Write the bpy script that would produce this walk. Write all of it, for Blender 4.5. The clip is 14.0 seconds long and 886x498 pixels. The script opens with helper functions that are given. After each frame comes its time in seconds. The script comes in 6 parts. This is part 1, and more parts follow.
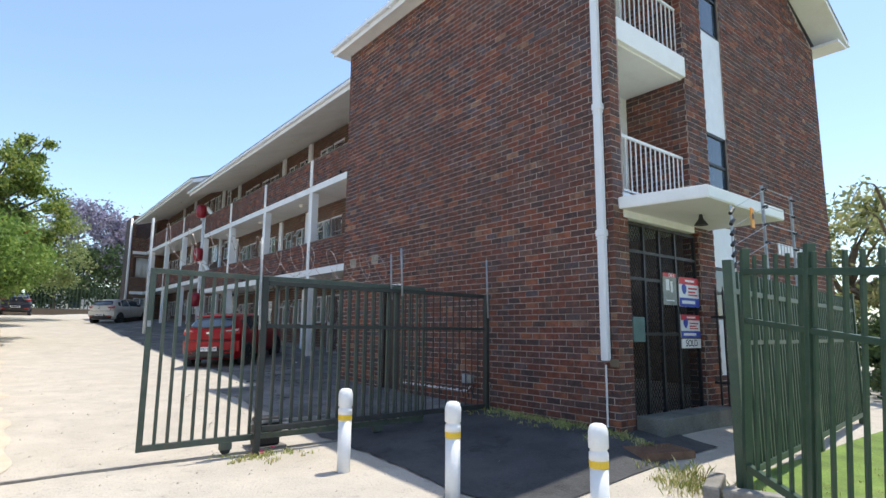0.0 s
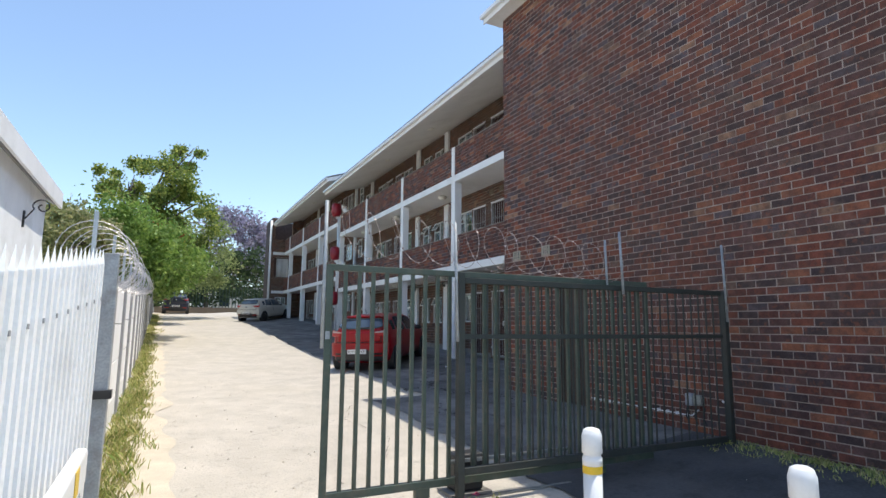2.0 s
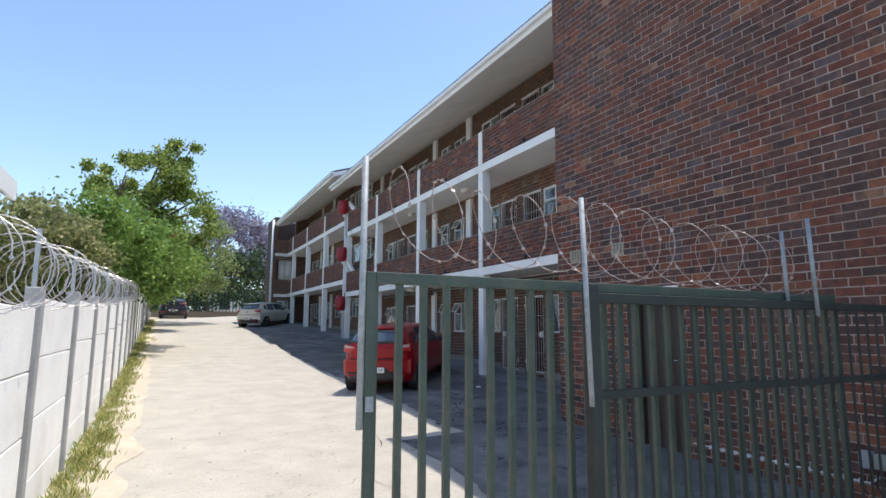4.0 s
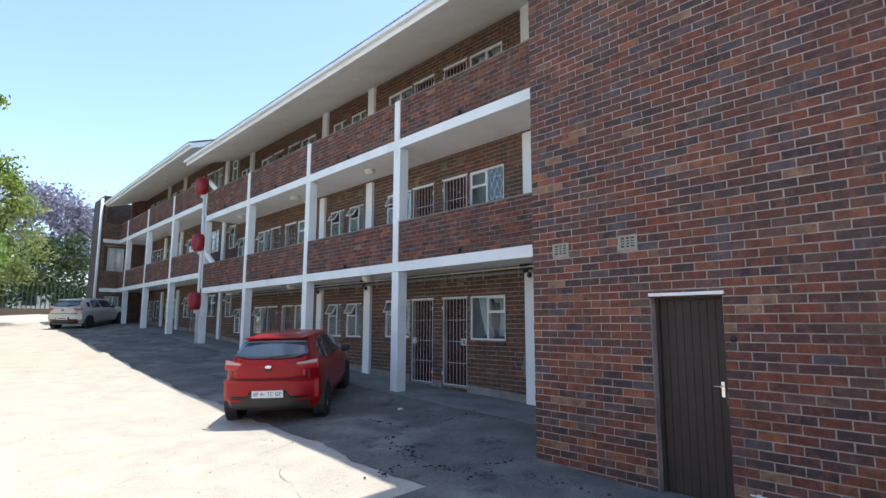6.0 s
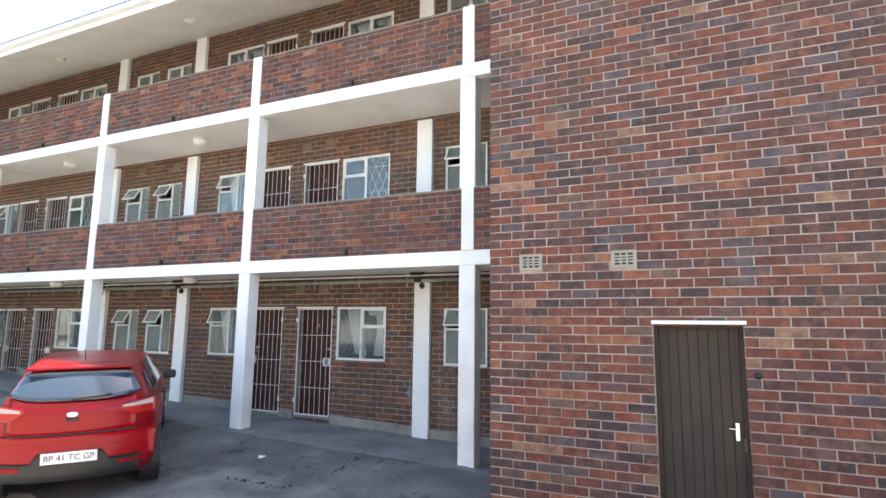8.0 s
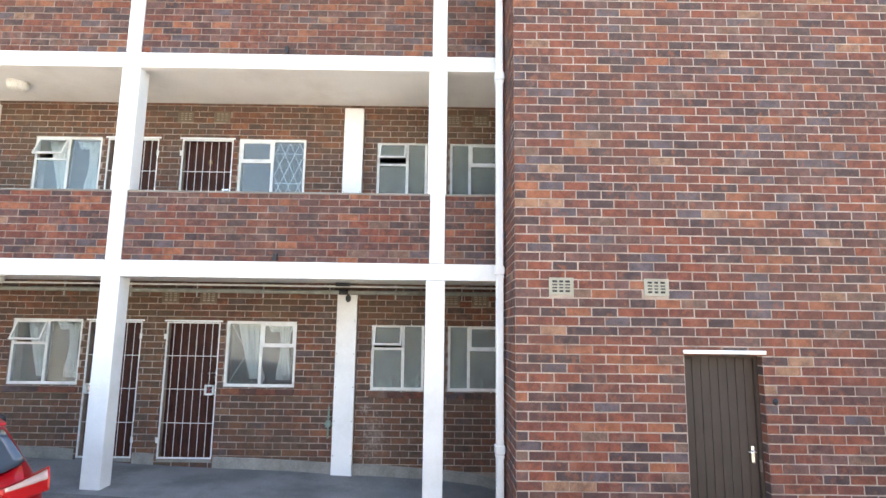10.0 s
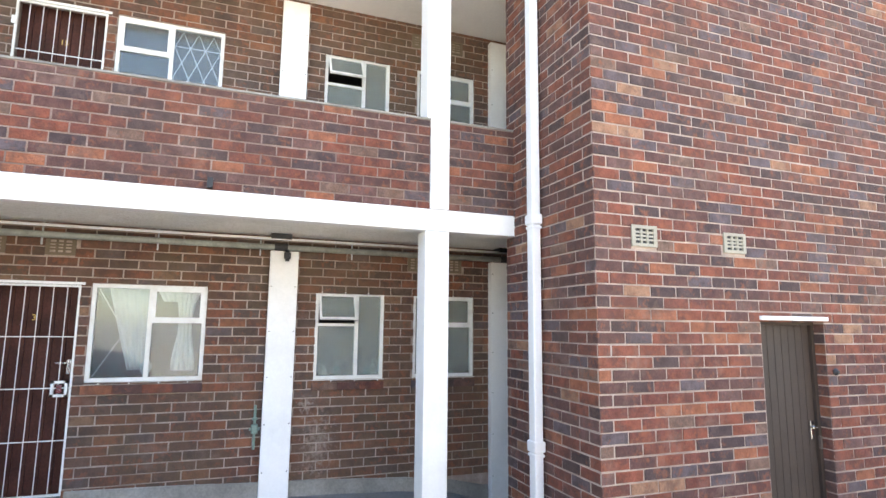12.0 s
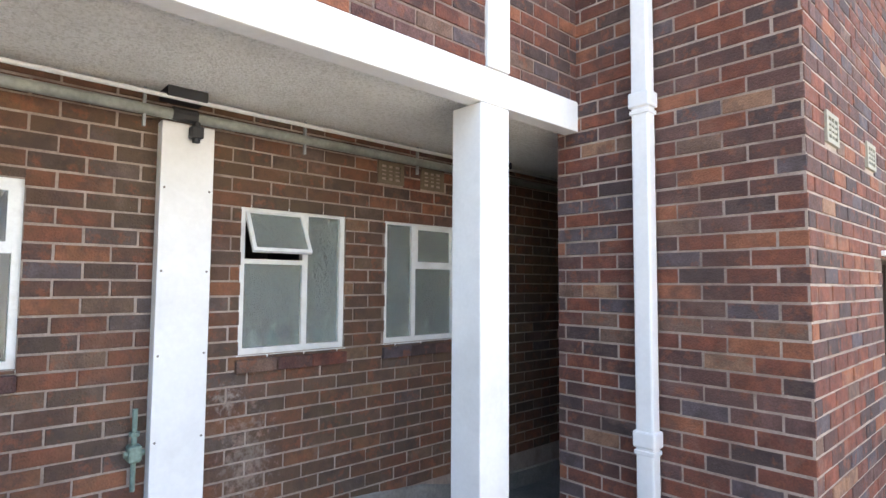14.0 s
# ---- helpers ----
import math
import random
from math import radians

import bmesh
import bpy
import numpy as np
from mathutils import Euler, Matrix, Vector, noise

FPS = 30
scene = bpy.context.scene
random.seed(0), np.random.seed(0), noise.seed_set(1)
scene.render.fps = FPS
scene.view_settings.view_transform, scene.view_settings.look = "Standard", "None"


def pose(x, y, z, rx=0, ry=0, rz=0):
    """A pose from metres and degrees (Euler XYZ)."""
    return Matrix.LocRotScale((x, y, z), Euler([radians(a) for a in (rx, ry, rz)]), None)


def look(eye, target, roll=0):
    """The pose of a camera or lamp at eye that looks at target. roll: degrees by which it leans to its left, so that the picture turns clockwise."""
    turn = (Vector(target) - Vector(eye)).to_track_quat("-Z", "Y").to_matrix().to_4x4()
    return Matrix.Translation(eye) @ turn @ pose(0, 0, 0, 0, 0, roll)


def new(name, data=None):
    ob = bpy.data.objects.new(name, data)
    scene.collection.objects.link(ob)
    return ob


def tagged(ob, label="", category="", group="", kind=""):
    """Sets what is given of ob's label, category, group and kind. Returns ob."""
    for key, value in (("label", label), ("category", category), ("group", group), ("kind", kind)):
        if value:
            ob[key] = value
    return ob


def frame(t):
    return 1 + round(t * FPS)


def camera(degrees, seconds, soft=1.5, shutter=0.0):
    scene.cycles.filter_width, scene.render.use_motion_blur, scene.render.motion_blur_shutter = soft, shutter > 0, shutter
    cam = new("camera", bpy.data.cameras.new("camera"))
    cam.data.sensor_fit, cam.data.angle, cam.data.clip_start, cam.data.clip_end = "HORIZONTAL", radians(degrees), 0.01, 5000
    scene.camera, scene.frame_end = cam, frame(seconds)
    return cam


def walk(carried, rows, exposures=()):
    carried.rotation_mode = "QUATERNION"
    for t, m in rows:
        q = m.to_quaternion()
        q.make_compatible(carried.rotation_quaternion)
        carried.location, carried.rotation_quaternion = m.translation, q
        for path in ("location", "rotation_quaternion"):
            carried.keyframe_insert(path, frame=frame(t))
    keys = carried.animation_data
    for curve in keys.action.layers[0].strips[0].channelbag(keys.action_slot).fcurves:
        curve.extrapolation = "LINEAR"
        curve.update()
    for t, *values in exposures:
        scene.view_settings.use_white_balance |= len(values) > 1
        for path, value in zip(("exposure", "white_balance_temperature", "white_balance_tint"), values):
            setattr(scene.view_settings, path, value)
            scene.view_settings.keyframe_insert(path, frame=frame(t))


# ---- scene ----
cam = camera(77.1, 14.0)
PATH = [
    (0, (-0.092, -0.21, 1.49), (1.143, 1.335, 1.786), 0.5),
    (0.5, (-0.116, 0.15, 1.542), (1.027, 1.767, 1.827), 0.5),
    (1, (-0.12, 0.643, 1.567), (0.944, 2.313, 1.848), 0.5),
    (1.5, (-0.076, 1.157, 1.601), (0.88, 2.892, 1.878), 0.5),
    (2, (-0.055, 1.658, 1.623), (0.837, 3.426, 1.899), 0.5),
    (2.5, (-0.021, 2.161, 1.671), (0.862, 3.934, 1.948), 0.4),
    (2.7, (0.065, 2.371, 1.656), (0.927, 4.153, 1.947), 0.4),
    (4.8, (0.331, 4.675, 1.966), (1.283, 6.414, 2.228), -0.1),
    (5, (0.281, 4.981, 1.945), (1.277, 6.695, 2.212), 0.0),
    (5.5, (0.303, 5.58, 1.983), (1.484, 7.172, 2.252), 0.3),
    (6, (0.348, 6.176, 2.048), (1.674, 7.649, 2.318), 0.2),
    (6.5, (0.384, 6.784, 2.116), (1.852, 8.114, 2.388), 0.4),
    (7, (0.42, 7.403, 2.18), (1.992, 8.61, 2.455), 0.5),
    (7.5, (0.452, 8.015, 2.224), (2.158, 9.021, 2.505), 0.7),
    (8, (0.486, 8.618, 2.277), (2.288, 9.438, 2.56), 0.7),
    (8.5, (0.511, 9.206, 2.333), (2.387, 9.84, 2.618), 0.7),
    (8.7, (0.482, 9.482, 2.361), (2.381, 10.04, 2.649), 0.8),
    (10.8, (1.165, 12.03, 2.534), (3.118, 11.7, 2.808), 0.6),
    (11, (1.347, 12.235, 2.504), (3.288, 11.836, 2.772), 0.6),
    (11.5, (1.875, 12.587, 2.388), (3.777, 12.033, 2.662), 0.6),
    (12, (2.5, 12.784, 2.264), (4.356, 12.093, 2.539), 0.6),
    (12.5, (3.1, 12.975, 2.233), (4.888, 12.1, 2.429), 0.6),
    (13, (3.721, 13.127, 2.227), (5.426, 12.098, 2.404), 0.6),
    (13.5, (4.343, 13.205, 2.161), (5.948, 12.023, 2.329), 0.5),
    (14, (4.98, 13.293, 2.144), (6.457, 11.95, 2.27), 0.4),
]
EXPOSURES = [(0.0, 0.84, 6700, 8), (2.7, 0.75, 6700, 8), (5.0, 0.84, 6450, 9), (6.0, 1.12, 6600, 8), (6.5, 1.42, 7050, 10), (7.5, 1.98, 7400, 9), (8.5, 2.38, 7700, 9), (11.0, 2.68, 7800, 10), (12.5, 2.86, 7800, 10), (14.0, 2.82, 7750, 10)]
walk(cam, [(t, look(eye, target, roll)) for t, eye, target, roll in PATH], EXPOSURES)

# ---- world, sun and exposure ----
world = bpy.data.worlds.new("world")
scene.world = world
world.use_nodes = True
wn = world.node_tree.nodes
sky = wn.new("ShaderNodeTexSky")
sky.sky_type, sky.sun_disc = "NISHITA", False
SUN_TO = Vector((0.303, -0.01, 1.0)).normalized()
sky.sun_elevation = math.asin(SUN_TO.z)
sky.sun_rotation = math.atan2(SUN_TO.x, SUN_TO.y)
sky.air_density, sky.dust_density, sky.ozone_density = 1.0, 0.6, 2.2
world.node_tree.links.new(sky.outputs[0], wn["Background"].inputs[0])
wn["Background"].inputs[1].default_value = 0.15
sun = new("sun", bpy.data.lights.new("sun", "SUN"))
sun.data.energy, sun.data.angle, sun.data.color = 2.85, radians(0.53), (1.0, 0.95, 0.87)
sun.matrix_world = look((40, 0, 60), Vector((40, 0, 60)) - SUN_TO)


# ---- materials ----
def mat(name, base, rough=0.7, metal=0.0, var=0.15, scale=6.0, fine=60.0, bump=0.15, dirt=None, dirt_amount=0.35,
        spec=0.5, trans=0.0, coat=0.0, source="", ramp=None, dirt_scale=1.3, relief=0.01, mottle=(), runs=()):
    """A surface with two scales of tone, optional stains and relief. source: 'object' or 'island' picks a tone a piece."""
    m = bpy.data.materials.new(name)
    m.use_nodes = True
    n, l = m.node_tree.nodes, m.node_tree.links
    b = n["Principled BSDF"]
    b.inputs["Roughness"].default_value, b.inputs["Metallic"].default_value = rough, metal
    b.inputs["Specular IOR Level"].default_value = spec
    b.inputs["Transmission Weight"].default_value = trans
    b.inputs["Coat Weight"].default_value = coat
    geo = n.new("ShaderNodeNewGeometry")
    where = geo.outputs["Position"]
    big, small = n.new("ShaderNodeTexNoise"), n.new("ShaderNodeTexNoise")
    big.inputs["Scale"].default_value, small.inputs["Scale"].default_value = scale, fine
    big.inputs["Detail"].default_value, small.inputs["Detail"].default_value = 5, 3
    for q in (big, small):
        l.new(where, q.inputs["Vector"])
    if source:
        if source == "object":
            info = n.new("ShaderNodeObjectInfo").outputs["Random"]
        else:
            info = geo.outputs["Random Per Island"]
        cr = n.new("ShaderNodeValToRGB")
        cr.color_ramp.interpolation = "CONSTANT" if len(ramp) > 3 else "LINEAR"
        e = cr.color_ramp.elements
        while len(e) < len(ramp):
            e.new(0.5)
        for q, (at, c) in zip(e, ramp):
            q.position, q.color = at, (*c, 1)
        l.new(info, cr.inputs[0])
        start = cr.outputs[0]
    else:
        rgb = n.new("ShaderNodeRGB")
        rgb.outputs[0].default_value = (*base, 1)
        start = rgb.outputs[0]

    def shade(colour, fac, low, high):
        mr = n.new("ShaderNodeMapRange")
        mr.inputs[1].default_value, mr.inputs[2].default_value = 0.3, 0.7
        mr.inputs[3].default_value, mr.inputs[4].default_value = low, high
        l.new(fac, mr.inputs[0])
        mul = n.new("ShaderNodeVectorMath")
        mul.operation = "SCALE"
        l.new(colour, mul.inputs[0])
        l.new(mr.outputs[0], mul.inputs[3])
        return mul.outputs[0]

    c = shade(start, big.outputs[0], 1 - var, 1 + var)
    c = shade(c, small.outputs[0], 1 - var * 0.7, 1 + var * 0.7)
    for tone, sc, lo, hi, amount in mottle:
        mt = n.new("ShaderNodeTexNoise")
        mt.inputs["Scale"].default_value, mt.inputs["Detail"].default_value, mt.inputs["Roughness"].default_value = sc, 6, 0.68
        l.new(where, mt.inputs["Vector"])
        mr = n.new("ShaderNodeMapRange")
        mr.inputs[1].default_value, mr.inputs[2].default_value, mr.inputs[4].default_value = lo, hi, amount
        l.new(mt.outputs[0], mr.inputs[0])
        mx = n.new("ShaderNodeMix")
        mx.data_type = "RGBA"
        l.new(mr.outputs[0], mx.inputs[0])
        l.new(c, mx.inputs[6])
        mx.inputs[7].default_value = (*tone, 1)
        c = mx.outputs[2]
    if dirt:
        st = n.new("ShaderNodeTexNoise")
        st.inputs["Scale"].default_value, st.inputs["Detail"].default_value = dirt_scale, 7
        st.inputs["Roughness"].default_value = 0.65
        l.new(where, st.inputs["Vector"])
        mr = n.new("ShaderNodeMapRange")
        mr.inputs[1].default_value, mr.inputs[2].default_value = 0.5, 0.68
        mr.inputs[4].default_value = dirt_amount
        l.new(st.outputs[0], mr.inputs[0])
        mx = n.new("ShaderNodeMix")
        mx.data_type = "RGBA"
        l.new(mr.outputs[0], mx.inputs[0])
        l.new(c, mx.inputs[6])
        mx.inputs[7].default_value = (*dirt, 1)
        c = mx.outputs[2]
    for tone, centre, radii, sc in runs:
        off, rel, far = n.new("ShaderNodeVectorMath"), n.new("ShaderNodeVectorMath"), n.new("ShaderNodeVectorMath")
        off.operation, rel.operation, far.operation = "SUBTRACT", "DIVIDE", "LENGTH"
        off.inputs[1].default_value, rel.inputs[1].default_value = centre, radii
        l.new(where, off.inputs[0])
        l.new(off.outputs[0], rel.inputs[0])
        l.new(rel.outputs[0], far.inputs[0])
        speck = n.new("ShaderNodeTexNoise")
        speck.inputs["Scale"].default_value, speck.inputs["Detail"].default_value, speck.inputs["Roughness"].default_value = sc, 6, 0.7
        l.new(where, speck.inputs["Vector"])
        cover = n.new("ShaderNodeMath")
        cover.operation = "MULTIPLY_ADD"
        l.new(far.outputs["Value"], cover.inputs[0])
        cover.inputs[1].default_value = -0.22
        l.new(speck.outputs[0], cover.inputs[2])
        mr = n.new("ShaderNodeMapRange")
        mr.inputs[1].default_value, mr.inputs[2].default_value, mr.inputs[4].default_value = 0.34, 0.52, 0.42
        l.new(cover.outputs[0], mr.inputs[0])
        mx = n.new("ShaderNodeMix")
        mx.data_type = "RGBA"
        l.new(mr.outputs[0], mx.inputs[0])
        l.new(c, mx.inputs[6])
        mx.inputs[7].default_value = (*tone, 1)
        c = mx.outputs[2]
    l.new(c, b.inputs["Base Color"])
    if bump:
        bp = n.new("ShaderNodeBump")
        bp.inputs["Strength"].default_value, bp.inputs["Distance"].default_value = bump, relief
        l.new(small.outputs[0], bp.inputs["Height"])
        l.new(bp.outputs[0], b.inputs["Normal"])
    return m


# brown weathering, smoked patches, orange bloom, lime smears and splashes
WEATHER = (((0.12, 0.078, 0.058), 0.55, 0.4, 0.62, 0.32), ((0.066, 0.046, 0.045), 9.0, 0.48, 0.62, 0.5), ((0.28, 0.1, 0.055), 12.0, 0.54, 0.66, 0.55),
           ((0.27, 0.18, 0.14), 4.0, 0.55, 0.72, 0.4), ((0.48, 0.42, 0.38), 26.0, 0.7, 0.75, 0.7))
# gallery and end walls: the same with a stronger, wider olive-brown first layer
BROWNED = (((0.135, 0.092, 0.056), 0.8, 0.25, 0.6, 0.75),) + WEATHER[1:]
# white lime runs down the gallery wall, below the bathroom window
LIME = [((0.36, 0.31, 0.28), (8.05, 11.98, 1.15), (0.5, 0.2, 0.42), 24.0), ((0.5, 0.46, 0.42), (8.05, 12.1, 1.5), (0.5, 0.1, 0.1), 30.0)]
BRICK = [(0.0, (0.105, 0.052, 0.047)), (0.22, (0.16, 0.056, 0.042)), (0.42, (0.072, 0.049, 0.05)), (0.56, (0.205, 0.066, 0.043)),
         (0.7, (0.14, 0.075, 0.068)), (0.82, (0.28, 0.106, 0.06)), (0.89, (0.105, 0.085, 0.094)), (0.95, (0.17, 0.105, 0.08)), (0.975, (0.3, 0.165, 0.105))]
M_BRICK = mat("brick_piece", (0, 0, 0), 0.88, var=0.28, scale=11, fine=110, bump=0.7, source="object", ramp=BRICK, spec=0.25, mottle=WEATHER)
M_BRICKS = mat("brick_run", (0, 0, 0), 0.88, var=0.28, scale=11, fine=110, bump=0.7, source="island", ramp=BRICK, spec=0.25, mottle=WEATHER)
M_BRICK_BROWNED = mat("smoke_browned_brick_piece", (0, 0, 0), 0.88, var=0.28, scale=11, fine=110, bump=0.7, source="object", ramp=BRICK, spec=0.25, mottle=BROWNED, runs=LIME)
M_BRICKS_BROWNED = mat("smoke_browned_brick", (0, 0, 0), 0.88, var=0.28, scale=11, fine=110, bump=0.7, source="island", ramp=BRICK, spec=0.25, mottle=BROWNED, runs=LIME)
M_MORTAR = mat("mortar", (0.375, 0.3, 0.255), 0.95, var=0.2, scale=7, fine=90, bump=0.6, dirt=(0.17, 0.115, 0.095), dirt_amount=0.8, dirt_scale=2.2, mottle=(((0.19, 0.125, 0.1), 0.9, 0.5, 0.66, 0.5), ((0.42, 0.36, 0.32), 5.0, 0.56, 0.68, 0.6)))
M_MORTAR_STAINED = mat("stained_mortar", (0.25, 0.18, 0.15), 0.95, var=0.25, scale=4, fine=90, bump=0.6, dirt=(0.13, 0.085, 0.075), dirt_amount=0.7, dirt_scale=1.6, mottle=(((0.36, 0.3, 0.26), 2.2, 0.54, 0.66, 0.6),))
M_WHITE = mat("white_paint", (0.85, 0.85, 0.84), 0.6, var=0.03, scale=2, fine=45, bump=0.08, dirt=(0.5, 0.48, 0.44), dirt_amount=0.25)
# lit and shaded grains of the stipple are put into the colour as specks
M_SOFFIT = mat("rough_plaster", (0.91, 0.905, 0.85), 0.9, var=0.05, scale=4, fine=75, bump=0.8, relief=0.02, dirt=(0.62, 0.6, 0.53), dirt_amount=0.3,
               mottle=(((0.66, 0.64, 0.57), 60.0, 0.5, 0.56, 0.6), ((0.96, 0.95, 0.92), 66.0, 0.54, 0.58, 0.95)))
M_FRAME = mat("white_steel", (0.78, 0.78, 0.76), 0.45, var=0.04, scale=12, fine=70, bump=0.05, dirt=(0.4, 0.34, 0.28), dirt_amount=0.3, dirt_scale=8)
M_PLINTH = mat("bare_concrete", (0.27, 0.255, 0.23), 0.9, var=0.2, scale=3, fine=50, bump=0.4, dirt=(0.13, 0.12, 0.11), dirt_amount=0.6)
M_GROUND = mat("worn_yard", (0.465, 0.42, 0.36), 0.95, var=0.1, scale=2.2, fine=55, bump=0.8, dirt=(0.33, 0.305, 0.27), dirt_amount=0.3, dirt_scale=0.9,
               mottle=(((0.5, 0.44, 0.35), 0.45, 0.5, 0.62, 0.3), ((0.2, 0.185, 0.165), 46.0, 0.56, 0.7, 0.75), ((0.22, 0.2, 0.18), 6.5, 0.58, 0.7, 0.45)))
# yard stains over a base darkened to deepen the building's shade
M_SHADED_YARD = mat("stained_asphalt", (0.13, 0.126, 0.12), 0.9, var=0.3, scale=1.6, fine=38, bump=0.7, dirt=(0.3, 0.285, 0.26), dirt_amount=0.6, dirt_scale=0.8,
                mottle=(((0.03, 0.03, 0.03), 2.6, 0.56, 0.66, 0.75), ((0.36, 0.34, 0.31), 38.0, 0.64, 0.72, 0.7), ((0.05, 0.048, 0.045), 9.0, 0.62, 0.7, 0.6)))
# darker still, shade put into the ground colour near the entrance
M_SHADED_ENTRY = mat("old_dark_tar", (0.062, 0.063, 0.066), 0.92, var=0.3, scale=1.8, fine=40, bump=0.7, dirt=(0.11, 0.105, 0.1), dirt_amount=0.6, dirt_scale=1.0, mottle=(((0.02, 0.02, 0.022), 2.4, 0.55, 0.66, 0.7), ((0.25, 0.24, 0.22), 42.0, 0.67, 0.73, 0.6)))
M_SAND = mat("dry_sand", (0.53, 0.46, 0.36), 1.0, var=0.12, scale=4, fine=120, bump=0.5)
M_WALKWAY = mat("smooth_grey_floor", (0.21, 0.205, 0.2), 0.8, var=0.2, scale=2, fine=50, bump=0.3, dirt=(0.09, 0.088, 0.085), dirt_amount=0.6)
M_GRASS = mat("lawn", (0.13, 0.2, 0.035), 0.9, var=0.3, scale=3, fine=40, bump=0.8, dirt=(0.25, 0.24, 0.09), dirt_amount=0.5)
M_BLADE = mat("grass_blade", (0, 0, 0), 0.8, var=0.2, bump=0, source="island", ramp=[(0, (0.17, 0.24, 0.05)), (0.5, (0.34, 0.36, 0.1)), (1.0, (0.6, 0.5, 0.25))])
M_DOOR = mat("dark_brown_boards", (0.052, 0.038, 0.031), 0.6, spec=0.3, var=0.12, scale=4, fine=80, bump=0.15)
M_REDWOOD = mat("varnished_door", (0.062, 0.02, 0.014), 0.65, spec=0.25, var=0.3, scale=5, fine=60, bump=0.1)
M_GREEN = mat("green_steel", (0.036, 0.072, 0.044), 0.45, var=0.12, scale=6, fine=60, bump=0.05, dirt=(0.1, 0.08, 0.06), dirt_amount=0.3, dirt_scale=6)
M_GATE = mat("dark_green_gate_steel", (0.056, 0.08, 0.062), 0.5, var=0.15, scale=6, fine=70, bump=0.06, dirt=(0.16, 0.12, 0.09), dirt_amount=0.35, dirt_scale=5)
M_POST_IRON = mat("dull_screw_iron", (0.16, 0.14, 0.12), 0.6, 0.5, var=0.2, bump=0)
M_FENCE = mat("dark_painted_fence_steel", (0.03, 0.036, 0.032), 0.6, var=0.15, scale=6, fine=70, bump=0.06, dirt=(0.08, 0.06, 0.05), dirt_amount=0.35, dirt_scale=5)
M_GALV = mat("galvanised_steel", (0.42, 0.44, 0.46), 0.4, 0.8, var=0.12, scale=9, fine=90, bump=0.05)
M_POLE = mat("weathered_pole", (0.32, 0.345, 0.37), 0.6, 0.2, var=0.2, scale=8, fine=60, bump=0.1, dirt=(0.16, 0.13, 0.11), dirt_amount=0.4, dirt_scale=6)
M_TAPE = mat("dull_razor_tape", (0.4, 0.33, 0.31), 0.55, 0.3, var=0.2, scale=20, fine=90, bump=0)
M_WIRE = mat("razor_wire", (0.55, 0.52, 0.5), 0.35, 0.75, var=0.15, scale=20, fine=90, bump=0)
M_GLASS = mat("obscure_glass", (0.56, 0.62, 0.57), 0.2, var=0.1, scale=9, fine=55, bump=1.0, trans=0.72, relief=0.02, mottle=(((0.85, 0.9, 0.86), 70.0, 0.52, 0.58, 0.6),))
M_CLEAR = mat("window_glass", (0.75, 0.82, 0.82), 0.03, var=0.03, scale=3, fine=20, bump=0, trans=0.92)
M_CLOTH = mat("white_curtain", (0.74, 0.74, 0.72), 0.9, var=0.12, scale=14, fine=60, bump=0.3, mottle=(((0.4, 0.42, 0.44), 38.0, 0.55, 0.62, 0.55),))
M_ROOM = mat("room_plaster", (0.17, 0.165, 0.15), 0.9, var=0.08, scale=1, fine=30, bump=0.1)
M_ROOF = mat("corrugated_sheet", (0.3, 0.3, 0.3), 0.6, 0.2, var=0.15, scale=1.5, fine=30, bump=0.1)
M_PVC = mat("white_plastic_pipe", (0.78, 0.79, 0.8), 0.4, var=0.03, scale=5, fine=40, bump=0.03, dirt=(0.6, 0.58, 0.55), dirt_amount=0.1)
M_YELLOW = mat("yellow_band", (0.75, 0.5, 0.04), 0.5, var=0.1, bump=0.05)
M_RED = mat("red_car_paint", (0.3, 0.002, 0.008), 0.32, 0.0, var=0.04, scale=1, fine=300, bump=0, coat=0.25, spec=0.25)
M_REDPLASTIC = mat("red_fibreglass", (0.3, 0.012, 0.025), 0.35, var=0.1, bump=0.05)
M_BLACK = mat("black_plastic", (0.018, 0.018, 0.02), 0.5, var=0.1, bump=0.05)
M_TYRE = mat("rubber", (0.022, 0.022, 0.022), 0.85, var=0.15, bump=0.2)
M_CARGLASS = mat("tinted_glass", (0.04, 0.06, 0.085), 0.04, var=0.03, bump=0, spec=0.8)
M_CHROME = mat("bright_metal", (0.75, 0.75, 0.76), 0.18, 1.0, var=0.03, bump=0)
M_LAMPRED = mat("red_lens", (0.4, 0.008, 0.01), 0.3, var=0.03, bump=0, coat=0.2)
M_LAMPCLEAR = mat("clear_lens", (0.5, 0.38, 0.37), 0.15, var=0.03, bump=0, coat=0.5)
M_SILVER = mat("silver_car_paint", (0.6, 0.59, 0.54), 0.32, 0.2, var=0.04, bump=0, coat=0.8)
M_NAVY = mat("navy_car_paint", (0.02, 0.025, 0.05), 0.3, 0.3, var=0.05, bump=0, coat=0.8)
M_INK = mat("dark_print", (0.02, 0.02, 0.025), 0.6, var=0.02, bump=0)
M_SIGNRED = mat("red_print", (0.55, 0.03, 0.04), 0.5, var=0.03, bump=0)
M_SIGNBLUE = mat("blue_print", (0.03, 0.06, 0.35), 0.5, var=0.03, bump=0)
M_SIGNWHITE = mat("white_print", (0.75, 0.75, 0.75), 0.5, var=0.03, bump=0)
M_BARK = mat("bark", (0.13, 0.1, 0.075), 0.95, var=0.3, scale=4, fine=30, bump=0.8)
M_PINK = mat("pink_litter", (0.5, 0.08, 0.15), 0.7, var=0.2, bump=0.1)


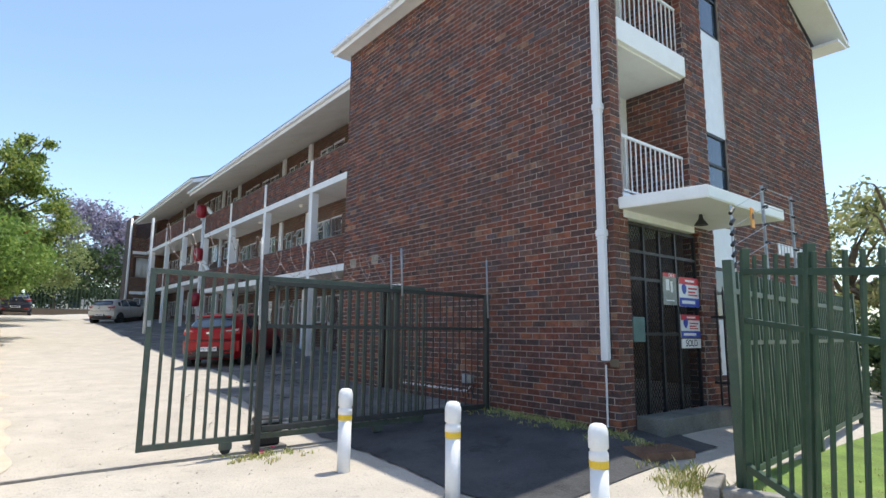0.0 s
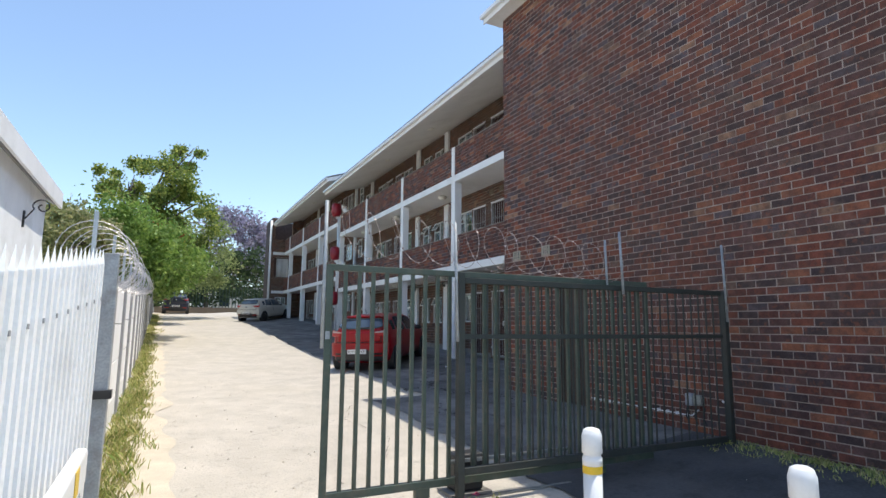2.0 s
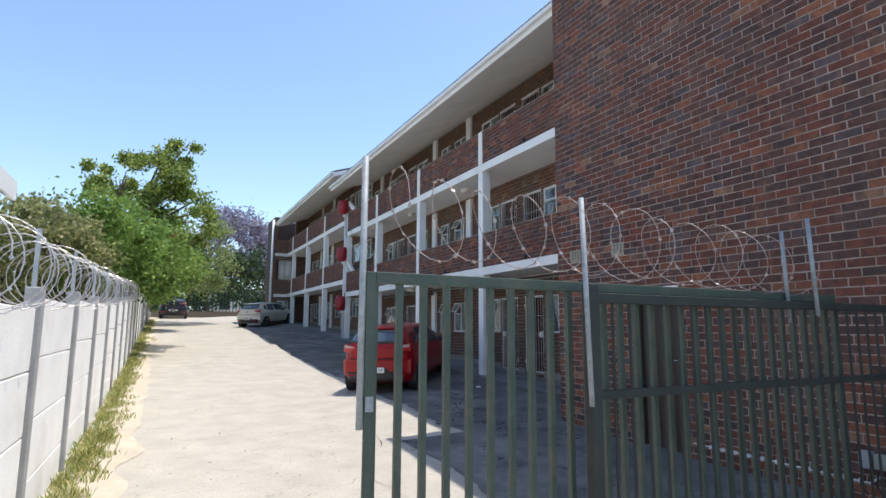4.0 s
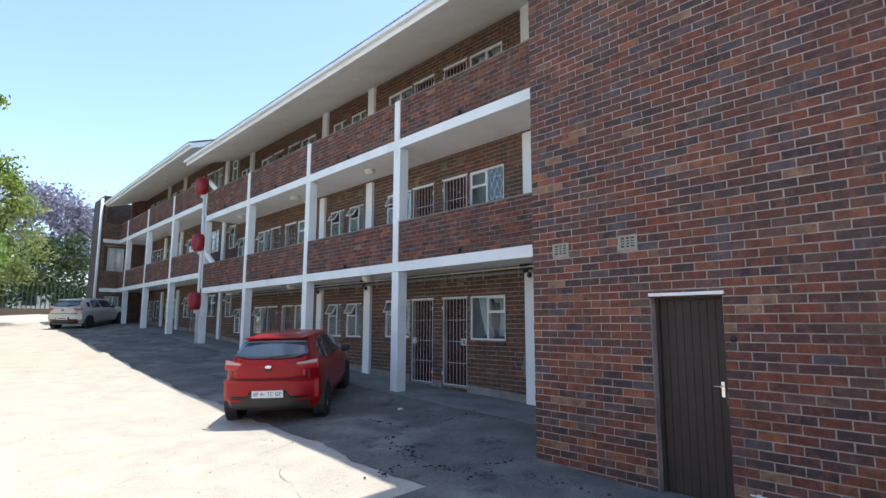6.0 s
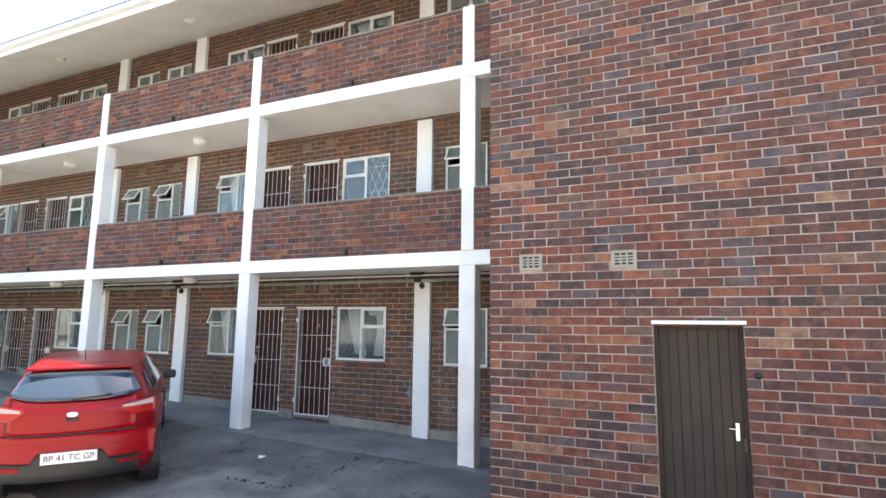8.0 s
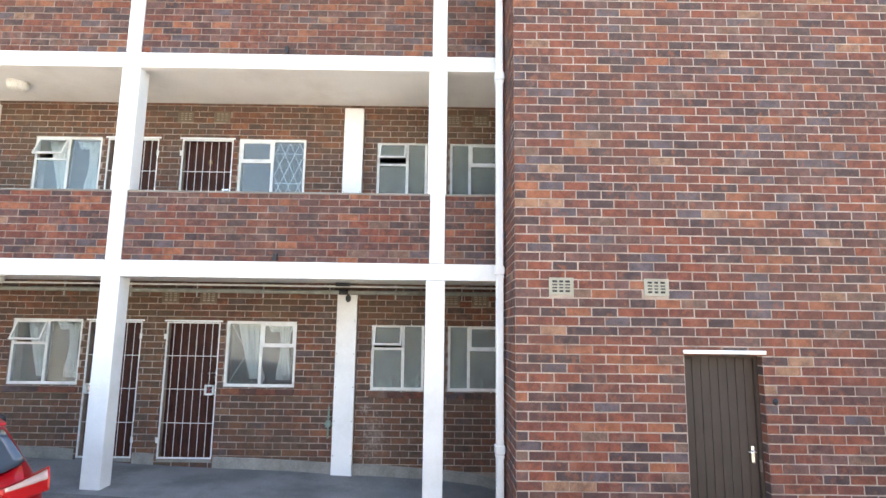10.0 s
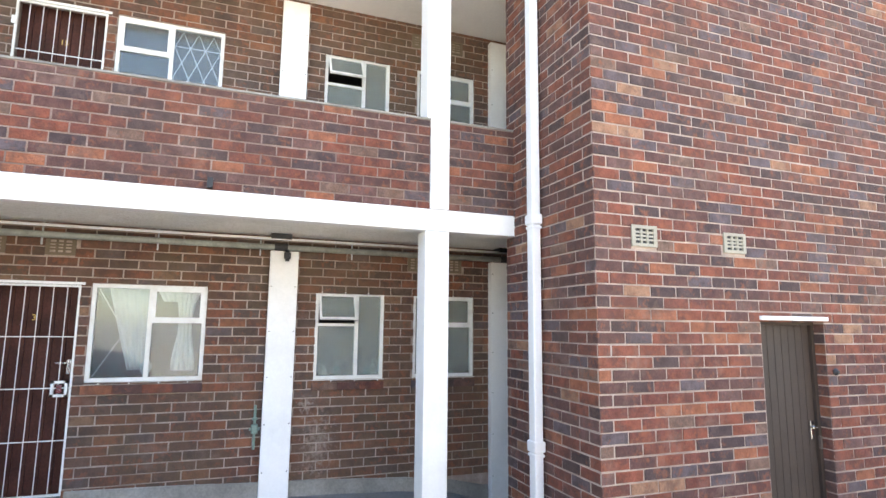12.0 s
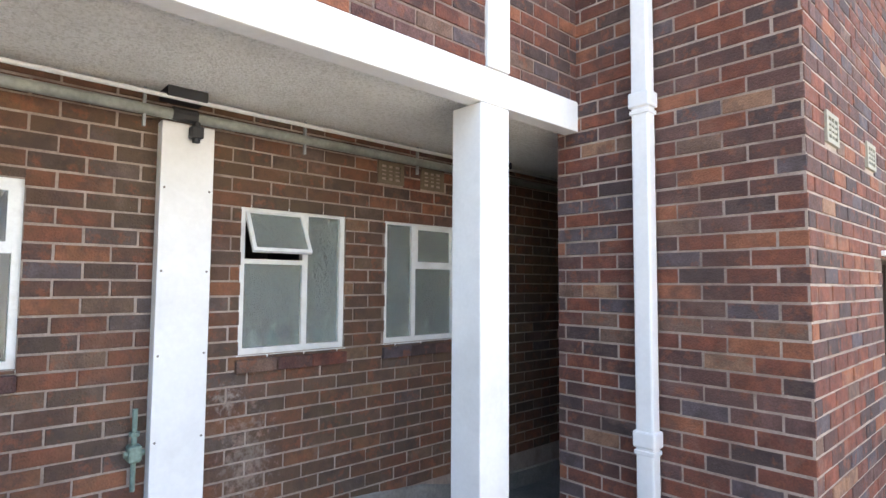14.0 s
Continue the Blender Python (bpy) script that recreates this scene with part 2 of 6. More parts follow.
def leaf_mat(name, a, b, c):
    """Thin leaves: part of the light passes through them."""
    m = mat(name, (0, 0, 0), 0.6, var=0.15, scale=0.6, fine=20, bump=0, source="island", ramp=[(0, a), (0.55, b), (1.0, c)])
    n, l = m.node_tree.nodes, m.node_tree.links
    body = n["Principled BSDF"]
    glow, both = n.new("ShaderNodeBsdfTranslucent"), n.new("ShaderNodeMixShader")
    l.new(body.inputs["Base Color"].links[0].from_socket, glow.inputs[0])
    both.inputs[0].default_value = 0.42
    l.new(body.outputs[0], both.inputs[1])
    l.new(glow.outputs[0], both.inputs[2])
    l.new(both.outputs[0], n["Material Output"].inputs[0])
    return m


M_LEAF1 = leaf_mat("broad_leaf", (0.09, 0.15, 0.035), (0.22, 0.3, 0.06), (0.46, 0.48, 0.12))
M_LEAF2 = leaf_mat("shrub_leaf", (0.11, 0.2, 0.04), (0.2, 0.32, 0.065), (0.33, 0.43, 0.11))
M_LEAF3 = leaf_mat("olive_leaf", (0.16, 0.2, 0.07), (0.3, 0.32, 0.13), (0.44, 0.4, 0.2))
M_LEAF4 = leaf_mat("willow_leaf", (0.16, 0.22, 0.08), (0.28, 0.34, 0.13), (0.4, 0.44, 0.18))
M_LEAF5 = leaf_mat("mauve_blossom", (0.14, 0.14, 0.15), (0.3, 0.275, 0.38), (0.4, 0.37, 0.48))
M_LEAF6 = leaf_mat("dark_leaf", (0.025, 0.045, 0.02), (0.05, 0.085, 0.03), (0.09, 0.13, 0.045))


# ---- mesh helpers ----
def link_mesh(name, me, material, parent=None, label="", m=None):
    if material and not me.materials:
        me.materials.append(material)
    ob = new(name, me)
    if m is not None:
        ob.matrix_basis = m
    if parent:
        ob.parent = parent
    if label:
        tagged(ob, label)
    return ob


def part(name, bm, material, parent=None, label="", m=None, smooth=False):
    me = bpy.data.meshes.new(name)
    bmesh.ops.recalc_face_normals(bm, faces=bm.faces)
    bm.to_mesh(me)
    bm.free()
    if smooth:
        for p in me.polygons:
            p.use_smooth = len(p.vertices) < 5
    return link_mesh(name, me, material, parent, label, m)


def thing(name, m, label, category, group="", kind=""):
    ob = new(name)
    ob.matrix_basis = m
    return tagged(ob, label, category, group, kind)


def box(bm, x0, x1, y0, y1, z0, z1, bev=0.0):
    vs = [bm.verts.new((x, y, z)) for z in (z0, z1) for y in (y0, y1) for x in (x0, x1)]
    fs = [bm.faces.new([vs[i] for i in q]) for q in ((0, 2, 3, 1), (4, 5, 7, 6), (0, 1, 5, 4), (2, 6, 7, 3), (0, 4, 6, 2), (1, 3, 7, 5))]
    if bev:
        es = list({e for f in fs for e in f.edges})
        bmesh.ops.bevel(bm, geom=es, offset=bev, segments=2, affect="EDGES", profile=0.5)
    return bm


def boxed(*a, bev=0.0):
    return box(bmesh.new(), *a, bev=bev)


def tube(bm, p0, p1, r0, r1=None, seg=10, cap=True):
    p0, p1 = Vector(p0), Vector(p1)
    r1 = r0 if r1 is None else r1
    d = (p1 - p0).normalized()
    a = d.orthogonal().normalized()
    b = d.cross(a)
    rings = []
    for p, r in ((p0, r0), (p1, r1)):
        rings.append([bm.verts.new(p + r * (math.cos(t) * a + math.sin(t) * b)) for t in (2 * math.pi * k / seg for k in range(seg))])
    for k in range(seg):
        bm.faces.new((rings[0][k], rings[0][(k + 1) % seg], rings[1][(k + 1) % seg], rings[1][k]))
    if cap:
        bm.faces.new(rings[0][::-1])
        bm.faces.new(rings[1])
    return bm


def lathe(bm, profile, seg=16, base=(0, 0, 0)):
    rings = []
    for r, z in profile:
        rings.append([bm.verts.new((base[0] + r * math.cos(2 * math.pi * k / seg), base[1] + r * math.sin(2 * math.pi * k / seg), base[2] + z)) for k in range(seg)])
    for a, b in zip(rings, rings[1:]):
        for k in range(seg):
            bm.faces.new((a[k], a[(k + 1) % seg], b[(k + 1) % seg], b[k]))
    bm.faces.new(rings[0][::-1])
    bm.faces.new(rings[-1])
    return bm


def raw(name, verts, faces, material, parent=None, label="", smooth=False):
    me = bpy.data.meshes.new(name)
    me.from_pydata([tuple(v) for v in verts], [], [tuple(f) for f in faces])
    me.update()
    if smooth:
        for p in me.polygons:
            p.use_smooth = True
    return link_mesh(name, me, material, parent, label)


def lettering(name, words, size, material, parent, m, label=""):
    cu = bpy.data.curves.new(name, "FONT")
    cu.body, cu.size, cu.extrude, cu.align_x, cu.align_y = words, size, 0.001, "CENTER", "CENTER"
    cu.materials.append(material)
    ob = new(name, cu)
    ob.parent, ob.matrix_basis = parent, m
    if label:
        tagged(ob, label)
    return ob


# local frame of a facade: x to the right for who looks at it from outside, y inwards, z up
def west(x, y, z=0.0):
    return pose(x, y, z, 0, 0, -90)


def south(x, y, z=0.0):
    return pose(x, y, z)


def north(x, y, z=0.0):
    return pose(x, y, z, 0, 0, 180)


# ---- brickwork ----
PITCH, COURSE, JOINT = 0.231, 0.083, 0.0115
brick_meshes = {}


def brick_geometry(w, h, d=0.012, b=0.003):
    v = [(0, d, 0), (w, d, 0), (w, d, h), (0, d, h), (0, b, 0), (w, b, 0), (w, b, h), (0, b, h),
         (b, 0, b), (w - b, 0, b), (w - b, 0, h - b), (b, 0, h - b)]
    f = [(8, 9, 10, 11)]
    for k in range(4):
        j = (k + 1) % 4
        f += [(k, j, 4 + j, 4 + k), (4 + k, 4 + j, 8 + j, 8 + k)]
    return v, f


def brick_runs(u0, u1, z0, z1, holes, shift=0.0):
    """The bricks of a stretch of wall in stretcher bond: left, bottom, width, height of each."""
    out = []

    def lay(s, e, off, b, t):
        j = math.floor((s - off) / PITCH)
        while off + j * PITCH < e:
            a, c = max(s, off + j * PITCH), min(e, off + (j + 1) * PITCH - JOINT)
            if c - a > 0.025:
                out.append((a, b, c - a, t - b))
            j += 1

    k = math.floor(z0 / COURSE)
    while k * COURSE < z1 - 0.02:
        b, t = max(k * COURSE, z0), min((k + 1) * COURSE - JOINT, z1)
        if t - b > 0.02:
            spans = [(u0, u1)]
            off = shift + (PITCH / 2 if k % 2 else 0)
            for hx0, hx1, hz0, hz1 in holes:
                if hx1 - hx0 > 0.4 and hx0 >= u0 and hx1 <= u1:
                    if b + 0.02 < hz1 < t - 0.016:
                        lay(hx0, hx1, off, hz1 + 0.004, t)
                    elif b + 0.016 < hz0 < t - 0.02:
                        lay(hx0, hx1, off, b, hz0 - 0.004)
                if hz0 < t - 0.02 and hz1 > b + 0.02:
                    nxt = []
                    for s, e in spans:
                        if hx0 > s:
                            nxt.append((s, min(e, hx0)))
                        if hx1 < e:
                            nxt.append((max(s, hx1), e))
                    spans = [q for q in nxt if q[1] - q[0] > 0.02]
            for s, e in spans:
                lay(s, e, off, b, t)
        k += 1
    return out


def brick_face(wall, u0, u1, z0, z1, holes, near=None, shift=0.0, proud=0.0045, material=M_BRICKS, piece=M_BRICK, under=None):
    """Bricks on the outer face of a wall; those in the near stretch are pieces of their own, the rest one run."""
    rng = random.Random(len(wall.name) + int(100 * u1))
    verts, faces, count = [], [], 0
    for a, b, w, h in brick_runs(u0, u1, z0, z1, holes, shift):
        if under and b + h > min(under(a), under(a + w)):
            continue
        out = proud + rng.uniform(-0.0015, 0.0025)
        if near and count < 300 and near[0] < a and a + w < near[1] and near[2] < b < near[3]:
            key = (round(w, 2), round(h, 3), piece.name)
            if key not in brick_meshes:
                me = bpy.data.meshes.new("brick")
                v, f = brick_geometry(*key[:2])
                me.from_pydata(v, [], f)
                me.materials.append(piece)
                brick_meshes[key] = me
            ob = new("brick", brick_meshes[key])
            ob.parent, ob.location, ob.rotation_euler = wall, (a + rng.uniform(-0.002, 0.002), -out, b + rng.uniform(-0.0015, 0.0015)), (rng.uniform(-0.012, 0.012), rng.uniform(-0.007, 0.007), 0)
            count += 1
        else:
            v, f = brick_geometry(w, h)
            n = len(verts)
            jx, jz, turn = rng.uniform(-0.002, 0.002), rng.uniform(-0.0015, 0.0015), rng.uniform(-0.007, 0.007)
            verts += [(a + jx + x + turn * z, y - out, b + jz + z - turn * x) for x, y, z in v]
            faces += [tuple(n + i for i in q) for q in f]
    if verts:
        tagged(raw("brickwork", verts, faces, material, wall), kind="stuff")


def wall_with_openings(name, m, u0, u1, z0, z1, depth, holes, material=M_MORTAR, label="", kind="structure", category="wall"):
    us = sorted({u0, u1, *(min(max(q, u0), u1) for h in holes for q in h[:2])})
    zs = sorted({z0, z1, *(min(max(q, z0), z1) for h in holes for q in h[2:])})
    solid = {}
    for i in range(len(us) - 1):
        for j in range(len(zs) - 1):
            cu, cz = (us[i] + us[i + 1]) / 2, (zs[j] + zs[j + 1]) / 2
            solid[i, j] = not any(a < cu < b and c < cz < d for a, b, c, d in holes)
    verts, faces, index = [], [], {}

    def vert(p):
        if p not in index:
            index[p] = len(verts)
            verts.append(p)
        return index[p]

    for (i, j), s in solid.items():
        if not s:
            continue
        a, b, c, d = us[i], us[i + 1], zs[j], zs[j + 1]
        faces.append([vert(p) for p in ((a, 0, c), (b, 0, c), (b, 0, d), (a, 0, d))])
        faces.append([vert(p) for p in ((a, depth, c), (a, depth, d), (b, depth, d), (b, depth, c))])
        for di, dj, q in ((-1, 0, ((a, 0, c), (a, 0, d), (a, depth, d), (a, depth, c))), (1, 0, ((b, 0, c), (b, depth, c), (b, depth, d), (b, 0, d))),
                          (0, -1, ((a, 0, c), (a, depth, c), (b, depth, c), (b, 0, c))), (0, 1, ((a, 0, d), (b, 0, d), (b, depth, d), (a, depth, d)))):
            if not solid.get((i + di, j + dj)):
                faces.append([vert(p) for p in q])
    ob = raw(name, verts, faces, material)
    ob.matrix_basis = m
    return tagged(ob, label, category, kind=kind)


# ---- ground ----
RISE_Y = (-400, -10, 0, 4.75, 6, 10, 12, 14.5, 18.5, 22, 25.7, 30, 36.6, 47, 60, 400)
RISE_Z = (-0.3, -0.1, 0.02, 0.16, 0.2, 0.38, 0.44, 0.5, 0.68, 0.88, 1.15, 1.46, 1.8, 2.42, 2.7, 2.9)


def ground_z(x, y):
    z = float(np.interp(y, RISE_Y, RISE_Z))
    bank = float(np.interp(y, (2.0, 3.6, 6, 9, 10.5, 14.8, 26), (0.02, 0.22, 0.2, 0.1, 0.1, 0.15, 0.12)))
    far = float(np.interp(y, (10.5, 13.0), (0, 1)))
    foot = float(np.interp(x, (3.4 - 0.4 * far, 5.5 - 0.5 * far), (0, 1))) * bank if x < 9 else bank * max(0.0, 1 - (x - 9) / 6)
    if 10.47 < y < 40:
        foot += 0.12 * float(np.interp(x, (5.6, 6.6), (0, 1))) * float(np.interp(y, (10.4, 11.2), (0.6, 1)))
    rough = 0.012 * noise.noise(Vector((x * 0.7, y * 0.7, 0))) + 0.006 * noise.noise(Vector((x * 2.5, y * 2.5, 4)))
    return z + foot + rough


gx = np.concatenate([[-400, -150, -60, -30, -15, -8, -4, -2], np.arange(-1.2, 9.01, 0.2), [10, 12, 15, 20, 30, 60, 150, 400]])
gy = np.concatenate([[-400, -150, -60, -30, -15, -8], np.arange(-5, 27.01, 0.2), np.arange(28, 62, 1.0), [80, 150, 400]])
gv = [(float(x), float(y), ground_z(float(x), float(y))) for y in gy for x in gx]
gf = [(j * len(gx) + i, j * len(gx) + i + 1, (j + 1) * len(gx) + i + 1, (j + 1) * len(gx) + i) for j in range(len(gy) - 1) for i in range(len(gx) - 1)]
ground = tagged(raw("ground", gv, gf, M_GROUND, smooth=True), "pale worn concrete and gravel yard, rising gently", "ground", kind="structure")


def patch(name, x0, x1, y0, y1, lift, material, label, wobble=0.15, slant=0.0, step=0.25, kind="structure", category="ground", seed=3):
    """A sheet that follows the ground, with an uneven outline."""
    nx, ny = max(2, int((x1 - x0) / step)), max(2, int((y1 - y0) / step))
    v, f = [], []
    for j in range(ny + 1):
        y = y0 + (y1 - y0) * j / ny
        l = x0 + slant * (y - y1) + wobble * (noise.noise(Vector((y * 0.9, seed, 0))) + 0.4 * noise.noise(Vector((y * 4.1, seed, 3))))
        r = x1 + wobble * noise.noise(Vector((y * 1.1, seed, 7)))
        for i in range(nx + 1):
            x = l + (r - l) * i / nx
            v.append((x, y, ground_z(x, y) + lift))
    for j in range(ny):
        for i in range(nx):
            a = j * (nx + 1) + i
            f.append((a, a + 1, a + nx + 2, a + nx + 1))
    return tagged(raw(name, v, f, material, smooth=True), label, category, kind=kind)


patch("ground_sand", -0.45, 0.12, 6.2, 46, 0.006, M_SAND, "strip of pale dry sand along the white wall", 0.3, step=0.12, seed=11)
# dark sheets end at the building's shadow edge; their colour carries its shade
patch("ground_tar", 3.2, 6.4, 2.9, 6.35, 0.013, M_SHADED_ENTRY, "ground between the bollards and the brick wall, darkened for the building's shade", 0.16, step=0.12, seed=21)
patch("ground_asphalt", 3.2, 6.4, 6.2, 10.6, 0.01, M_SHADED_YARD, "stained ground at the foot of the brick wall, darkened for the building's shade", 0.16, step=0.12, seed=21)
patch("ground_asphalt_yard", 4.1, 6.75, 10.6, 37, 0.01, M_SHADED_YARD, "stained ground in front of the gallery, darkened for the building's shade", 0.16, step=0.12, seed=22)
patch("ground_lawn", 5.4, 30, -9.5, 2.3, 0.01, M_GRASS, "mown green lawn with dry patches behind the fence", 0.06, 0.83, 0.5, seed=5)

# ---- stair block ----
WX, FY, RY = 5.70, 3.70, 10.47
EAVE = 7.75
side_holes = [(RY - 8.97, RY - 8.27, 0.2, 2.335)]
air = [(RY - 10.165, RY - 9.94, 2.84, 3.0), (RY - 9.305, RY - 9.08, 2.84, 3.0)]
wall_side = wall_with_openings("wall_west", west(WX, RY), 0, RY - FY, 0.0, EAVE, 0.24, side_holes, label="tall red and plum face-brick side wall with pale mortar")
wall_return = wall_with_openings("wall_return", north(7.03, RY), 0, 7.03 - WX - 0.002, 0.0, EAVE, 0.24, [], label="short red face-brick return wall beside the gallery")
wall_return.location.y = RY - 0.002
front_holes = [(0.3, 2.1, 0.0, 2.95), (0.2, 1.96, 3.25, 5.32), (0.2, 1.96, 5.32, 7.75), (2.55, 3.23, 0.9, 3.15), (2.55, 3.23, 3.35, 7.75)]
wall_front = wall_with_openings("wall_south", south(WX + 0.002, FY - 0.002), 0, 7.7, 0.0, EAVE, 0.24, front_holes, label="red face-brick gable front with balconies and entrance")
wall_east = wall_with_openings("wall_east", pose(13.4, FY + 0.24, 0, 0, 0, 90), 0, RY - FY, 0, EAVE, 0.24, [], label="plain red brick far side of the stair block")
# gable
gb = bmesh.new()
gm = (WX + 13.4) / 2
vs = [gb.verts.new(p) for p in ((WX, FY, EAVE), (13.4, FY, EAVE), (gm, FY, EAVE + 2.0), (WX, FY + 0.24, EAVE), (13.4, FY + 0.24, EAVE), (gm, FY + 0.24, EAVE + 2.0))]
for q in ((0, 1, 2), (3, 5, 4), (0, 2, 5, 3), (1, 4, 5, 2), (0, 3, 4, 1)):
    gb.faces.new([vs[i] for i in q])
tagged(part("wall_gable", gb, M_MORTAR), "brick gable under the roof verge", "wall", kind="structure")

# roofs: sheets with a soffit, a fascia and a gutter
def roof(name, x0, x1, y0, y1, z_eave, pitch_deg, label, step=0.12):
    """Two corrugated slopes; ridge along y."""
    mid, rise = (x0 + x1) / 2, math.tan(radians(pitch_deg)) * (x1 - x0) / 2
    root = thing(name, pose(0, 0, 0), label, "roof", kind="structure")
    for a, b in ((x0, mid), (x1, mid)):
        v, f = [], []
        n = int((y1 - y0) / (step / 4))
        for j in range(n + 1):
            y = y0 + (y1 - y0) * j / n
            w = 0.016 * math.cos(2 * math.pi * y / step)
            v += [(a, y, z_eave + 0.05 + w), (b, y, z_eave + 0.05 + rise + w)]
        f = [(2 * j, 2 * j + 1, 2 * j + 3, 2 * j + 2) for j in range(n)]
        ob = raw("sheet", v, f, M_ROOF, root, smooth=True)
        ob.modifiers.new("thick", "SOLIDIFY").thickness = 0.012
    return root, rise


roof_block, _ = roof("roof_block", WX - 0.32, 13.95, FY - 0.55, RY + 0.28, EAVE + 0.1, 24, "grey corrugated sheet roof over the stair block")
bm = boxed(WX - 0.30, WX + 0.05, FY - 0.5, RY + 0.24, EAVE - 0.02, EAVE + 0.02)
box(bm, WX - 0.315, WX - 0.29, FY - 0.5, RY + 0.24, EAVE - 0.06, EAVE + 0.16)
box(bm, WX + 0.05, 7.1, RY + 0.005, RY + 0.24, EAVE - 0.02, EAVE + 0.02)
part("eaves_board", bm, M_WHITE, roof_block, "white painted eaves board")
bm = boxed(WX - 0.4, WX - 0.32, FY - 0.52, RY + 0.26, EAVE + 0.03, EAVE + 0.12, bev=0.015)
part("gutter", bm, M_PVC, roof_block, "white eaves gutter")
bm = bmesh.new()
for k in range(9):
    y = FY - 0.3 + k * 0.82
    box(bm, WX - 0.41, WX - 0.3, y, y + 0.03, EAVE + 0.0, EAVE + 0.14)
part("gutter_bracket", bm, M_PVC, roof_block)
# verge soffit along the gable front
bm = bmesh.new()
sl = math.tan(radians(24))
for sx, ex in ((WX - 0.3, gm), (13.93, gm)):
    zz0, zz1 = EAVE + 0.03, EAVE + 0.03 + sl * abs(gm - sx)
    q = [bm.verts.new(p) for p in ((sx, FY - 0.53, zz0), (ex, FY - 0.53, zz1), (ex, FY + 0.02, zz1), (sx, FY + 0.02, zz0),
                                   (sx, FY - 0.53, zz0 + 0.1), (ex, FY - 0.53, zz1 + 0.1), (ex, FY + 0.02, zz1 + 0.1), (sx, FY + 0.02, zz0 + 0.1))]
    for k in ((0, 1, 2, 3), (4, 7, 6, 5), (0, 4, 5, 1), (1, 5, 6, 2), (2, 6, 7, 3), (3, 7, 4, 0)):
        bm.faces.new([q[i] for i in k])
part("verge_soffit", bm, M_WHITE, roof_block, "white verge soffit of the gable")
bm = boxed(13.4, 13.93, FY - 0.5, RY, EAVE - 0.03, EAVE + 0.03)
box(bm, 13.9, 14.02, FY - 0.55, RY, EAVE + 0.02, EAVE + 0.13)
part("far_gutter", bm, M_PVC, roof_block)

# ---- gallery wing ----
GX, BX = 6.88, 8.05
COLS = [11.19, 14.82, 18.46, 22.1, 25.72]
COLS2 = [29.36, 33.0, 36.6]
SPLIT, END = 25.72, 38.2
STEP = 0.55


def gallery_base(y):
    return ground_z(7.0, y)


def unit_openings(c, lift):
    """Openings of one pair of flats, with the doors about c: kind, south edge, north edge, bottom, top."""
    out = []
    for k, z in enumerate((0.0, 2.49, 4.98)):
        z += lift
        for s in (-1, 1):
            door = sorted((c + s * 0.16, c + s * 0.86))
            win = sorted((c + s * 0.94, c + s * 1.86))
            bath = sorted((c + s * 2.84, c + s * 3.53))
            out += [("door", *door, (0.84 if k == 0 else 0.78) + z, 2.6 + z, k, s), ("kitchen", *win, 1.76 + z, 2.6 + z, k, s), ("bath", *bath, 1.74 + z, 2.59 + z, k, s)]
    return out


UNITS1 = unit_openings(14.88, 0) + unit_openings(22.16, 0)
UNITS1 = [o for o in UNITS1 if o[2] < 25.7]
UNITS1 += [("bath", 10.36, 11.04, 1.74 + z, 2.59 + z, k, 1) for k, z in enumerate((0, 2.49, 4.98))]
UNITS2 = [o for o in unit_openings(29.42, STEP) + unit_openings(36.7, STEP) if 25.8 < o[1] and o[2] < 38]


def back_wall(name, y0, y1, z0, z1, units, near=None):
    m = west(BX, y1)
    holes = [(y1 - b, y1 - a, lo, hi) for _, a, b, lo, hi, *_ in units]
    w = wall_with_openings(name, m, 0, y1 - y0, z0, z1, 0.24, holes, label="brown and red face-brick gallery wall with doors and windows")
    return w, holes


back1, back1_holes = back_wall("wall_gallery", 6.0, SPLIT, 0.0, 8.3, UNITS1)
back2, back2_holes = back_wall("wall_gallery_upper", SPLIT + 0.002, END, 0.6, 8.9, UNITS2)

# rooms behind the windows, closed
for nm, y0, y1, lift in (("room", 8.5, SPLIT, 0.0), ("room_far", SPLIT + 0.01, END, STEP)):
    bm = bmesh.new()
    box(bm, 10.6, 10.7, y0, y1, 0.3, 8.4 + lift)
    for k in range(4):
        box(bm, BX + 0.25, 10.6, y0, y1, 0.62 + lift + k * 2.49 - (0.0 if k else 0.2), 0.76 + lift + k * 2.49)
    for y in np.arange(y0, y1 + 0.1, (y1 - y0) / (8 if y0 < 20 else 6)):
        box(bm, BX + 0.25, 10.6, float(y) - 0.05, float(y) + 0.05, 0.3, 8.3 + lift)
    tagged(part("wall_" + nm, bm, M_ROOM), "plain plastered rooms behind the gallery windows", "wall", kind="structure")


def slabs(y0, y1, lift, name):
    """Gallery slabs with a white edge beam."""
    for k, z in enumerate((3.25, 5.73)):
        z += lift
        root = thing("ceiling_" + name, pose(0, 0, 0), ("rough plastered underside of a concrete gallery slab", "smooth white painted underside of a concrete gallery slab")[k], "ceiling", kind="structure")
        bm = boxed(GX + 0.1, BX + 0.02, y0, y1, z - 0.14, z - 0.01)
        part("soffit", bm, M_WHITE if k else M_SOFFIT, root)
        bm = boxed(GX, GX + 0.105, y0, y1, z - 0.185, z, bev=0.006)
        part("edge_beam", bm, M_WHITE, root, "white painted edge beam")


slabs(7.0, SPLIT - 0.06, 0, "gallery")
slabs(SPLIT + 0.06, END, STEP, "gallery_far")


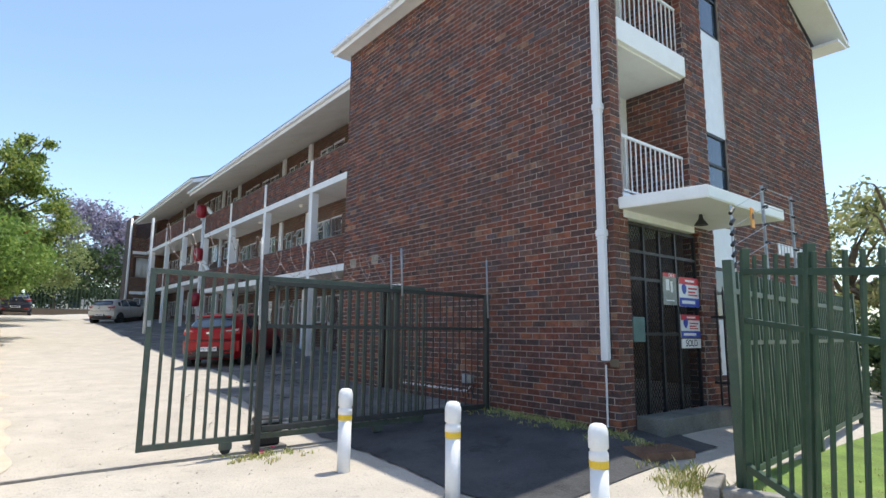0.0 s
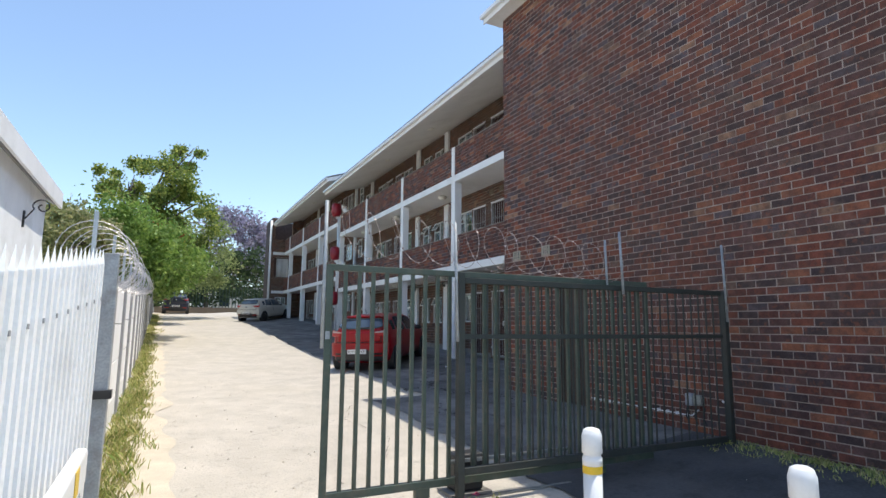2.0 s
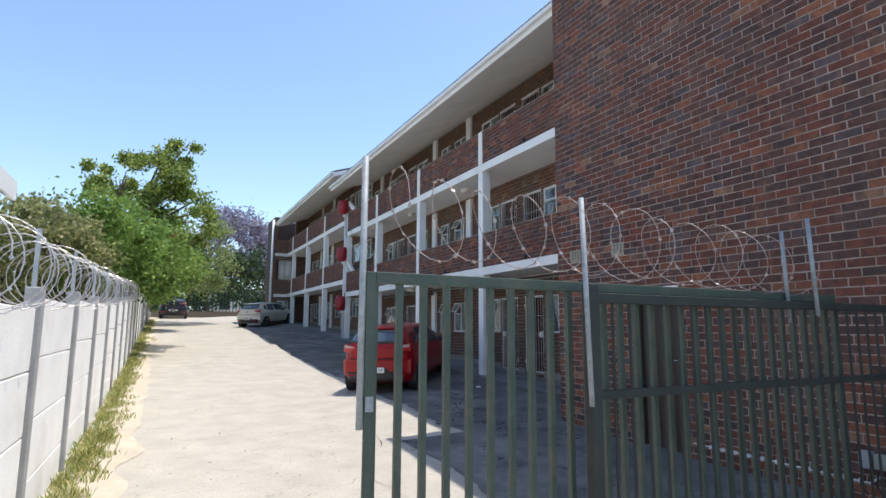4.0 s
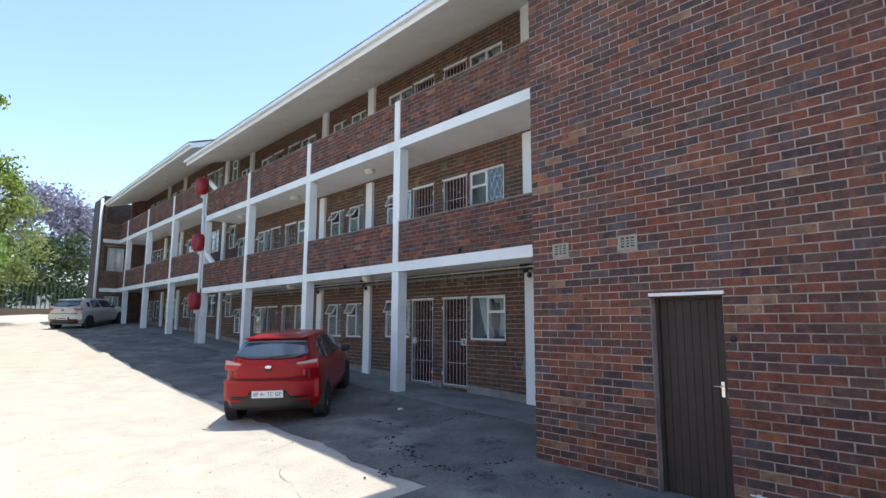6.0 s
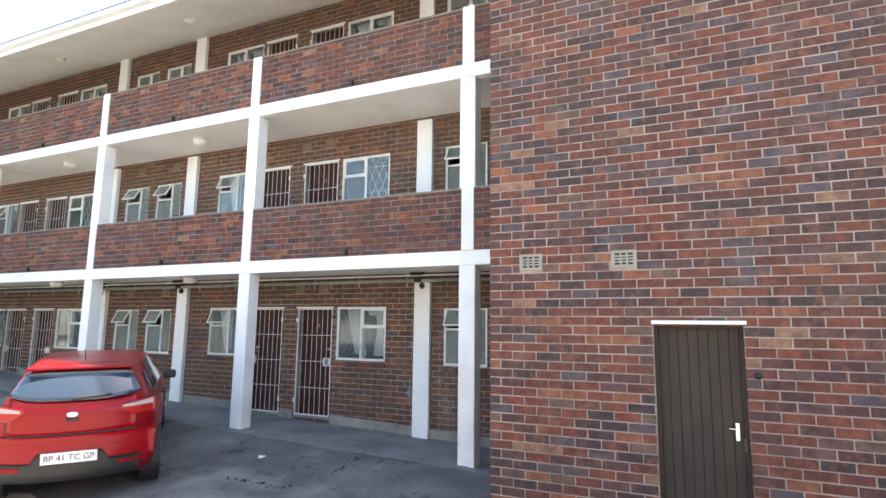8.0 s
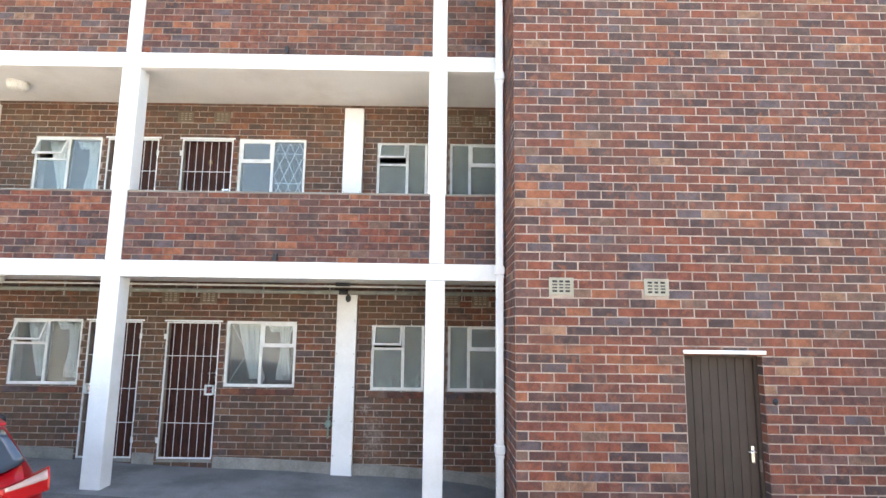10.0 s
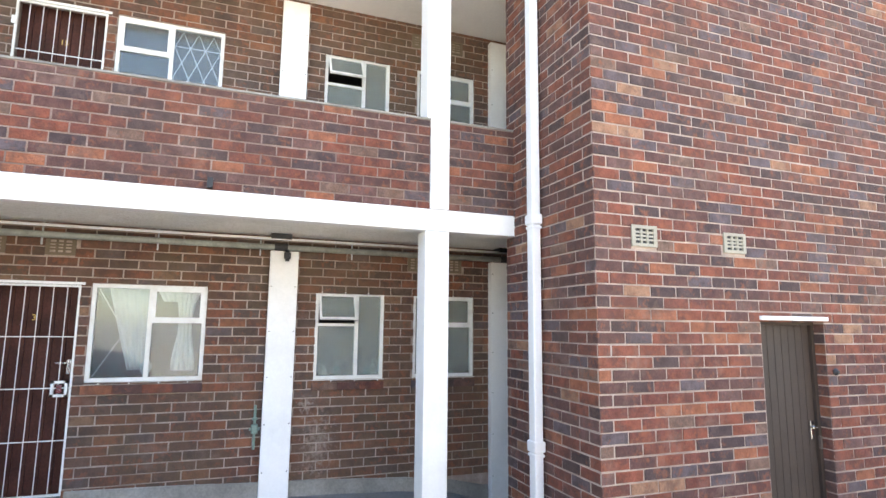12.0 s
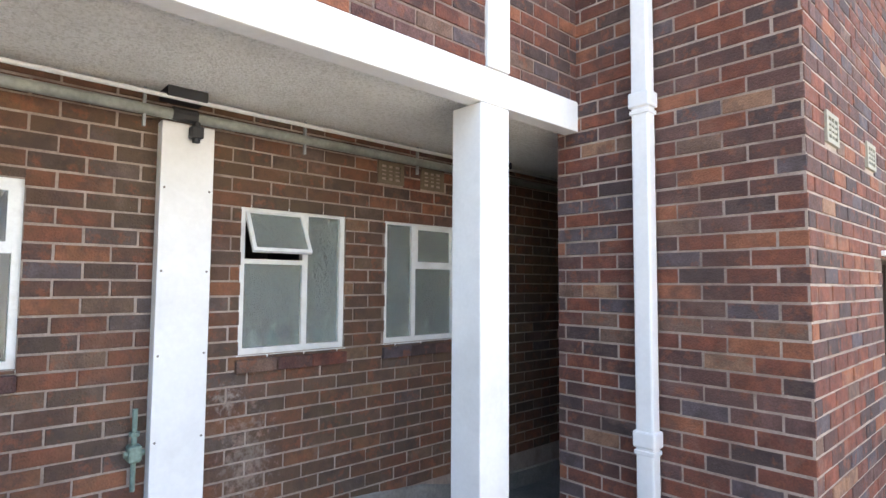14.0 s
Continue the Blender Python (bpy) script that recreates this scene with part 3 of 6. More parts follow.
def column(y, base, tops, w=0.215, d=0.215, name="gallery_column"):
    """A white pier from the ground up, narrowed to a strip where it passes the parapets."""
    root = thing(name, pose(0, 0, 0), "white painted square concrete gallery pier", "column", "gallery piers")
    z = base
    for k, top in enumerate(tops):
        part("pier", boxed(GX + 0.004, GX + d, y - w / 2 + 0.012, y + w / 2 + 0.012, z - (0.1 if k == 0 else 0), top - 0.186, bev=0.008), M_WHITE, root)
        z = top + 0.8
        part("strip", boxed(GX - 0.012, GX + 0.1, y - 0.085, y + 0.085, top + 0.001, top + 0.81, bev=0.006), M_WHITE, root)
    return root


for y in COLS:
    column(y, gallery_base(y), (3.25, 5.73))
for y in COLS2:
    column(y, gallery_base(y), (3.25 + STEP, 5.73 + STEP))


def parapet(y0, y1, z, name, near=None):
    m = west(GX + 0.012, y1, 0)
    w = wall_with_openings(name, m, 0, y1 - y0, z + 0.002, z + 0.79, 0.09, [], material=M_MORTAR_STAINED, label="brick gallery parapet between white piers", category="parapet")
    brick_face(w, 0, y1 - y0, z + 0.006, z + 0.782, [], near)
    part("coping", boxed(0, y1 - y0, -0.012, 0.1, z + 0.79, z + 0.806), M_PLINTH, w, "thin pale mortar coping")
    if y1 - y0 > 2:
        part("drain_spout", boxed((y1 - y0) / 2 - 0.02, (y1 - y0) / 2 + 0.02, -0.05, 0.02, z + 0.01, z + 0.085), M_BLACK, w, "short dark overflow pipe")
    return w


edges = [RY + 0.002] + COLS
for k, z in enumerate((3.25, 5.73)):
    for i in range(len(edges) - 1):
        a = edges[i] + (0.086 if i else 0)
        b = edges[i + 1] - 0.086
        parapet(a, b, z, "parapet", (0, 3.6, z, z + 0.8) if (k == 0 and i == 1) else None)
    e2 = [SPLIT] + COLS2 + [END]
    for i in range(len(e2) - 1):
        parapet(e2[i] + 0.086, e2[i + 1] - (0.086 if i < 3 else 0), z + STEP, "parapet")

# pilasters on the gallery wall
for c, lift, stop in ((10.06, 0, 0), (12.36, 0, 0), (17.38, 0, 0), (19.66, 0, 0), (24.66, 0, 0), (26.95, STEP, 0), (31.9, STEP, 0), (34.2, STEP, 0)):
    for k, z in enumerate((0.72, 3.25, 5.73)):
        z += lift
        base = gallery_base(c) if k == 0 else z
        top = (2.96, 5.52, 8.1)[k] + lift
        r = thing("pilaster", pose(0, 0, 0), "narrow white panelled duct on the brick wall", "duct", "white wall ducts")
        panel = part("panel", boxed(BX - 0.085, BX - 0.009, c - 0.13, c + 0.13, base - 0.02, top, bev=0.004), M_WHITE, r)
        if c < 20:
            for zz in np.arange(base + 0.25, top, 0.42):
                for yy in (c - 0.11, c + 0.11):
                    part("screw", tube(bmesh.new(), (BX - 0.088, yy, float(zz)), (BX - 0.083, yy, float(zz)), 0.006, seg=6), M_POST_IRON, panel)

# gallery roof: sloping eaves soffit, fascia, gutter, sheets
def gallery_roof(name, y0, y1, lift):
    root = thing(name, pose(0, 0, 0), "grey corrugated roof with a wide white sloping eave over the gallery", "roof", kind="structure")
    ex, ez = 6.18, 7.4 + lift
    wz = 8.02 + lift
    s = (wz - ez) / (BX - ex)
    bm = bmesh.new()
    q = [bm.verts.new(p) for p in ((ex, y0, ez), (BX + 0.05, y0, wz), (BX + 0.05, y1, wz), (ex, y1, ez), (ex, y0, ez + 0.05), (BX + 0.05, y0, wz + 0.05), (BX + 0.05, y1, wz + 0.05), (ex, y1, ez + 0.05))]
    for k in ((0, 1, 2, 3), (4, 7, 6, 5), (0, 4, 5, 1), (1, 5, 6, 2), (2, 6, 7, 3), (3, 7, 4, 0)):
        bm.faces.new([q[i] for i in k])
    part("soffit", bm, M_WHITE, root, "white boarded eaves soffit")
    part("fascia", boxed(ex - 0.025, ex - 0.001, y0, y1, ez - 0.02, ez + 0.17), M_WHITE, root, "white fascia board")
    bm = boxed(ex - 0.12, ex - 0.026, y0 - 0.02, y1 + 0.02, ez + 0.07, ez + 0.16, bev=0.02)
    part("gutter", bm, M_PVC, root, "white eaves gutter")
    v, f = [], []
    n = int((y1 - y0) / 0.03)
    for j in range(n + 1):
        y = y0 + (y1 - y0) * j / n
        w = 0.016 * math.cos(2 * math.pi * y / 0.12)
        v += [(ex - 0.1, y, ez + 0.2 + w), (ex + 7, y, ez + 0.2 + s * 7.1 + w)]
    ob = raw("sheet", v, [(2 * j, 2 * j + 1, 2 * j + 3, 2 * j + 2) for j in range(n)], M_ROOF, root, smooth=True)
    ob.modifiers.new("thick", "SOLIDIFY").thickness = 0.012
    bm = bmesh.new()
    q = [bm.verts.new(p) for p in ((ex, y0 + 0.01, ez + 0.04), (ex, y0 + 0.01, ez + 0.17), (ex + 5, y0 + 0.01, ez + 0.17 + 5 * s), (ex + 5, y0 + 0.01, ez + 5 * s))]
    bm.faces.new(q)
    part("end_board", bm, M_WHITE, root)
    return root


gallery_roof("roof_gallery", RY + 0.005, SPLIT, 0.0)
gallery_roof("roof_gallery_far", SPLIT - 0.35, END + 0.5, STEP)

# passage into the stair block, end wing, closing walls
tagged(part("wall_passage", box(boxed(7.03 - 0.24, 7.03, 6.0, RY - 0.245, 0, EAVE), 7.03, BX, 5.9, 6.0, 0, EAVE), M_MORTAR), "dark brick passage inside the stair block", "wall", kind="structure")
patch("floor_gallery", 6.72, 8.06, 6.1, END, 0.012, M_WALKWAY, "smooth dark grey concrete gallery floor", 0.0, step=0.3, category="floor")
bm = bmesh.new()
gaps = sorted((a, b) for kind, a, b, lo, hi, k, q in UNITS1 + UNITS2 if k == 0 and kind == "door")
runs, start = [], 6.1
for a, b in gaps:
    runs.append((start, a - 0.02))
    start = b + 0.02
runs.append((start, END - 0.1))
for a, b in runs:
    n = max(1, int((b - a) / 0.4))
    for i in range(n):
        y0, y1 = a + (b - a) * i / n, a + (b - a) * (i + 1) / n
        za, zb = ground_z(7.9, y0), ground_z(7.9, y1)
        q = [bm.verts.new(p) for p in ((BX - 0.022, y0, za - 0.1), (BX - 0.022, y1, zb - 0.1), (BX - 0.018, y1, zb + 0.14), (BX - 0.018, y0, za + 0.14), (BX - 0.001, y1, zb + 0.15), (BX - 0.001, y0, za + 0.15))]
        bm.faces.new((q[0], q[1], q[2], q[3]))
        bm.faces.new((q[3], q[2], q[4], q[5]))
tagged(part("baseboard", bm, M_PLINTH), "low bare cement plinth along the brick wall", "plinth", kind="structure")


# ---- windows, doors, security gates ----
def steel_window(m, w, h, label, obscure=True, swing=0.0, lattice=False, flip=False, curtain=False, group="", sill=False):
    """A two-light white steel window: a full-height light, and a fixed light under a top-hung fanlight."""
    root = thing("window", m, label, "window", group)
    f = 0.034
    bm = boxed(0, f, -0.012, 0.035, 0, h)
    box(bm, w - f, w, -0.012, 0.035, 0, h)
    box(bm, f, w - f, -0.012, 0.035, 0, f)
    box(bm, f, w - f, -0.012, 0.035, h - f, h)
    part("window_frame", bm, M_FRAME, root)
    mid = w * (0.4 if flip else 0.6) if not lattice else w * 0.5
    if curtain:
        mid = w * 0.5
    zt = h * 0.62
    part("mullion", boxed(mid - 0.018, mid + 0.018, -0.01, 0.03, f, h - f), M_FRAME, root)
    a, b = (mid + 0.018, w - f) if flip else (f, mid - 0.018)
    part("transom", boxed(a, b, -0.008, 0.03, zt - 0.014, zt + 0.014), M_FRAME, root)
    glass = M_GLASS if obscure else M_CLEAR
    la, lb = (f, mid - 0.018) if flip else (mid + 0.018, w - f)
    for x0, x1, z0, z1 in ((la, lb, f, h - f), (a, b, f, zt - 0.014)):
        part("pane", boxed(x0, x1, 0.01, 0.014, z0, z1), glass, root).visible_shadow = False
    fan = bmesh.new()
    fw, fh = b - a, h - f - zt - 0.014
    box(fan, 0, 0.022, -0.022, 0, -fh, 0)
    box(fan, fw - 0.022, fw, -0.022, 0, -fh, 0)
    box(fan, 0.022, fw - 0.022, -0.022, 0, -0.022, 0)
    box(fan, 0.022, fw - 0.022, -0.022, 0, -fh, -fh + 0.022)
    fl = part("fanlight", fan, M_FRAME, root, "top-hung fanlight", m=pose(a, 0.012, h - f, -swing, 0, 0))
    part("fan_pane", boxed(0.022, fw - 0.022, -0.013, -0.009, -fh + 0.022, -0.022), glass, fl).visible_shadow = False
    if sill:
        for q in range(max(2, round(w / 0.24))):
            n = max(2, round(w / 0.24))
            part("sill_brick", boxed(q * w / n - 0.02 + 0.006, (q + 1) * w / n + 0.02 - 0.016, -0.062, -0.001, -0.098, -0.024, bev=0.005), M_BRICK, root)
    part("window_sill", boxed(-0.015, w + 0.015, -0.03, 0.0, -0.022, 0.0, bev=0.004), M_FRAME, root)
    if lattice:
        bm = bmesh.new()
        n = 3
        for k in range(-3, 6):
            for s in (1, -1):
                p0, p1 = (la + (lb - la) * k / n, 0.0), (la + (lb - la) * (k + 2.5) / n, 1.0)
                if s < 0:
                    p0, p1 = (la + lb - p0[0], 0.0), (la + lb - p1[0], 1.0)
                t0, t1 = 0.0, 1.0
                dx = p1[0] - p0[0]
                lo, hi = sorted(((la - p0[0]) / dx, (lb - p0[0]) / dx))
                t0, t1 = max(0.0, lo), min(1.0, hi)
                if t1 - t0 > 0.05:
                    q = lambda t: (p0[0] + dx * t, 0.045, f + (h - 2 * f) * t)
                    tube(bm, q(t0), q(t1), 0.005, seg=5)
        for z in (0.28, 0.78):
            tube(bm, (la, 0.045, h * z), (lb, 0.045, h * z), 0.005, seg=5)
        part("burglar_bars", bm, M_FRAME, root, "white diamond burglar bars")
    if curtain:
        for c0, c1, drop, lean in ((w * 0.12, w * 0.49, 0.06, 0.5), (w * 0.54, w - 0.05, h * 0.8, 0.0), (w * 0.7, w - 0.08, 0.05, 0.15)):
            v, fc = [], []
            for i in range(25):
                t = i / 24
                for j in range(8):
                    zz = h - 0.03 - (h - 0.06 - drop) * j / 7
                    pull = 1 - (0.6 * j / 7 if lean > 0.3 else 0.45 * math.sin(math.pi * min(1, j / 7 * 1.2)) if lean else 0.3 * j / 7)
                    x = c0 + (c1 - c0) * (0.5 + lean * 0.5 * j / 7 * (1 if lean > 0.3 else 0) + (t - 0.5) * pull)
                    v.append((x, 0.1 + 0.018 * math.sin(t * 26) * (0.5 + j / 10), zz))
            for i in range(24):
                for j in range(7):
                    fc.append((i * 8 + j, i * 8 + j + 1, i * 8 + j + 9, i * 8 + j + 8))
            ob = raw("curtain", v, fc, M_CLOTH, root, "thin white gathered curtain", smooth=True)
            ob.modifiers.new("thick", "SOLIDIFY").thickness = 0.003
    return root


M_BRASS = mat("brass", (0.6, 0.42, 0.14), 0.35, 0.9, var=0.05, bump=0)


def gated_door(m, w, h, bolt_right=True, number=""):
    """A varnished door behind a white barred security gate."""
    root = thing("security_door", m, "varnished brown door behind a white barred security gate", "door", "flat doors")
    bm = bmesh.new()
    n = 7
    for k in range(n):
        box(bm, k * w / n + 0.002, (k + 1) * w / n - 0.002, 0.1, 0.14, 0.01, h, bev=0.003)
    part("door_leaf", bm, M_REDWOOD, root, "varnished boarded door leaf")
    part("threshold", boxed(0, w, -0.02, 0.22, -0.03, 0.01), M_PLINTH, root)
    bm = boxed(0, 0.018, -0.02, 0.0, 0.02, h - 0.02)
    box(bm, w - 0.018, w, -0.02, 0.0, 0.02, h - 0.02)
    box(bm, 0.018, w - 0.018, -0.02, 0.0, 0.02, 0.038)
    box(bm, 0.018, w - 0.018, -0.02, 0.0, h - 0.038, h - 0.02)
    gate = part("gate_frame", bm, M_FRAME, root, "white steel gate frame")
    for z in (0.26, 0.5, 0.74):
        part("cross_bar", boxed(0.022, w - 0.022, -0.011, -0.007, h * z - 0.0045, h * z + 0.0045), M_FRAME, gate)
    for k in range(1, 7):
        x = w * k / 7
        part("gate_bar", tube(bmesh.new(), (x, -0.014, 0.03), (x, -0.014, h - 0.025), 0.0038, seg=6), M_FRAME, gate)
    part("lintel", boxed(-0.03, w + 0.03, -0.035, 0.0, h - 0.016, h + 0.006, bev=0.003), M_WHITE, root, "thin white lintel strip")
    lv = w - 0.075 if bolt_right else 0.045
    hp_ = boxed(lv, lv + 0.03, 0.09, 0.1, h * 0.56, h * 0.56 + 0.12)
    box(hp_, lv - (0.08 if bolt_right else -0.02), lv + (0.02 if bolt_right else 0.11), 0.06, 0.072, h * 0.61, h * 0.61 + 0.014)
    part("door_handle", hp_, M_CHROME, root, "chrome lever handle")
    if number:
        lettering("door_number", number, 0.07, M_BRASS, root, pose(w * 0.5, 0.097, h * 0.83, 90, 0, 0), "small brass number")
    bx = w - 0.15 if bolt_right else 0.03
    lk = boxed(bx, bx + 0.12, -0.03, 0.0, h * 0.46, h * 0.46 + 0.02)
    box(lk, bx, bx + 0.12, -0.03, 0.0, h * 0.46 + 0.11, h * 0.46 + 0.13)
    box(lk, bx, bx + 0.02, -0.03, 0.0, h * 0.46, h * 0.46 + 0.13)
    box(lk, bx + 0.1, bx + 0.12, -0.03, 0.0, h * 0.46, h * 0.46 + 0.13)
    part("lock_box", lk, M_FRAME, gate, "square white lock surround")
    part("lock", boxed(bx + 0.04, bx + 0.08, -0.024, -0.004, h * 0.46 + 0.03, h * 0.46 + 0.1), M_CHROME, gate)
    for z in (0.12, 0.86):
        x = 0.0 if bolt_right else w
        part("hinge", boxed(x - 0.02, x + 0.012, -0.035, -0.005, h * z, h * z + 0.07), M_FRAME, root)
    return root


for kind, a, b, lo, hi, k, s in UNITS1 + UNITS2:
    w, h = b - a, hi - lo
    far = a > 20
    m = west(BX + 0.03, b, lo)
    if kind == "door":
        gated_door(west(BX + 0.02, b, lo), w, h, s < 0, {0: "3", 1: "15"}.get(k, "") if (s < 0 and a < 15) else "")
    elif kind == "kitchen":
        lat = k == 1 and s < 0
        steel_window(m, w, h, "white steel kitchen window with " + ("white diamond bars" if lat else "net curtains"), obscure=False, swing=26.0 if (s > 0 and k < 2) else 0.0, lattice=lat, curtain=not lat, flip=(s < 0 and not lat), group="kitchen windows", sill=a < 19)
    else:
        sw = 0.0 if a < 11 else 28.0 if k == 0 else 0.0 if k == 2 else 32.0
        steel_window(m, w, h, "white steel bathroom window with obscured glass" + (", fanlight ajar" if sw else ""), obscure=True, swing=sw, flip=(a < 11), group="bathroom windows", sill=a < 19)
# diamond mesh seen behind the curtain of the near kitchen window
bm = bmesh.new()
for k in range(-3, 7):
    for s in (1, -1):
        y0, y1 = 13.46 + 0.11 * k, 13.46 + 0.11 * (k + 4 * s)
        if 13.45 <= min(y0, y1) and max(y0, y1) <= 13.93:
            tube(bm, (BX + 0.09, y0, 1.8), (BX + 0.09, y1, 2.56), 0.004, seg=5)
tagged(part("burglar_bars", bm, M_FRAME), "white diamond burglar bars behind the glass", "bars")

# toiletries on the bathroom sills
def bottle(m, r, h, material, label):
    root = thing("bottle", m, label, "bottle", "sill bottles")
    part("flask", lathe(bmesh.new(), [(r * 0.9, 0), (r, 0.01), (r, h * 0.65), (r * 0.5, h * 0.75), (r * 0.45, h * 0.8)], 10), material, root, smooth=True)
    part("cap", lathe(bmesh.new(), [(r * 0.5, h * 0.8), (r * 0.5, h), (r * 0.4, h * 1.01)], 10), M_PVC, root)


M_TEAL = mat("teal_plastic", (0.1, 0.35, 0.38), 0.4, var=0.05, bump=0)
for i, (y, r, h, mm) in enumerate(((11.92, 0.03, 0.12, M_PVC), (11.8, 0.032, 0.15, M_TEAL), (11.72, 0.03, 0.2, M_INK), (11.6, 0.034, 0.17, M_PVC), (11.5, 0.03, 0.14, M_TEAL), (11.44, 0.026, 0.19, M_PVC),
                                   (10.95, 0.028, 0.1, M_TEAL), (10.8, 0.03, 0.13, M_PVC), (10.72, 0.026, 0.17, M_PVC), (10.6, 0.03, 0.15, M_PVC))):
    bottle(pose(BX + 0.05 + r, y, 1.742), r, h, mm, "small plastic toiletry bottle behind the obscured pane")

def vase(m, s, label):
    root = thing("vase", m, label, "vase", "sill vases")
    part("body", lathe(bmesh.new(), [(0.03 * s, 0), (0.035 * s, 0.01), (0.06 * s, 0.06), (0.065 * s, 0.1), (0.03 * s, 0.16), (0.022 * s, 0.19), (0.035 * s, 0.21)], 14), M_PVC, root, smooth=True)


vase(pose(BX + 0.16, 14.02, 1.79), 0.9, "small white vase on the kitchen sill")
vase(pose(BX + 0.16, 13.5, 1.79), 0.75, "small white vase on the kitchen sill")

M_RING_IRON = mat("dull_iron", (0.12, 0.1, 0.09), 0.6, 0.4, var=0.2, bump=0.1)
# boarded store door in the side wall
door = thing("door_store", west(WX, 8.97, 0.42), "dark brown boarded store door with a chrome lever", "door")
W, H = 0.70, 1.915
for k in range(8):
    part("board", boxed(0.035 + k * 0.0787 + 0.0015, 0.035 + (k + 1) * 0.0787 - 0.0015, 0.115, 0.15, 0.02, H - 0.035, bev=0.004), M_DOOR, door)
bm = boxed(0, 0.035, 0.09, 0.16, 0, H)
box(bm, W - 0.035, W, 0.09, 0.16, 0, H)
box(bm, 0.035, W - 0.035, 0.09, 0.16, H - 0.035, H)
part("door_frame", bm, M_DOOR, door)
hd = part("lever_plate", boxed(W - 0.1, W - 0.068, 0.104, 0.116, 0.97, 1.115, bev=0.003), M_CHROME, door, "chrome lever plate")
bm = tube(bmesh.new(), (W - 0.085, 0.1, 1.07), (W - 0.085, 0.06, 1.07), 0.008)
tube(bm, (W - 0.085, 0.062, 1.07), (W - 0.15, 0.062, 1.07), 0.0055)
part("lever", bm, M_CHROME, hd)
part("hasp", boxed(W - 0.045, W - 0.025, 0.07, 0.09, 0.9, 1.0), M_RING_IRON, door)
part("lintel", boxed(-0.012, W + 0.02, -0.03, 0.09, H + 0.002, H + 0.034, bev=0.004), M_WHITE, door, "thin white lintel strip")
# added black sheet keeps the opening behind the boards dark
part("wall_room", boxed(0, W, 0.16, 0.235, 0, H), M_BLACK, door, "added black sheet closing the opening behind the boards")
bell = thing("wall_ring", west(WX, 8.19, 1.93), "small rusty iron ring on the brick wall", "ring")
part("ring", lathe(bmesh.new(), [(0.028, 0), (0.03, 0.01), (0.02, 0.02), (0.012, 0.03)], 10), M_BLACK, bell, m=pose(0, -0.005, 0, 90, 0, 0))


def air_brick(m, material, w=0.222, h=0.155):
    root = thing("air_brick", m, "terracotta air brick with slots, let into the brickwork", "air brick", "air bricks")
    bm = bmesh.new()
    nx, nz, t = 3, 4, 0.03
    box(bm, 0, w, -0.012, 0.02, 0, t * 0.8)
    box(bm, 0, w, -0.012, 0.02, h - t * 0.8, h)
    box(bm, 0, t, -0.012, 0.02, t * 0.8, h - t * 0.8)
    box(bm, w - t, w, -0.012, 0.02, t * 0.8, h - t * 0.8)
    iw, ih = w - 2 * t, h - 1.6 * t
    for k in range(1, nx):
        x = t + iw * k / nx
        box(bm, x - 0.008, x + 0.008, -0.011, 0.02, t * 0.8, h - t * 0.8)
    for k in range(1, nz):
        z = t * 0.8 + ih * k / nz
        box(bm, t, w - t, -0.010, 0.02, z - 0.007, z + 0.007)
    part("grille", bm, material, root)
    # black sheet in the slots stands for their unlit depth
    part("back", boxed(0.01, w - 0.01, 0.003, 0.018, 0.01, h - 0.01), M_INK, root)


M_AIR = mat("pale_terracotta", (0.33, 0.31, 0.25), 0.9, var=0.1, bump=0.2)
M_AIR2 = mat("brown_terracotta", (0.17, 0.13, 0.09), 0.9, var=0.1, bump=0.2)
air_brick(west(WX - 0.004, 10.165, 2.843), M_AIR)
air_brick(west(WX - 0.004, 9.305, 2.843), M_AIR)
back_air = []
for c in (10.62, 11.0, 14.2, 14.7, 17.9, 18.9):
    for z in (2.83, 5.32):
        back_air.append((c, z))
        air_brick(west(BX - 0.002, c + 0.11, z), M_AIR2)

# downpipes
def downpipe(m, h, collars, r=0.05):
    root = thing("downpipe", m, "square white plastic rainwater downpipe with collars", "pipe", "rainwater pipes")
    d0, d1 = -0.02 - 1.5 * r, -0.02
    part("pipe", boxed(-r, r, d0, d1, 0, h, bev=0.012), M_PVC, root)
    for z in collars:
        bm = boxed(-r - 0.012, r + 0.012, d0 - 0.012, d1 + 0.012, z, z + 0.085, bev=0.01)
        box(bm, -r - 0.006, r + 0.006, d0 - 0.006, d1 + 0.006, z - 0.035, z - 0.012, bev=0.004)
        part("collar", bm, M_PVC, root)
        part("bracket", boxed(-r * 0.6, r * 0.6, -0.012, -0.001, z + 0.02, z + 0.05), M_PVC, root)
    return root


downpipe(west(WX - 0.008, 3.83, 1.17), EAVE - 1.17, [1.5, 3.13, 5.2])
downpipe(north(6.43, RY + 0.006, 0.62), EAVE - 0.64, [0.69, 2.47, 4.6])
thin = thing("cable_conduit", west(WX - 0.008, 3.86, 0.4), "thin white conduit below the downpipe", "conduit")
part("conduit", tube(bmesh.new(), (0, -0.02, 0), (0, -0.02, 0.72), 0.012, seg=8), M_PVC, thin)
jb = thing("junction_box", west(WX - 0.008, 3.78, 1.1), "small rusty junction box on the brick corner", "junction box")
part("box", boxed(0, 0.09, -0.05, 0, 0, 0.09, bev=0.006), M_AIR2, jb)

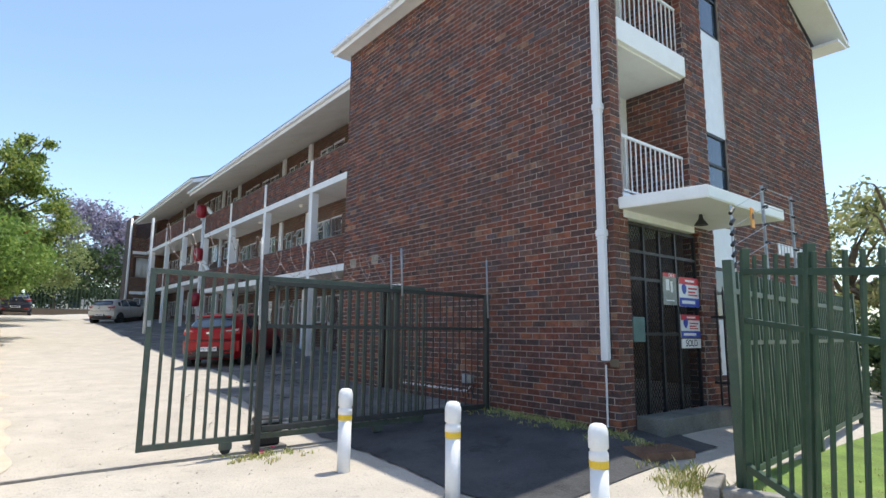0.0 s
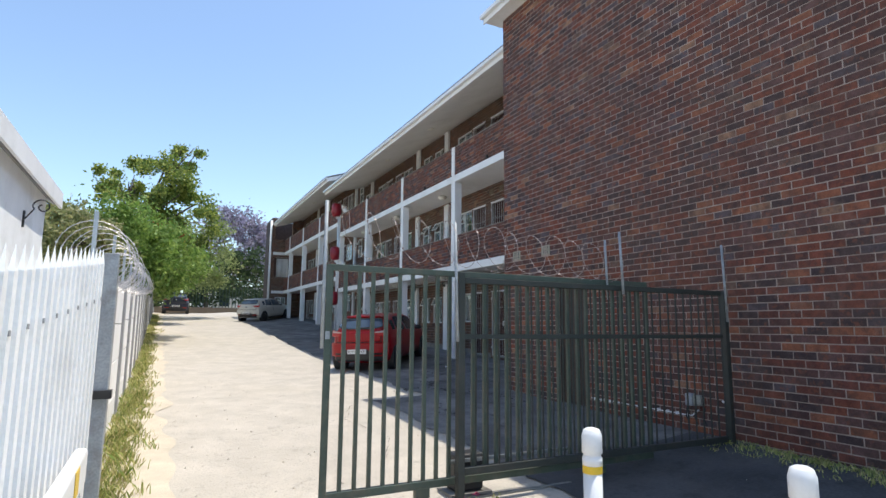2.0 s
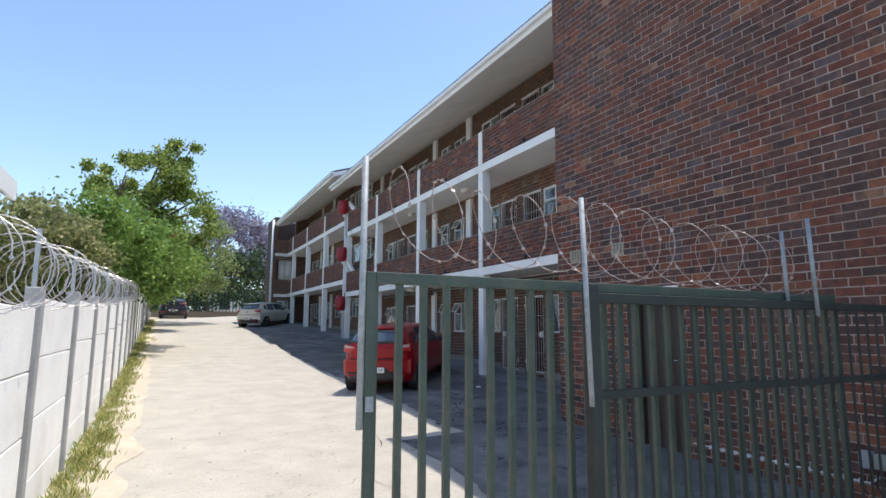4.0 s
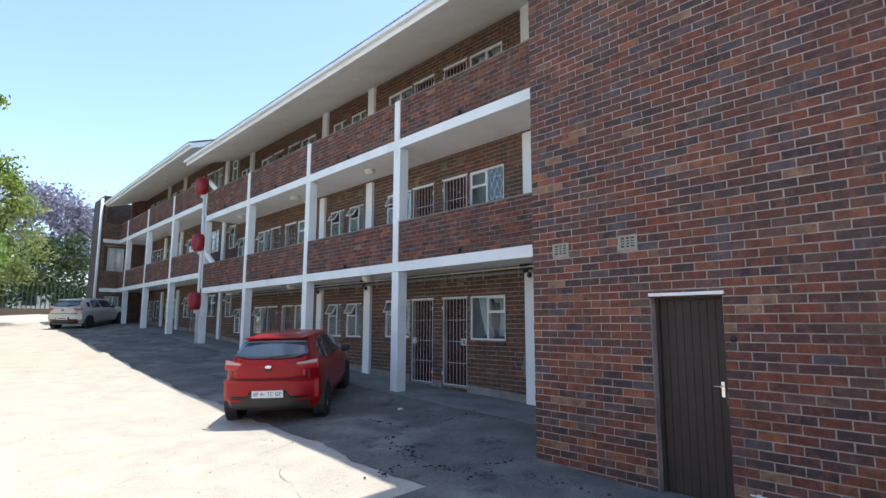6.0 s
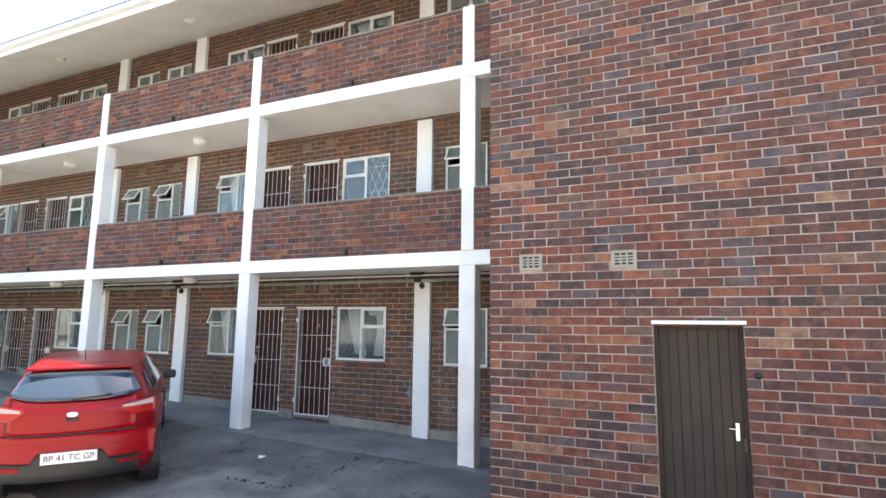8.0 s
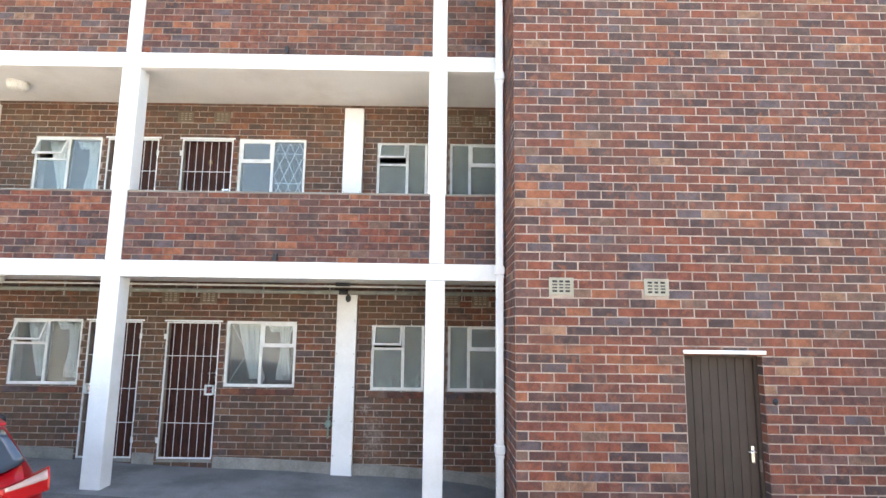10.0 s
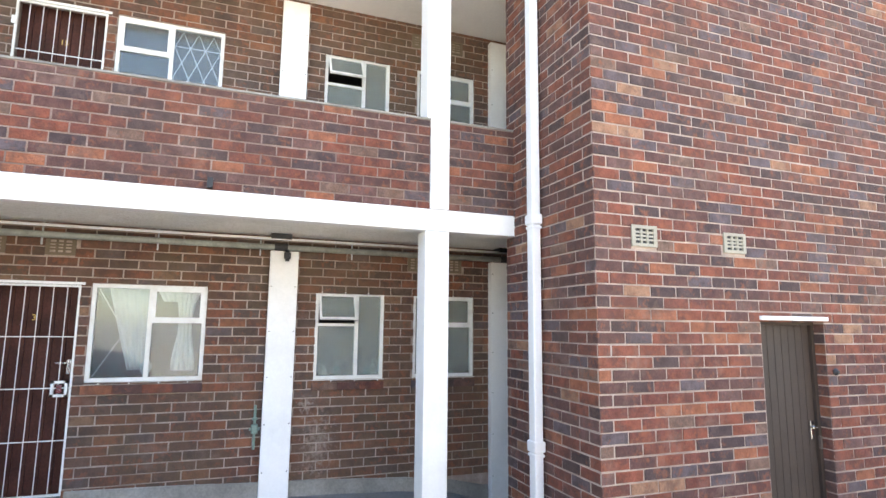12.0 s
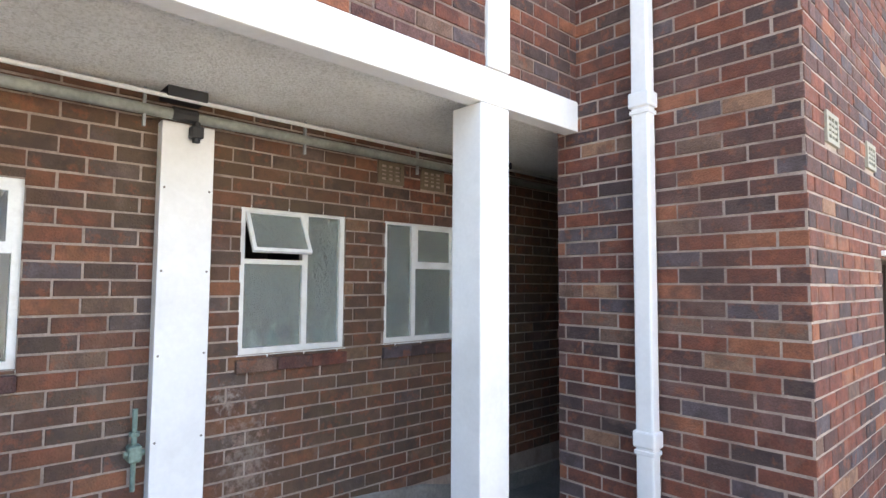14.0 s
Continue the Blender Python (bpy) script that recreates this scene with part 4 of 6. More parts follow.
# pipe run along the gallery ceiling, ground floor
run = thing("ceiling_pipe", pose(0, 0, 0), "grey painted water pipe hung under the gallery slab", "pipe")
M_PIPE = mat("grey_pipe_paint", (0.26, 0.27, 0.24), 0.5, var=0.2, scale=9, fine=50, bump=0.1)
part("pipe", tube(bmesh.new(), (BX - 0.13, 7.2, 2.985), (BX - 0.13, 25.5, 2.985), 0.028, seg=12), M_PIPE, run, smooth=True)
part("thin_pipe", tube(bmesh.new(), (BX - 0.17, 9.0, 3.06), (BX - 0.17, 25.5, 3.06), 0.012, seg=8), M_FRAME, run, "thin white conduit", smooth=True)
for y in np.arange(10.0, 25.5, 0.86):
    part("hanger", boxed(BX - 0.14, BX - 0.12, float(y), float(y) + 0.012, 2.9, 3.09), M_GALV, run)
for y in (10.0, 12.36, 17.38, 19.66, 24.66):
    bm = tube(bmesh.new(), (BX - 0.13, y - 0.02, 2.985), (BX - 0.13, y - 0.02, 2.86), 0.02, seg=10)
    box(bm, BX - 0.16, BX - 0.1, y - 0.05, y + 0.01, 2.88, 2.94, bev=0.006)
    tube(bm, (BX - 0.13, y - 0.02, 2.99), (BX - 0.13, y + 0.1, 2.99), 0.036, seg=10)
    part("valve", bm, M_BLACK, run, "dark stop valve")
    part("slab_plate", boxed(BX - 0.2, BX - 0.05, y - 0.05, y + 0.14, 3.06, 3.108), M_BLACK, run)
tap = thing("water_valve", west(BX - 0.006, 12.55, 1.31), "old green brass stop valve on the brick wall", "valve")
bm = tube(bmesh.new(), (0, -0.04, -0.17), (0, -0.04, 0.22), 0.012, seg=8)
box(bm, -0.03, 0.03, -0.08, -0.005, -0.03, 0.05, bev=0.012)
tube(bm, (-0.045, -0.05, 0.01), (0.045, -0.05, 0.01), 0.015, seg=8)
tube(bm, (0, -0.04, 0.09), (0, -0.04, 0.11), 0.024, seg=8)
M_VERDI = mat("verdigris_brass", (0.2, 0.28, 0.24), 0.6, 0.3, var=0.25, bump=0.2)
part("body", bm, M_VERDI, tap)
# bulkhead ceiling lights
for y, z in ((16.6, 5.53), (20.3, 5.53), (24.0, 5.53), (16.6, 3.05), (20.3, 3.05), (16.6, 7.72), (20.3, 7.72), (27.5, 8.25), (31.2, 8.25)):
    x = 7.45 if z < 7 else 7.0
    lamp = thing("ceiling_light", pose(x, y, z + (0.06 if z < 7 else 0.02)), "round white bulkhead light under the slab", "ceiling light", "gallery lights")
    part("base", lathe(bmesh.new(), [(0.05, -0.11), (0.11, -0.09), (0.125, -0.04), (0.125, 0.0)], 16), M_SOFFIT, lamp, smooth=True)

# red hose reel covers and chutes at the split pier
for z in (2.46, 4.46, 6.43):
    r = thing("hose_reel", pose(GX - 0.16, SPLIT + 0.06, z + 0.35), "dark red moulded fire hose reel cover on the pier", "hose reel", "hose reels")
    part("cover", lathe(bmesh.new(), [(0.1, -0.3), (0.18, -0.26), (0.22, -0.1), (0.22, 0.14), (0.18, 0.27), (0.1, 0.3)], 16), M_REDPLASTIC, r, m=pose(0, 0, 0, 0, 0, 0), smooth=True)
    part("bracket", boxed(0, 0.16, -0.04, 0.04, -0.4, -0.3), M_WHITE, r)
for z in (3.25, 5.73):
    st = thing("stair_rail", pose(0, 0, 0), "white sloping stair string between the two gallery levels", "stair")
    bm = bmesh.new()
    q = [bm.verts.new(p) for p in ((GX + 0.02, SPLIT - 0.1, z + 1.3), (GX + 0.02, SPLIT - 1.0, z + 0.79), (GX + 0.02, SPLIT - 1.0, z + 0.62), (GX + 0.02, SPLIT - 0.1, z + 1.1),
                                   (GX + 0.1, SPLIT - 0.1, z + 1.3), (GX + 0.1, SPLIT - 1.0, z + 0.79), (GX + 0.1, SPLIT - 1.0, z + 0.62), (GX + 0.1, SPLIT - 0.1, z + 1.1))]
    for k in ((0, 1, 2, 3), (4, 7, 6, 5), (0, 4, 5, 1), (1, 5, 6, 2), (2, 6, 7, 3), (3, 7, 4, 0)):
        bm.faces.new([q[i] for i in k])
    part("string", bm, M_WHITE, st)
waste = thing("waste_pipe", pose(0, 0, 0), "white waste pipe down the split pier", "pipe")
part("pipe", tube(bmesh.new(), (GX - 0.06, SPLIT + 0.02, 1.2), (GX - 0.06, SPLIT + 0.02, 6.6), 0.045, seg=10), M_PVC, waste, smooth=True)

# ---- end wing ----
# flank brick with its shade put into a darker base colour
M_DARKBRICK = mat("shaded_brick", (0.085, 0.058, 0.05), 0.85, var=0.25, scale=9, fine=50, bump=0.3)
EX = 6.05
wall_end = wall_with_openings("wall_end", south(EX, END), 0, 2.3, 0.5, 8.5, 0.24, [(0.2, 1.3, 4.65, 5.95), (0.2, 1.3, 7.1, 8.4), (0.35, 1.0, 2.45, 3.4)], label="dark brick end wing across the gallery")
brick_face(wall_end, 0, 2.3, 1.0, 8.5, [(0.2, 1.3, 4.65, 5.95), (0.2, 1.3, 7.1, 8.4), (0.35, 1.0, 2.45, 3.4)], material=M_BRICKS_BROWNED)
part("beam", boxed(0.1, 1.3, -0.03, -0.009, 3.62, 3.8), M_WHITE, wall_end)
part("beam", boxed(0.1, 1.3, -0.03, -0.009, 6.1, 6.28), M_WHITE, wall_end)
steel_window(south(EX + 0.35, END + 0.05, 2.45), 0.65, 0.95, "white steel window in the end wing")
cl = thing("laundry_sheet", pose(EX + 0.4, END + 0.3, 4.65), "pale sheet hanging in the end balcony", "sheet")
v = [(0.05 * i, 0.04 * math.sin(i * 0.9), 1.25 - 1.2 * j) for i in range(16) for j in range(2)]
ob = raw("cloth", v, [(2 * i, 2 * i + 1, 2 * i + 3, 2 * i + 2) for i in range(15)], M_CLOTH, cl, smooth=True)
ob.modifiers.new("thick", "SOLIDIFY").thickness = 0.004
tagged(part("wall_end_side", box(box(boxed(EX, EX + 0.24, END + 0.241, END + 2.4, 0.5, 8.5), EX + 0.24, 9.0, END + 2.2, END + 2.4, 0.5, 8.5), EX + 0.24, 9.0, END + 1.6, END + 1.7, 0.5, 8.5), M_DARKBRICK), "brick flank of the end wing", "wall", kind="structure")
dp = thing("end_downpipe", pose(EX - 0.08, END - 0.05, 1.7), "pale downpipe and flaking strip at the end wing", "pipe")
part("pipe", tube(bmesh.new(), (0, 0, 0), (0, 0, 6.6), 0.07, seg=10), M_PVC, dp, smooth=True)

# ---- entrance front ----
canopy = thing("entrance_canopy", pose(0, 0, 0), "white painted concrete canopy over the entrance", "canopy")
bm = bmesh.new()
q = []
for z in (3.02, 3.17):
    q += [bm.verts.new(p) for p in ((5.8, FY - 0.003, z), (6.02, 2.68, z), (8.1, 2.66, z), (8.1, FY - 0.003, z))]
for k in ((0, 3, 2, 1), (4, 5, 6, 7), (0, 1, 5, 4), (1, 2, 6, 5), (2, 3, 7, 6), (3, 0, 4, 7)):
    bm.faces.new([q[i] for i in k])
bmesh.ops.bevel(bm, geom=list(bm.edges), offset=0.012, segments=2, affect="EDGES")
part("slab", bm, M_WHITE, canopy)
sp = thing("porch_lamp", pose(6.88, 3.2, 3.02), "small dark bell-shaped porch lamp under the canopy", "lamp")
part("shade", lathe(bmesh.new(), [(0.02, 0.0), (0.03, -0.06), (0.08, -0.13), (0.085, -0.14)], 14), M_BLACK, sp, smooth=True)
fl = thing("warning_sign", pose(6.02, 2.24, 2.72, 0, 0, 8), "bright orange warning plate hung on the electric fence wire", "sign")
M_ORANGE = mat("orange_plate", (0.8, 0.3, 0.01), 0.5, var=0.05, bump=0)
part("plate", boxed(-0.06, 0.06, -0.012, 0.0, -0.12, 0.09, bev=0.005), M_ORANGE, fl)
part("mark", boxed(-0.035, 0.035, -0.016, -0.0125, -0.03, 0.03), M_INK, fl)


def balcony(z, top):
    """A recessed balcony: slab, plastered back wall, brick cheek, railing set into the opening."""
    w, deep = 1.76, 1.0
    root = thing("balcony", pose(WX + 0.2, FY, z), "small recessed balcony with white railings", "balcony", "front balconies")
    part("slab", boxed(0.003, w - 0.003, -0.02, deep, -0.32, -0.003, bev=0.008), M_WHITE, root, "white balcony slab")
    rail = part("handrail", boxed(0.02, w - 0.02, 0.085, 0.115, 0.8, 0.835), M_FRAME, root, "white steel handrail")
    part("foot_rail", boxed(0.02, w - 0.02, 0.09, 0.11, 0.07, 0.095), M_FRAME, rail)
    for k in range(15):
        x = 0.03 + k * (w - 0.06) / 14
        part("baluster", boxed(x - 0.007, x + 0.007, 0.093, 0.107, 0.0 if k % 7 == 0 else 0.08, 0.81), M_FRAME, rail)
    part("back_wall", boxed(-0.1, w + 0.1, deep, deep + 0.08, -0.1, top), M_SOFFIT, root, "pale plastered back wall")
    part("upper_soffit", boxed(0.003, w - 0.003, 0.05, deep, top - 0.03, top - 0.003), M_WHITE, root, "white balcony ceiling")
    cheek = wall_with_openings("balcony_cheek", west(WX + 0.2 + w - 0.004, FY + deep), 0, deep - 0.245, z, z + top - 0.03, 0.1, [], label="brick side wall of the balcony recess")
    brick_face(cheek, 0, deep - 0.245, z, z + top - 0.03, [], proud=0.004)
    cheek = wall_with_openings("balcony_cheek", pose(WX + 0.2 + 0.004, FY + 0.245, 0, 0, 0, 90), 0, deep - 0.245, z, z + top - 0.03, 0.1, [], label="brick side wall of the balcony recess")
    brick_face(cheek, 0, deep - 0.245, z, z + top - 0.03, [], proud=0.004)


balcony(3.25, 2.07)
balcony(5.63, 2.1)
# window column
wc = thing("stair_window", pose(WX + 2.55, FY + 0.04, 0), "tall stair window of white panels and tinted panes", "window")
M_PANEL = mat("white_panel", (0.75, 0.77, 0.8), 0.5, var=0.04, bump=0.03, dirt=(0.5, 0.5, 0.5), dirt_amount=0.2)
for z0, z1 in ((0.9, 1.72), (2.5, 3.15), (3.35, 3.62), (4.63, 6.35)):
    part("panel", boxed(0.0, 0.68, -0.02, 0.03, z0, z1 - 0.01), M_PANEL, wc)
for z0, z1 in ((1.72, 2.5), (3.62, 4.63), (6.35, 7.7)):
    bm = boxed(0, 0.04, -0.01, 0.04, z0, z1)
    box(bm, 0.64, 0.68, -0.01, 0.04, z0, z1)
    box(bm, 0.04, 0.64, -0.01, 0.04, z0, z0 + 0.04)
    box(bm, 0.04, 0.64, -0.01, 0.04, z1 - 0.04, z1)
    box(bm, 0.04, 0.64, -0.01, 0.04, (z0 + z1) / 2 - 0.02, (z0 + z1) / 2 + 0.02)
    part("window_frame", bm, M_BLACK, wc)
    part("pane", boxed(0.04, 0.64, 0.012, 0.018, z0 + 0.04, z1 - 0.04), M_CARGLASS, wc)
# entrance screen
en = thing("entrance_screen", pose(WX + 0.302, FY + 0.06, 0.42), "dark steel mesh security screen and door at the entrance", "gate")
bm = bmesh.new()
for x in (0.0, 0.42, 0.8, 1.21, 1.755):
    box(bm, x, x + 0.04, 0, 0.04, 0, 2.5)
for z in (0.0, 1.05, 1.75, 2.1, 2.46):
    box(bm, 0, 1.796, 0.004, 0.036, z, z + 0.04)
part("frame", bm, M_BLACK, en)
bm = bmesh.new()
for k in range(-30, 46):
    for s in (1, -1):
        x0 = 0.06 * k
        p0, p1 = (x0, 0.02, 0.04), (x0 + s * 1.7, 0.02, 2.46)
        lo, hi = sorted(((0.04 - x0) / (s * 1.7), (1.78 - x0) / (s * 1.7)))
        lo, hi = max(lo, 0), min(hi, 1)
        if hi - lo > 0.02:
            g = lambda t: (x0 + s * 1.7 * t, 0.02, 0.04 + 2.42 * t)
            tube(bm, g(lo), g(hi), 0.0035, seg=4, cap=False)
part("mesh", bm, M_BLACK, en, "dark diamond mesh")
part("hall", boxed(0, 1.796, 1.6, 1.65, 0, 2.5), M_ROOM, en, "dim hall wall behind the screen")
# step concrete is coloured darker because it lies in shade
part("step", boxed(0.0, 1.9, -0.42, -0.07, -0.3, 0.1, bev=0.01), mat("grimy_step", (0.15, 0.155, 0.14), 0.9, var=0.25, scale=4, bump=0.4), en, "worn concrete entrance step")
part("meter_box", boxed(0.02, 0.28, -0.07, -0.005, 0.97, 1.28, bev=0.01), mat("dull_teal_paint", (0.1, 0.17, 0.155), 0.6), en, "dull teal meter box")


def sign(x, z, w, h, sold=False, grey=False):
    r = thing("sale_sign", pose(x, FY + 0.056, z), "red, white and blue estate agent board on the screen" if not grey else "grey estate agent board on the screen", "sign", "sale boards")
    part("board", boxed(0, w, -0.012, 0, 0, h), M_SIGNWHITE if not grey else M_PIPE, r)
    if not grey:
        part("top_band", boxed(0, w, -0.015, -0.0125, h * 0.76, h), M_SIGNRED, r, "red band")
        part("low_band", boxed(0, w, -0.015, -0.0125, 0, h * 0.3), M_SIGNBLUE, r, "blue band")
        for x1, z0, z1 in ((0.9, 0.6, 0.66), (0.8, 0.48, 0.54), (0.9, 0.38, 0.43)):
            part("print_line", boxed(w * 0.45, w * x1, -0.015, -0.0125, h * z0, h * z1), M_SIGNRED, r)
        part("print_line", boxed(w * 0.1, w * 0.75, -0.018, -0.0155, h * 0.1, h * 0.21), M_SIGNWHITE, r)
        part("print_line", boxed(w * 0.3, w * 0.75, -0.018, -0.0155, h * 0.85, h * 0.92), M_SIGNWHITE, r)
        part("emblem", lathe(bmesh.new(), [(0.02, 0), (0.06, 0.05), (0.065, 0.1), (0.03, 0.15)], 10, (w * 0.25, 0.0, h * 0.42)), M_SIGNBLUE, r, m=pose(0, -0.012, 0) @ Matrix.Diagonal((1, 0.08, 1, 1)))
    else:
        part("band", boxed(0, w, -0.015, -0.0125, h * 0.88, h), M_SIGNRED, r, "red heading band")
        lettering("wording", "SALE", 0.07, M_SIGNWHITE, r, pose(w * 0.66, -0.016, h * 0.94, 90, 0, 0))
        for x0, x1, z0, z1 in ((0.2, 0.45, 0.45, 0.8), (0.55, 0.7, 0.4, 0.75), (0.2, 0.8, 0.12, 0.16)):
            part("print_block", boxed(w * x0, w * x1, -0.015, -0.0125, h * z0, h * z1), M_SIGNWHITE, r)
    if sold:
        part("strip", boxed(0, w, -0.014, -0.002, -0.14, -0.01), M_SIGNWHITE, r)
        lettering("wording", "SOLD", 0.13, M_INK, r, pose(w * 0.5, -0.016, -0.075, 90, 0, 0))


sign(6.84, 1.88, 0.34, 0.43, grey=True)
sign(7.25, 1.87, 0.55, 0.41)
sign(7.25, 1.44, 0.52, 0.32, sold=True)

reveal = wall_with_openings("door_reveal", north(WX + 0.088, 8.27), 0, 0.088, 0.42, 2.33, 0.02, [], label="brick reveal of the store door")
reveal.location.y = 8.272
brick_face(reveal, 0.0, 0.088, 0.42, 2.33, [], proud=0.004)
# ---- bricks, last of the building ----
WALL_H = EAVE - 0.02
W1 = RY - FY
brick_face(wall_side, 0.002, W1 + 0.003, 0.3, WALL_H, side_holes + air, near=(0, 2.4, 0.3, 2.6))
brick_face(wall_return, 0, 7.03 - WX + 0.003, 0.3, WALL_H, [], near=(0, 1.4, 0.3, 3.6), shift=0.06)
brick_face(wall_front, 0, 7.7, 0.3, WALL_H, front_holes)
brick_face(wall_front, 0, 7.7, WALL_H, EAVE + 2.0, [], under=lambda u: EAVE + 2.0 * min(u, 7.7 - u) / 3.85, proud=0.008)
for u, z0, z1 in ((2.1, 0.42, 2.95), (1.96, 3.25, 5.3), (1.96, 5.64, 7.7)):
    rv = wall_with_openings("front_reveal", west(WX + u - 0.003, FY + 0.24), 0, 0.236, z0, z1, 0.02, [], label="brick reveal in the gable front")
    brick_face(rv, 0, 0.236, z0, z1, [], proud=0.004)
brick_face(back1, 0, SPLIT - 8.0, 0.75, 8.1, back1_holes + [(SPLIT - c - 0.112, SPLIT - c + 0.112, z - 0.002, z + 0.157) for c, z in back_air], near=(SPLIT - 13.9, SPLIT - 9.9, 0.75, 2.6), proud=0.006, material=M_BRICKS_BROWNED, piece=M_BRICK_BROWNED)
brick_face(back2, 0, END - SPLIT, 1.2, 8.6, back2_holes, proud=0.006, material=M_BRICKS_BROWNED)


# ---- gate, fences, razor wire ----
GY = 5.95


def razor_coil(name, p0, p1, radius, loops, label, wire=0.002, seed=1, barbs=True, material=M_TAPE):
    """A slack coil of barbed tape between two points."""
    rn = random.Random(seed)
    p0, p1 = Vector(p0), Vector(p1)
    d = (p1 - p0).normalized()
    side = d.cross(Vector((0, 0, 1))).normalized()
    root = thing(name, pose(0, 0, 0), label, "razor wire", "razor wire")
    cu = bpy.data.curves.new("coil", "CURVE")
    cu.dimensions, cu.bevel_depth, cu.bevel_resolution = "3D", wire, 1
    sp = cu.splines.new("POLY")
    n = loops * 22
    sp.points.add(n)
    pts = []
    for i in range(n + 1):
        t = i / n
        a = 2 * math.pi * loops * t
        wob = 0.9 * noise.noise(Vector((t * loops * 0.8, seed, 0))) + 0.25 * noise.noise(Vector((t * loops * 3, seed, 5)))
        r = radius * (1 + 0.35 * wob)
        along = t + (0.5 / loops) * wob + 0.55 / loops * math.sin(a + seed) * 0.5
        p = p0 + (p1 - p0) * along + side * (r * math.cos(a)) + Vector((0, 0, r * math.sin(a) + 0.03 * wob))
        pts.append(p)
        sp.points[i].co = (*p, 1)
    cu.materials.append(material)
    ob = new("coil", cu)
    ob.parent = root
    if barbs:
        v, f = [], []
        for i in range(0, n, 2):
            c, e = pts[i], (pts[i + 1] - pts[i]).normalized()
            o = e.orthogonal().normalized() * 0.011
            o.rotate(Matrix.Rotation(rn.uniform(0, 6.28), 3, e))
            b = len(v)
            g = e * 0.014
            v += [c - g, c + o * 1.0, c + g, c - o]
            f.append((b, b + 1, b + 2, b + 3))
        bo = raw("barbed_tape", v, f, material, root)
        bo.modifiers.new("thick", "SOLIDIFY").thickness = 0.0015
        tagged(bo, kind="stuff")
    return root


def barred_panel(root, x0, x1, z0, z1, pitch, w=0.028, material=M_GATE, top_over=0.0):
    """Rails and square bars of a gate or fence panel, in the plane y = 0."""
    part("top_rail", boxed(x0, x1, -0.025, 0.025, z1 - 0.05, z1, bev=0.004), material, root)
    part("bottom_rail", boxed(x0, x1, -0.025, 0.025, z0, z0 + 0.06, bev=0.004), material, root)
    n = int(round((x1 - x0) / pitch))
    me = None
    for k in range(n + 1):
        x = x0 + (x1 - x0) * k / n
        if me is None:
            ob = part("bar", boxed(-w / 2, w / 2, -w / 2, w / 2, z0 + 0.05, z1 - 0.04 + top_over, bev=0.003), material, root)
            me = ob.data
        else:
            ob = new("bar", me)
            ob.parent = root
        ob.location.x = x


# sliding gate, half open
GATE0, GATE1 = 1.12, 4.48
gate = thing("sliding_gate", pose(0, GY - 0.03, 0), "dark green barred steel sliding gate standing half open", "gate")
barred_panel(gate, GATE0, GATE1, 0.33, 2.1, 0.116, 0.03)
part("end_post", boxed(GATE0 - 0.045, GATE0 - 0.002, -0.03, -0.018, 0.33, 2.098, bev=0.003), M_GATE, gate)
part("wire_pole", tube(bmesh.new(), (GATE0 - 0.06, -0.02, 1.45), (GATE0 - 0.06, -0.02, 2.6), 0.0145, seg=10), M_POLE, gate, "grey pole that carries the wire", smooth=True)
part("wire_pole", tube(bmesh.new(), (GATE0 + 2.8, -0.045, 1.9), (GATE0 + 2.78, -0.045, 2.5), 0.012, seg=10), M_POLE, gate, "grey pole that carries the wire", smooth=True)
for x in (GATE0 + 0.8, GATE1 - 0.7):
    wh = part("wheel_bracket", boxed(x - 0.06, x + 0.06, -0.03, 0.03, 0.26, 0.335), M_GATE, gate)
    part("wheel", tube(bmesh.new(), (x, -0.02, 0.26), (x, 0.02, 0.26), 0.05, seg=14), M_BLACK, wh)
tag = part("tag", boxed(GATE0 - 0.04, GATE0 - 0.006, -0.036, -0.031, 1.52, 1.58), M_POLE, gate, "small white tag with dark marks")
# fixed panel and posts
fence = thing("steel_fence", pose(0, 5.82, 0), "dark thin-barred steel fence panel beside the gate", "fence")
barred_panel(fence, 2.25, 5.5, 0.42, 2.04, 0.118, 0.014, M_FENCE)
part("mid_rail", boxed(2.25, 5.5, -0.02, 0.02, 1.52, 1.56), M_FENCE, fence)
for x, top in ((2.2, 2.08), (5.53, 2.04)):
    part("post", boxed(x - 0.03, x + 0.03, -0.06, 0.0, 0.1, top, bev=0.004), M_FENCE, fence)
for x, b, t in ((2.15, 1.5, 2.5), (4.0, 1.95, 2.57), (5.52, 1.7, 2.55)):
    part("wire_pole", tube(bmesh.new(), (x, -0.075, b), (x - 0.03, -0.075, t), 0.013, seg=10), M_POLE, fence, "grey pole that carries the wire", smooth=True)
track = thing("gate_track", pose(0, GY - 0.03, 0), "rusty steel ground track of the sliding gate", "track")
part("rail", boxed(-0.4, 3.5, -0.02, 0.02, 0.1, 0.215), M_PLINTH, track)
motor = thing("gate_motor", pose(2.42, GY + 0.16, ground_z(2.42, 6.1)), "black gate motor housing beside the post", "gate motor")
part("housing", boxed(-0.14, 0.14, -0.1, 0.1, 0.02, 0.33, bev=0.03), M_BLACK, motor)
part("base", boxed(-0.2, 0.2, -0.14, 0.14, -0.05, 0.02), M_PLINTH, motor)
part("rack", boxed(-0.2, 1.1, -0.12, -0.1, 0.27, 0.3), M_GALV, motor, "pale steel rack")
razor_coil("razor_wire", (GATE0 + 0.06, GY - 0.06, 2.36), (GATE0 + 2.8, GY - 0.06, 2.27), 0.185, 12, "loose shiny coil of razor wire over the gate", seed=3)

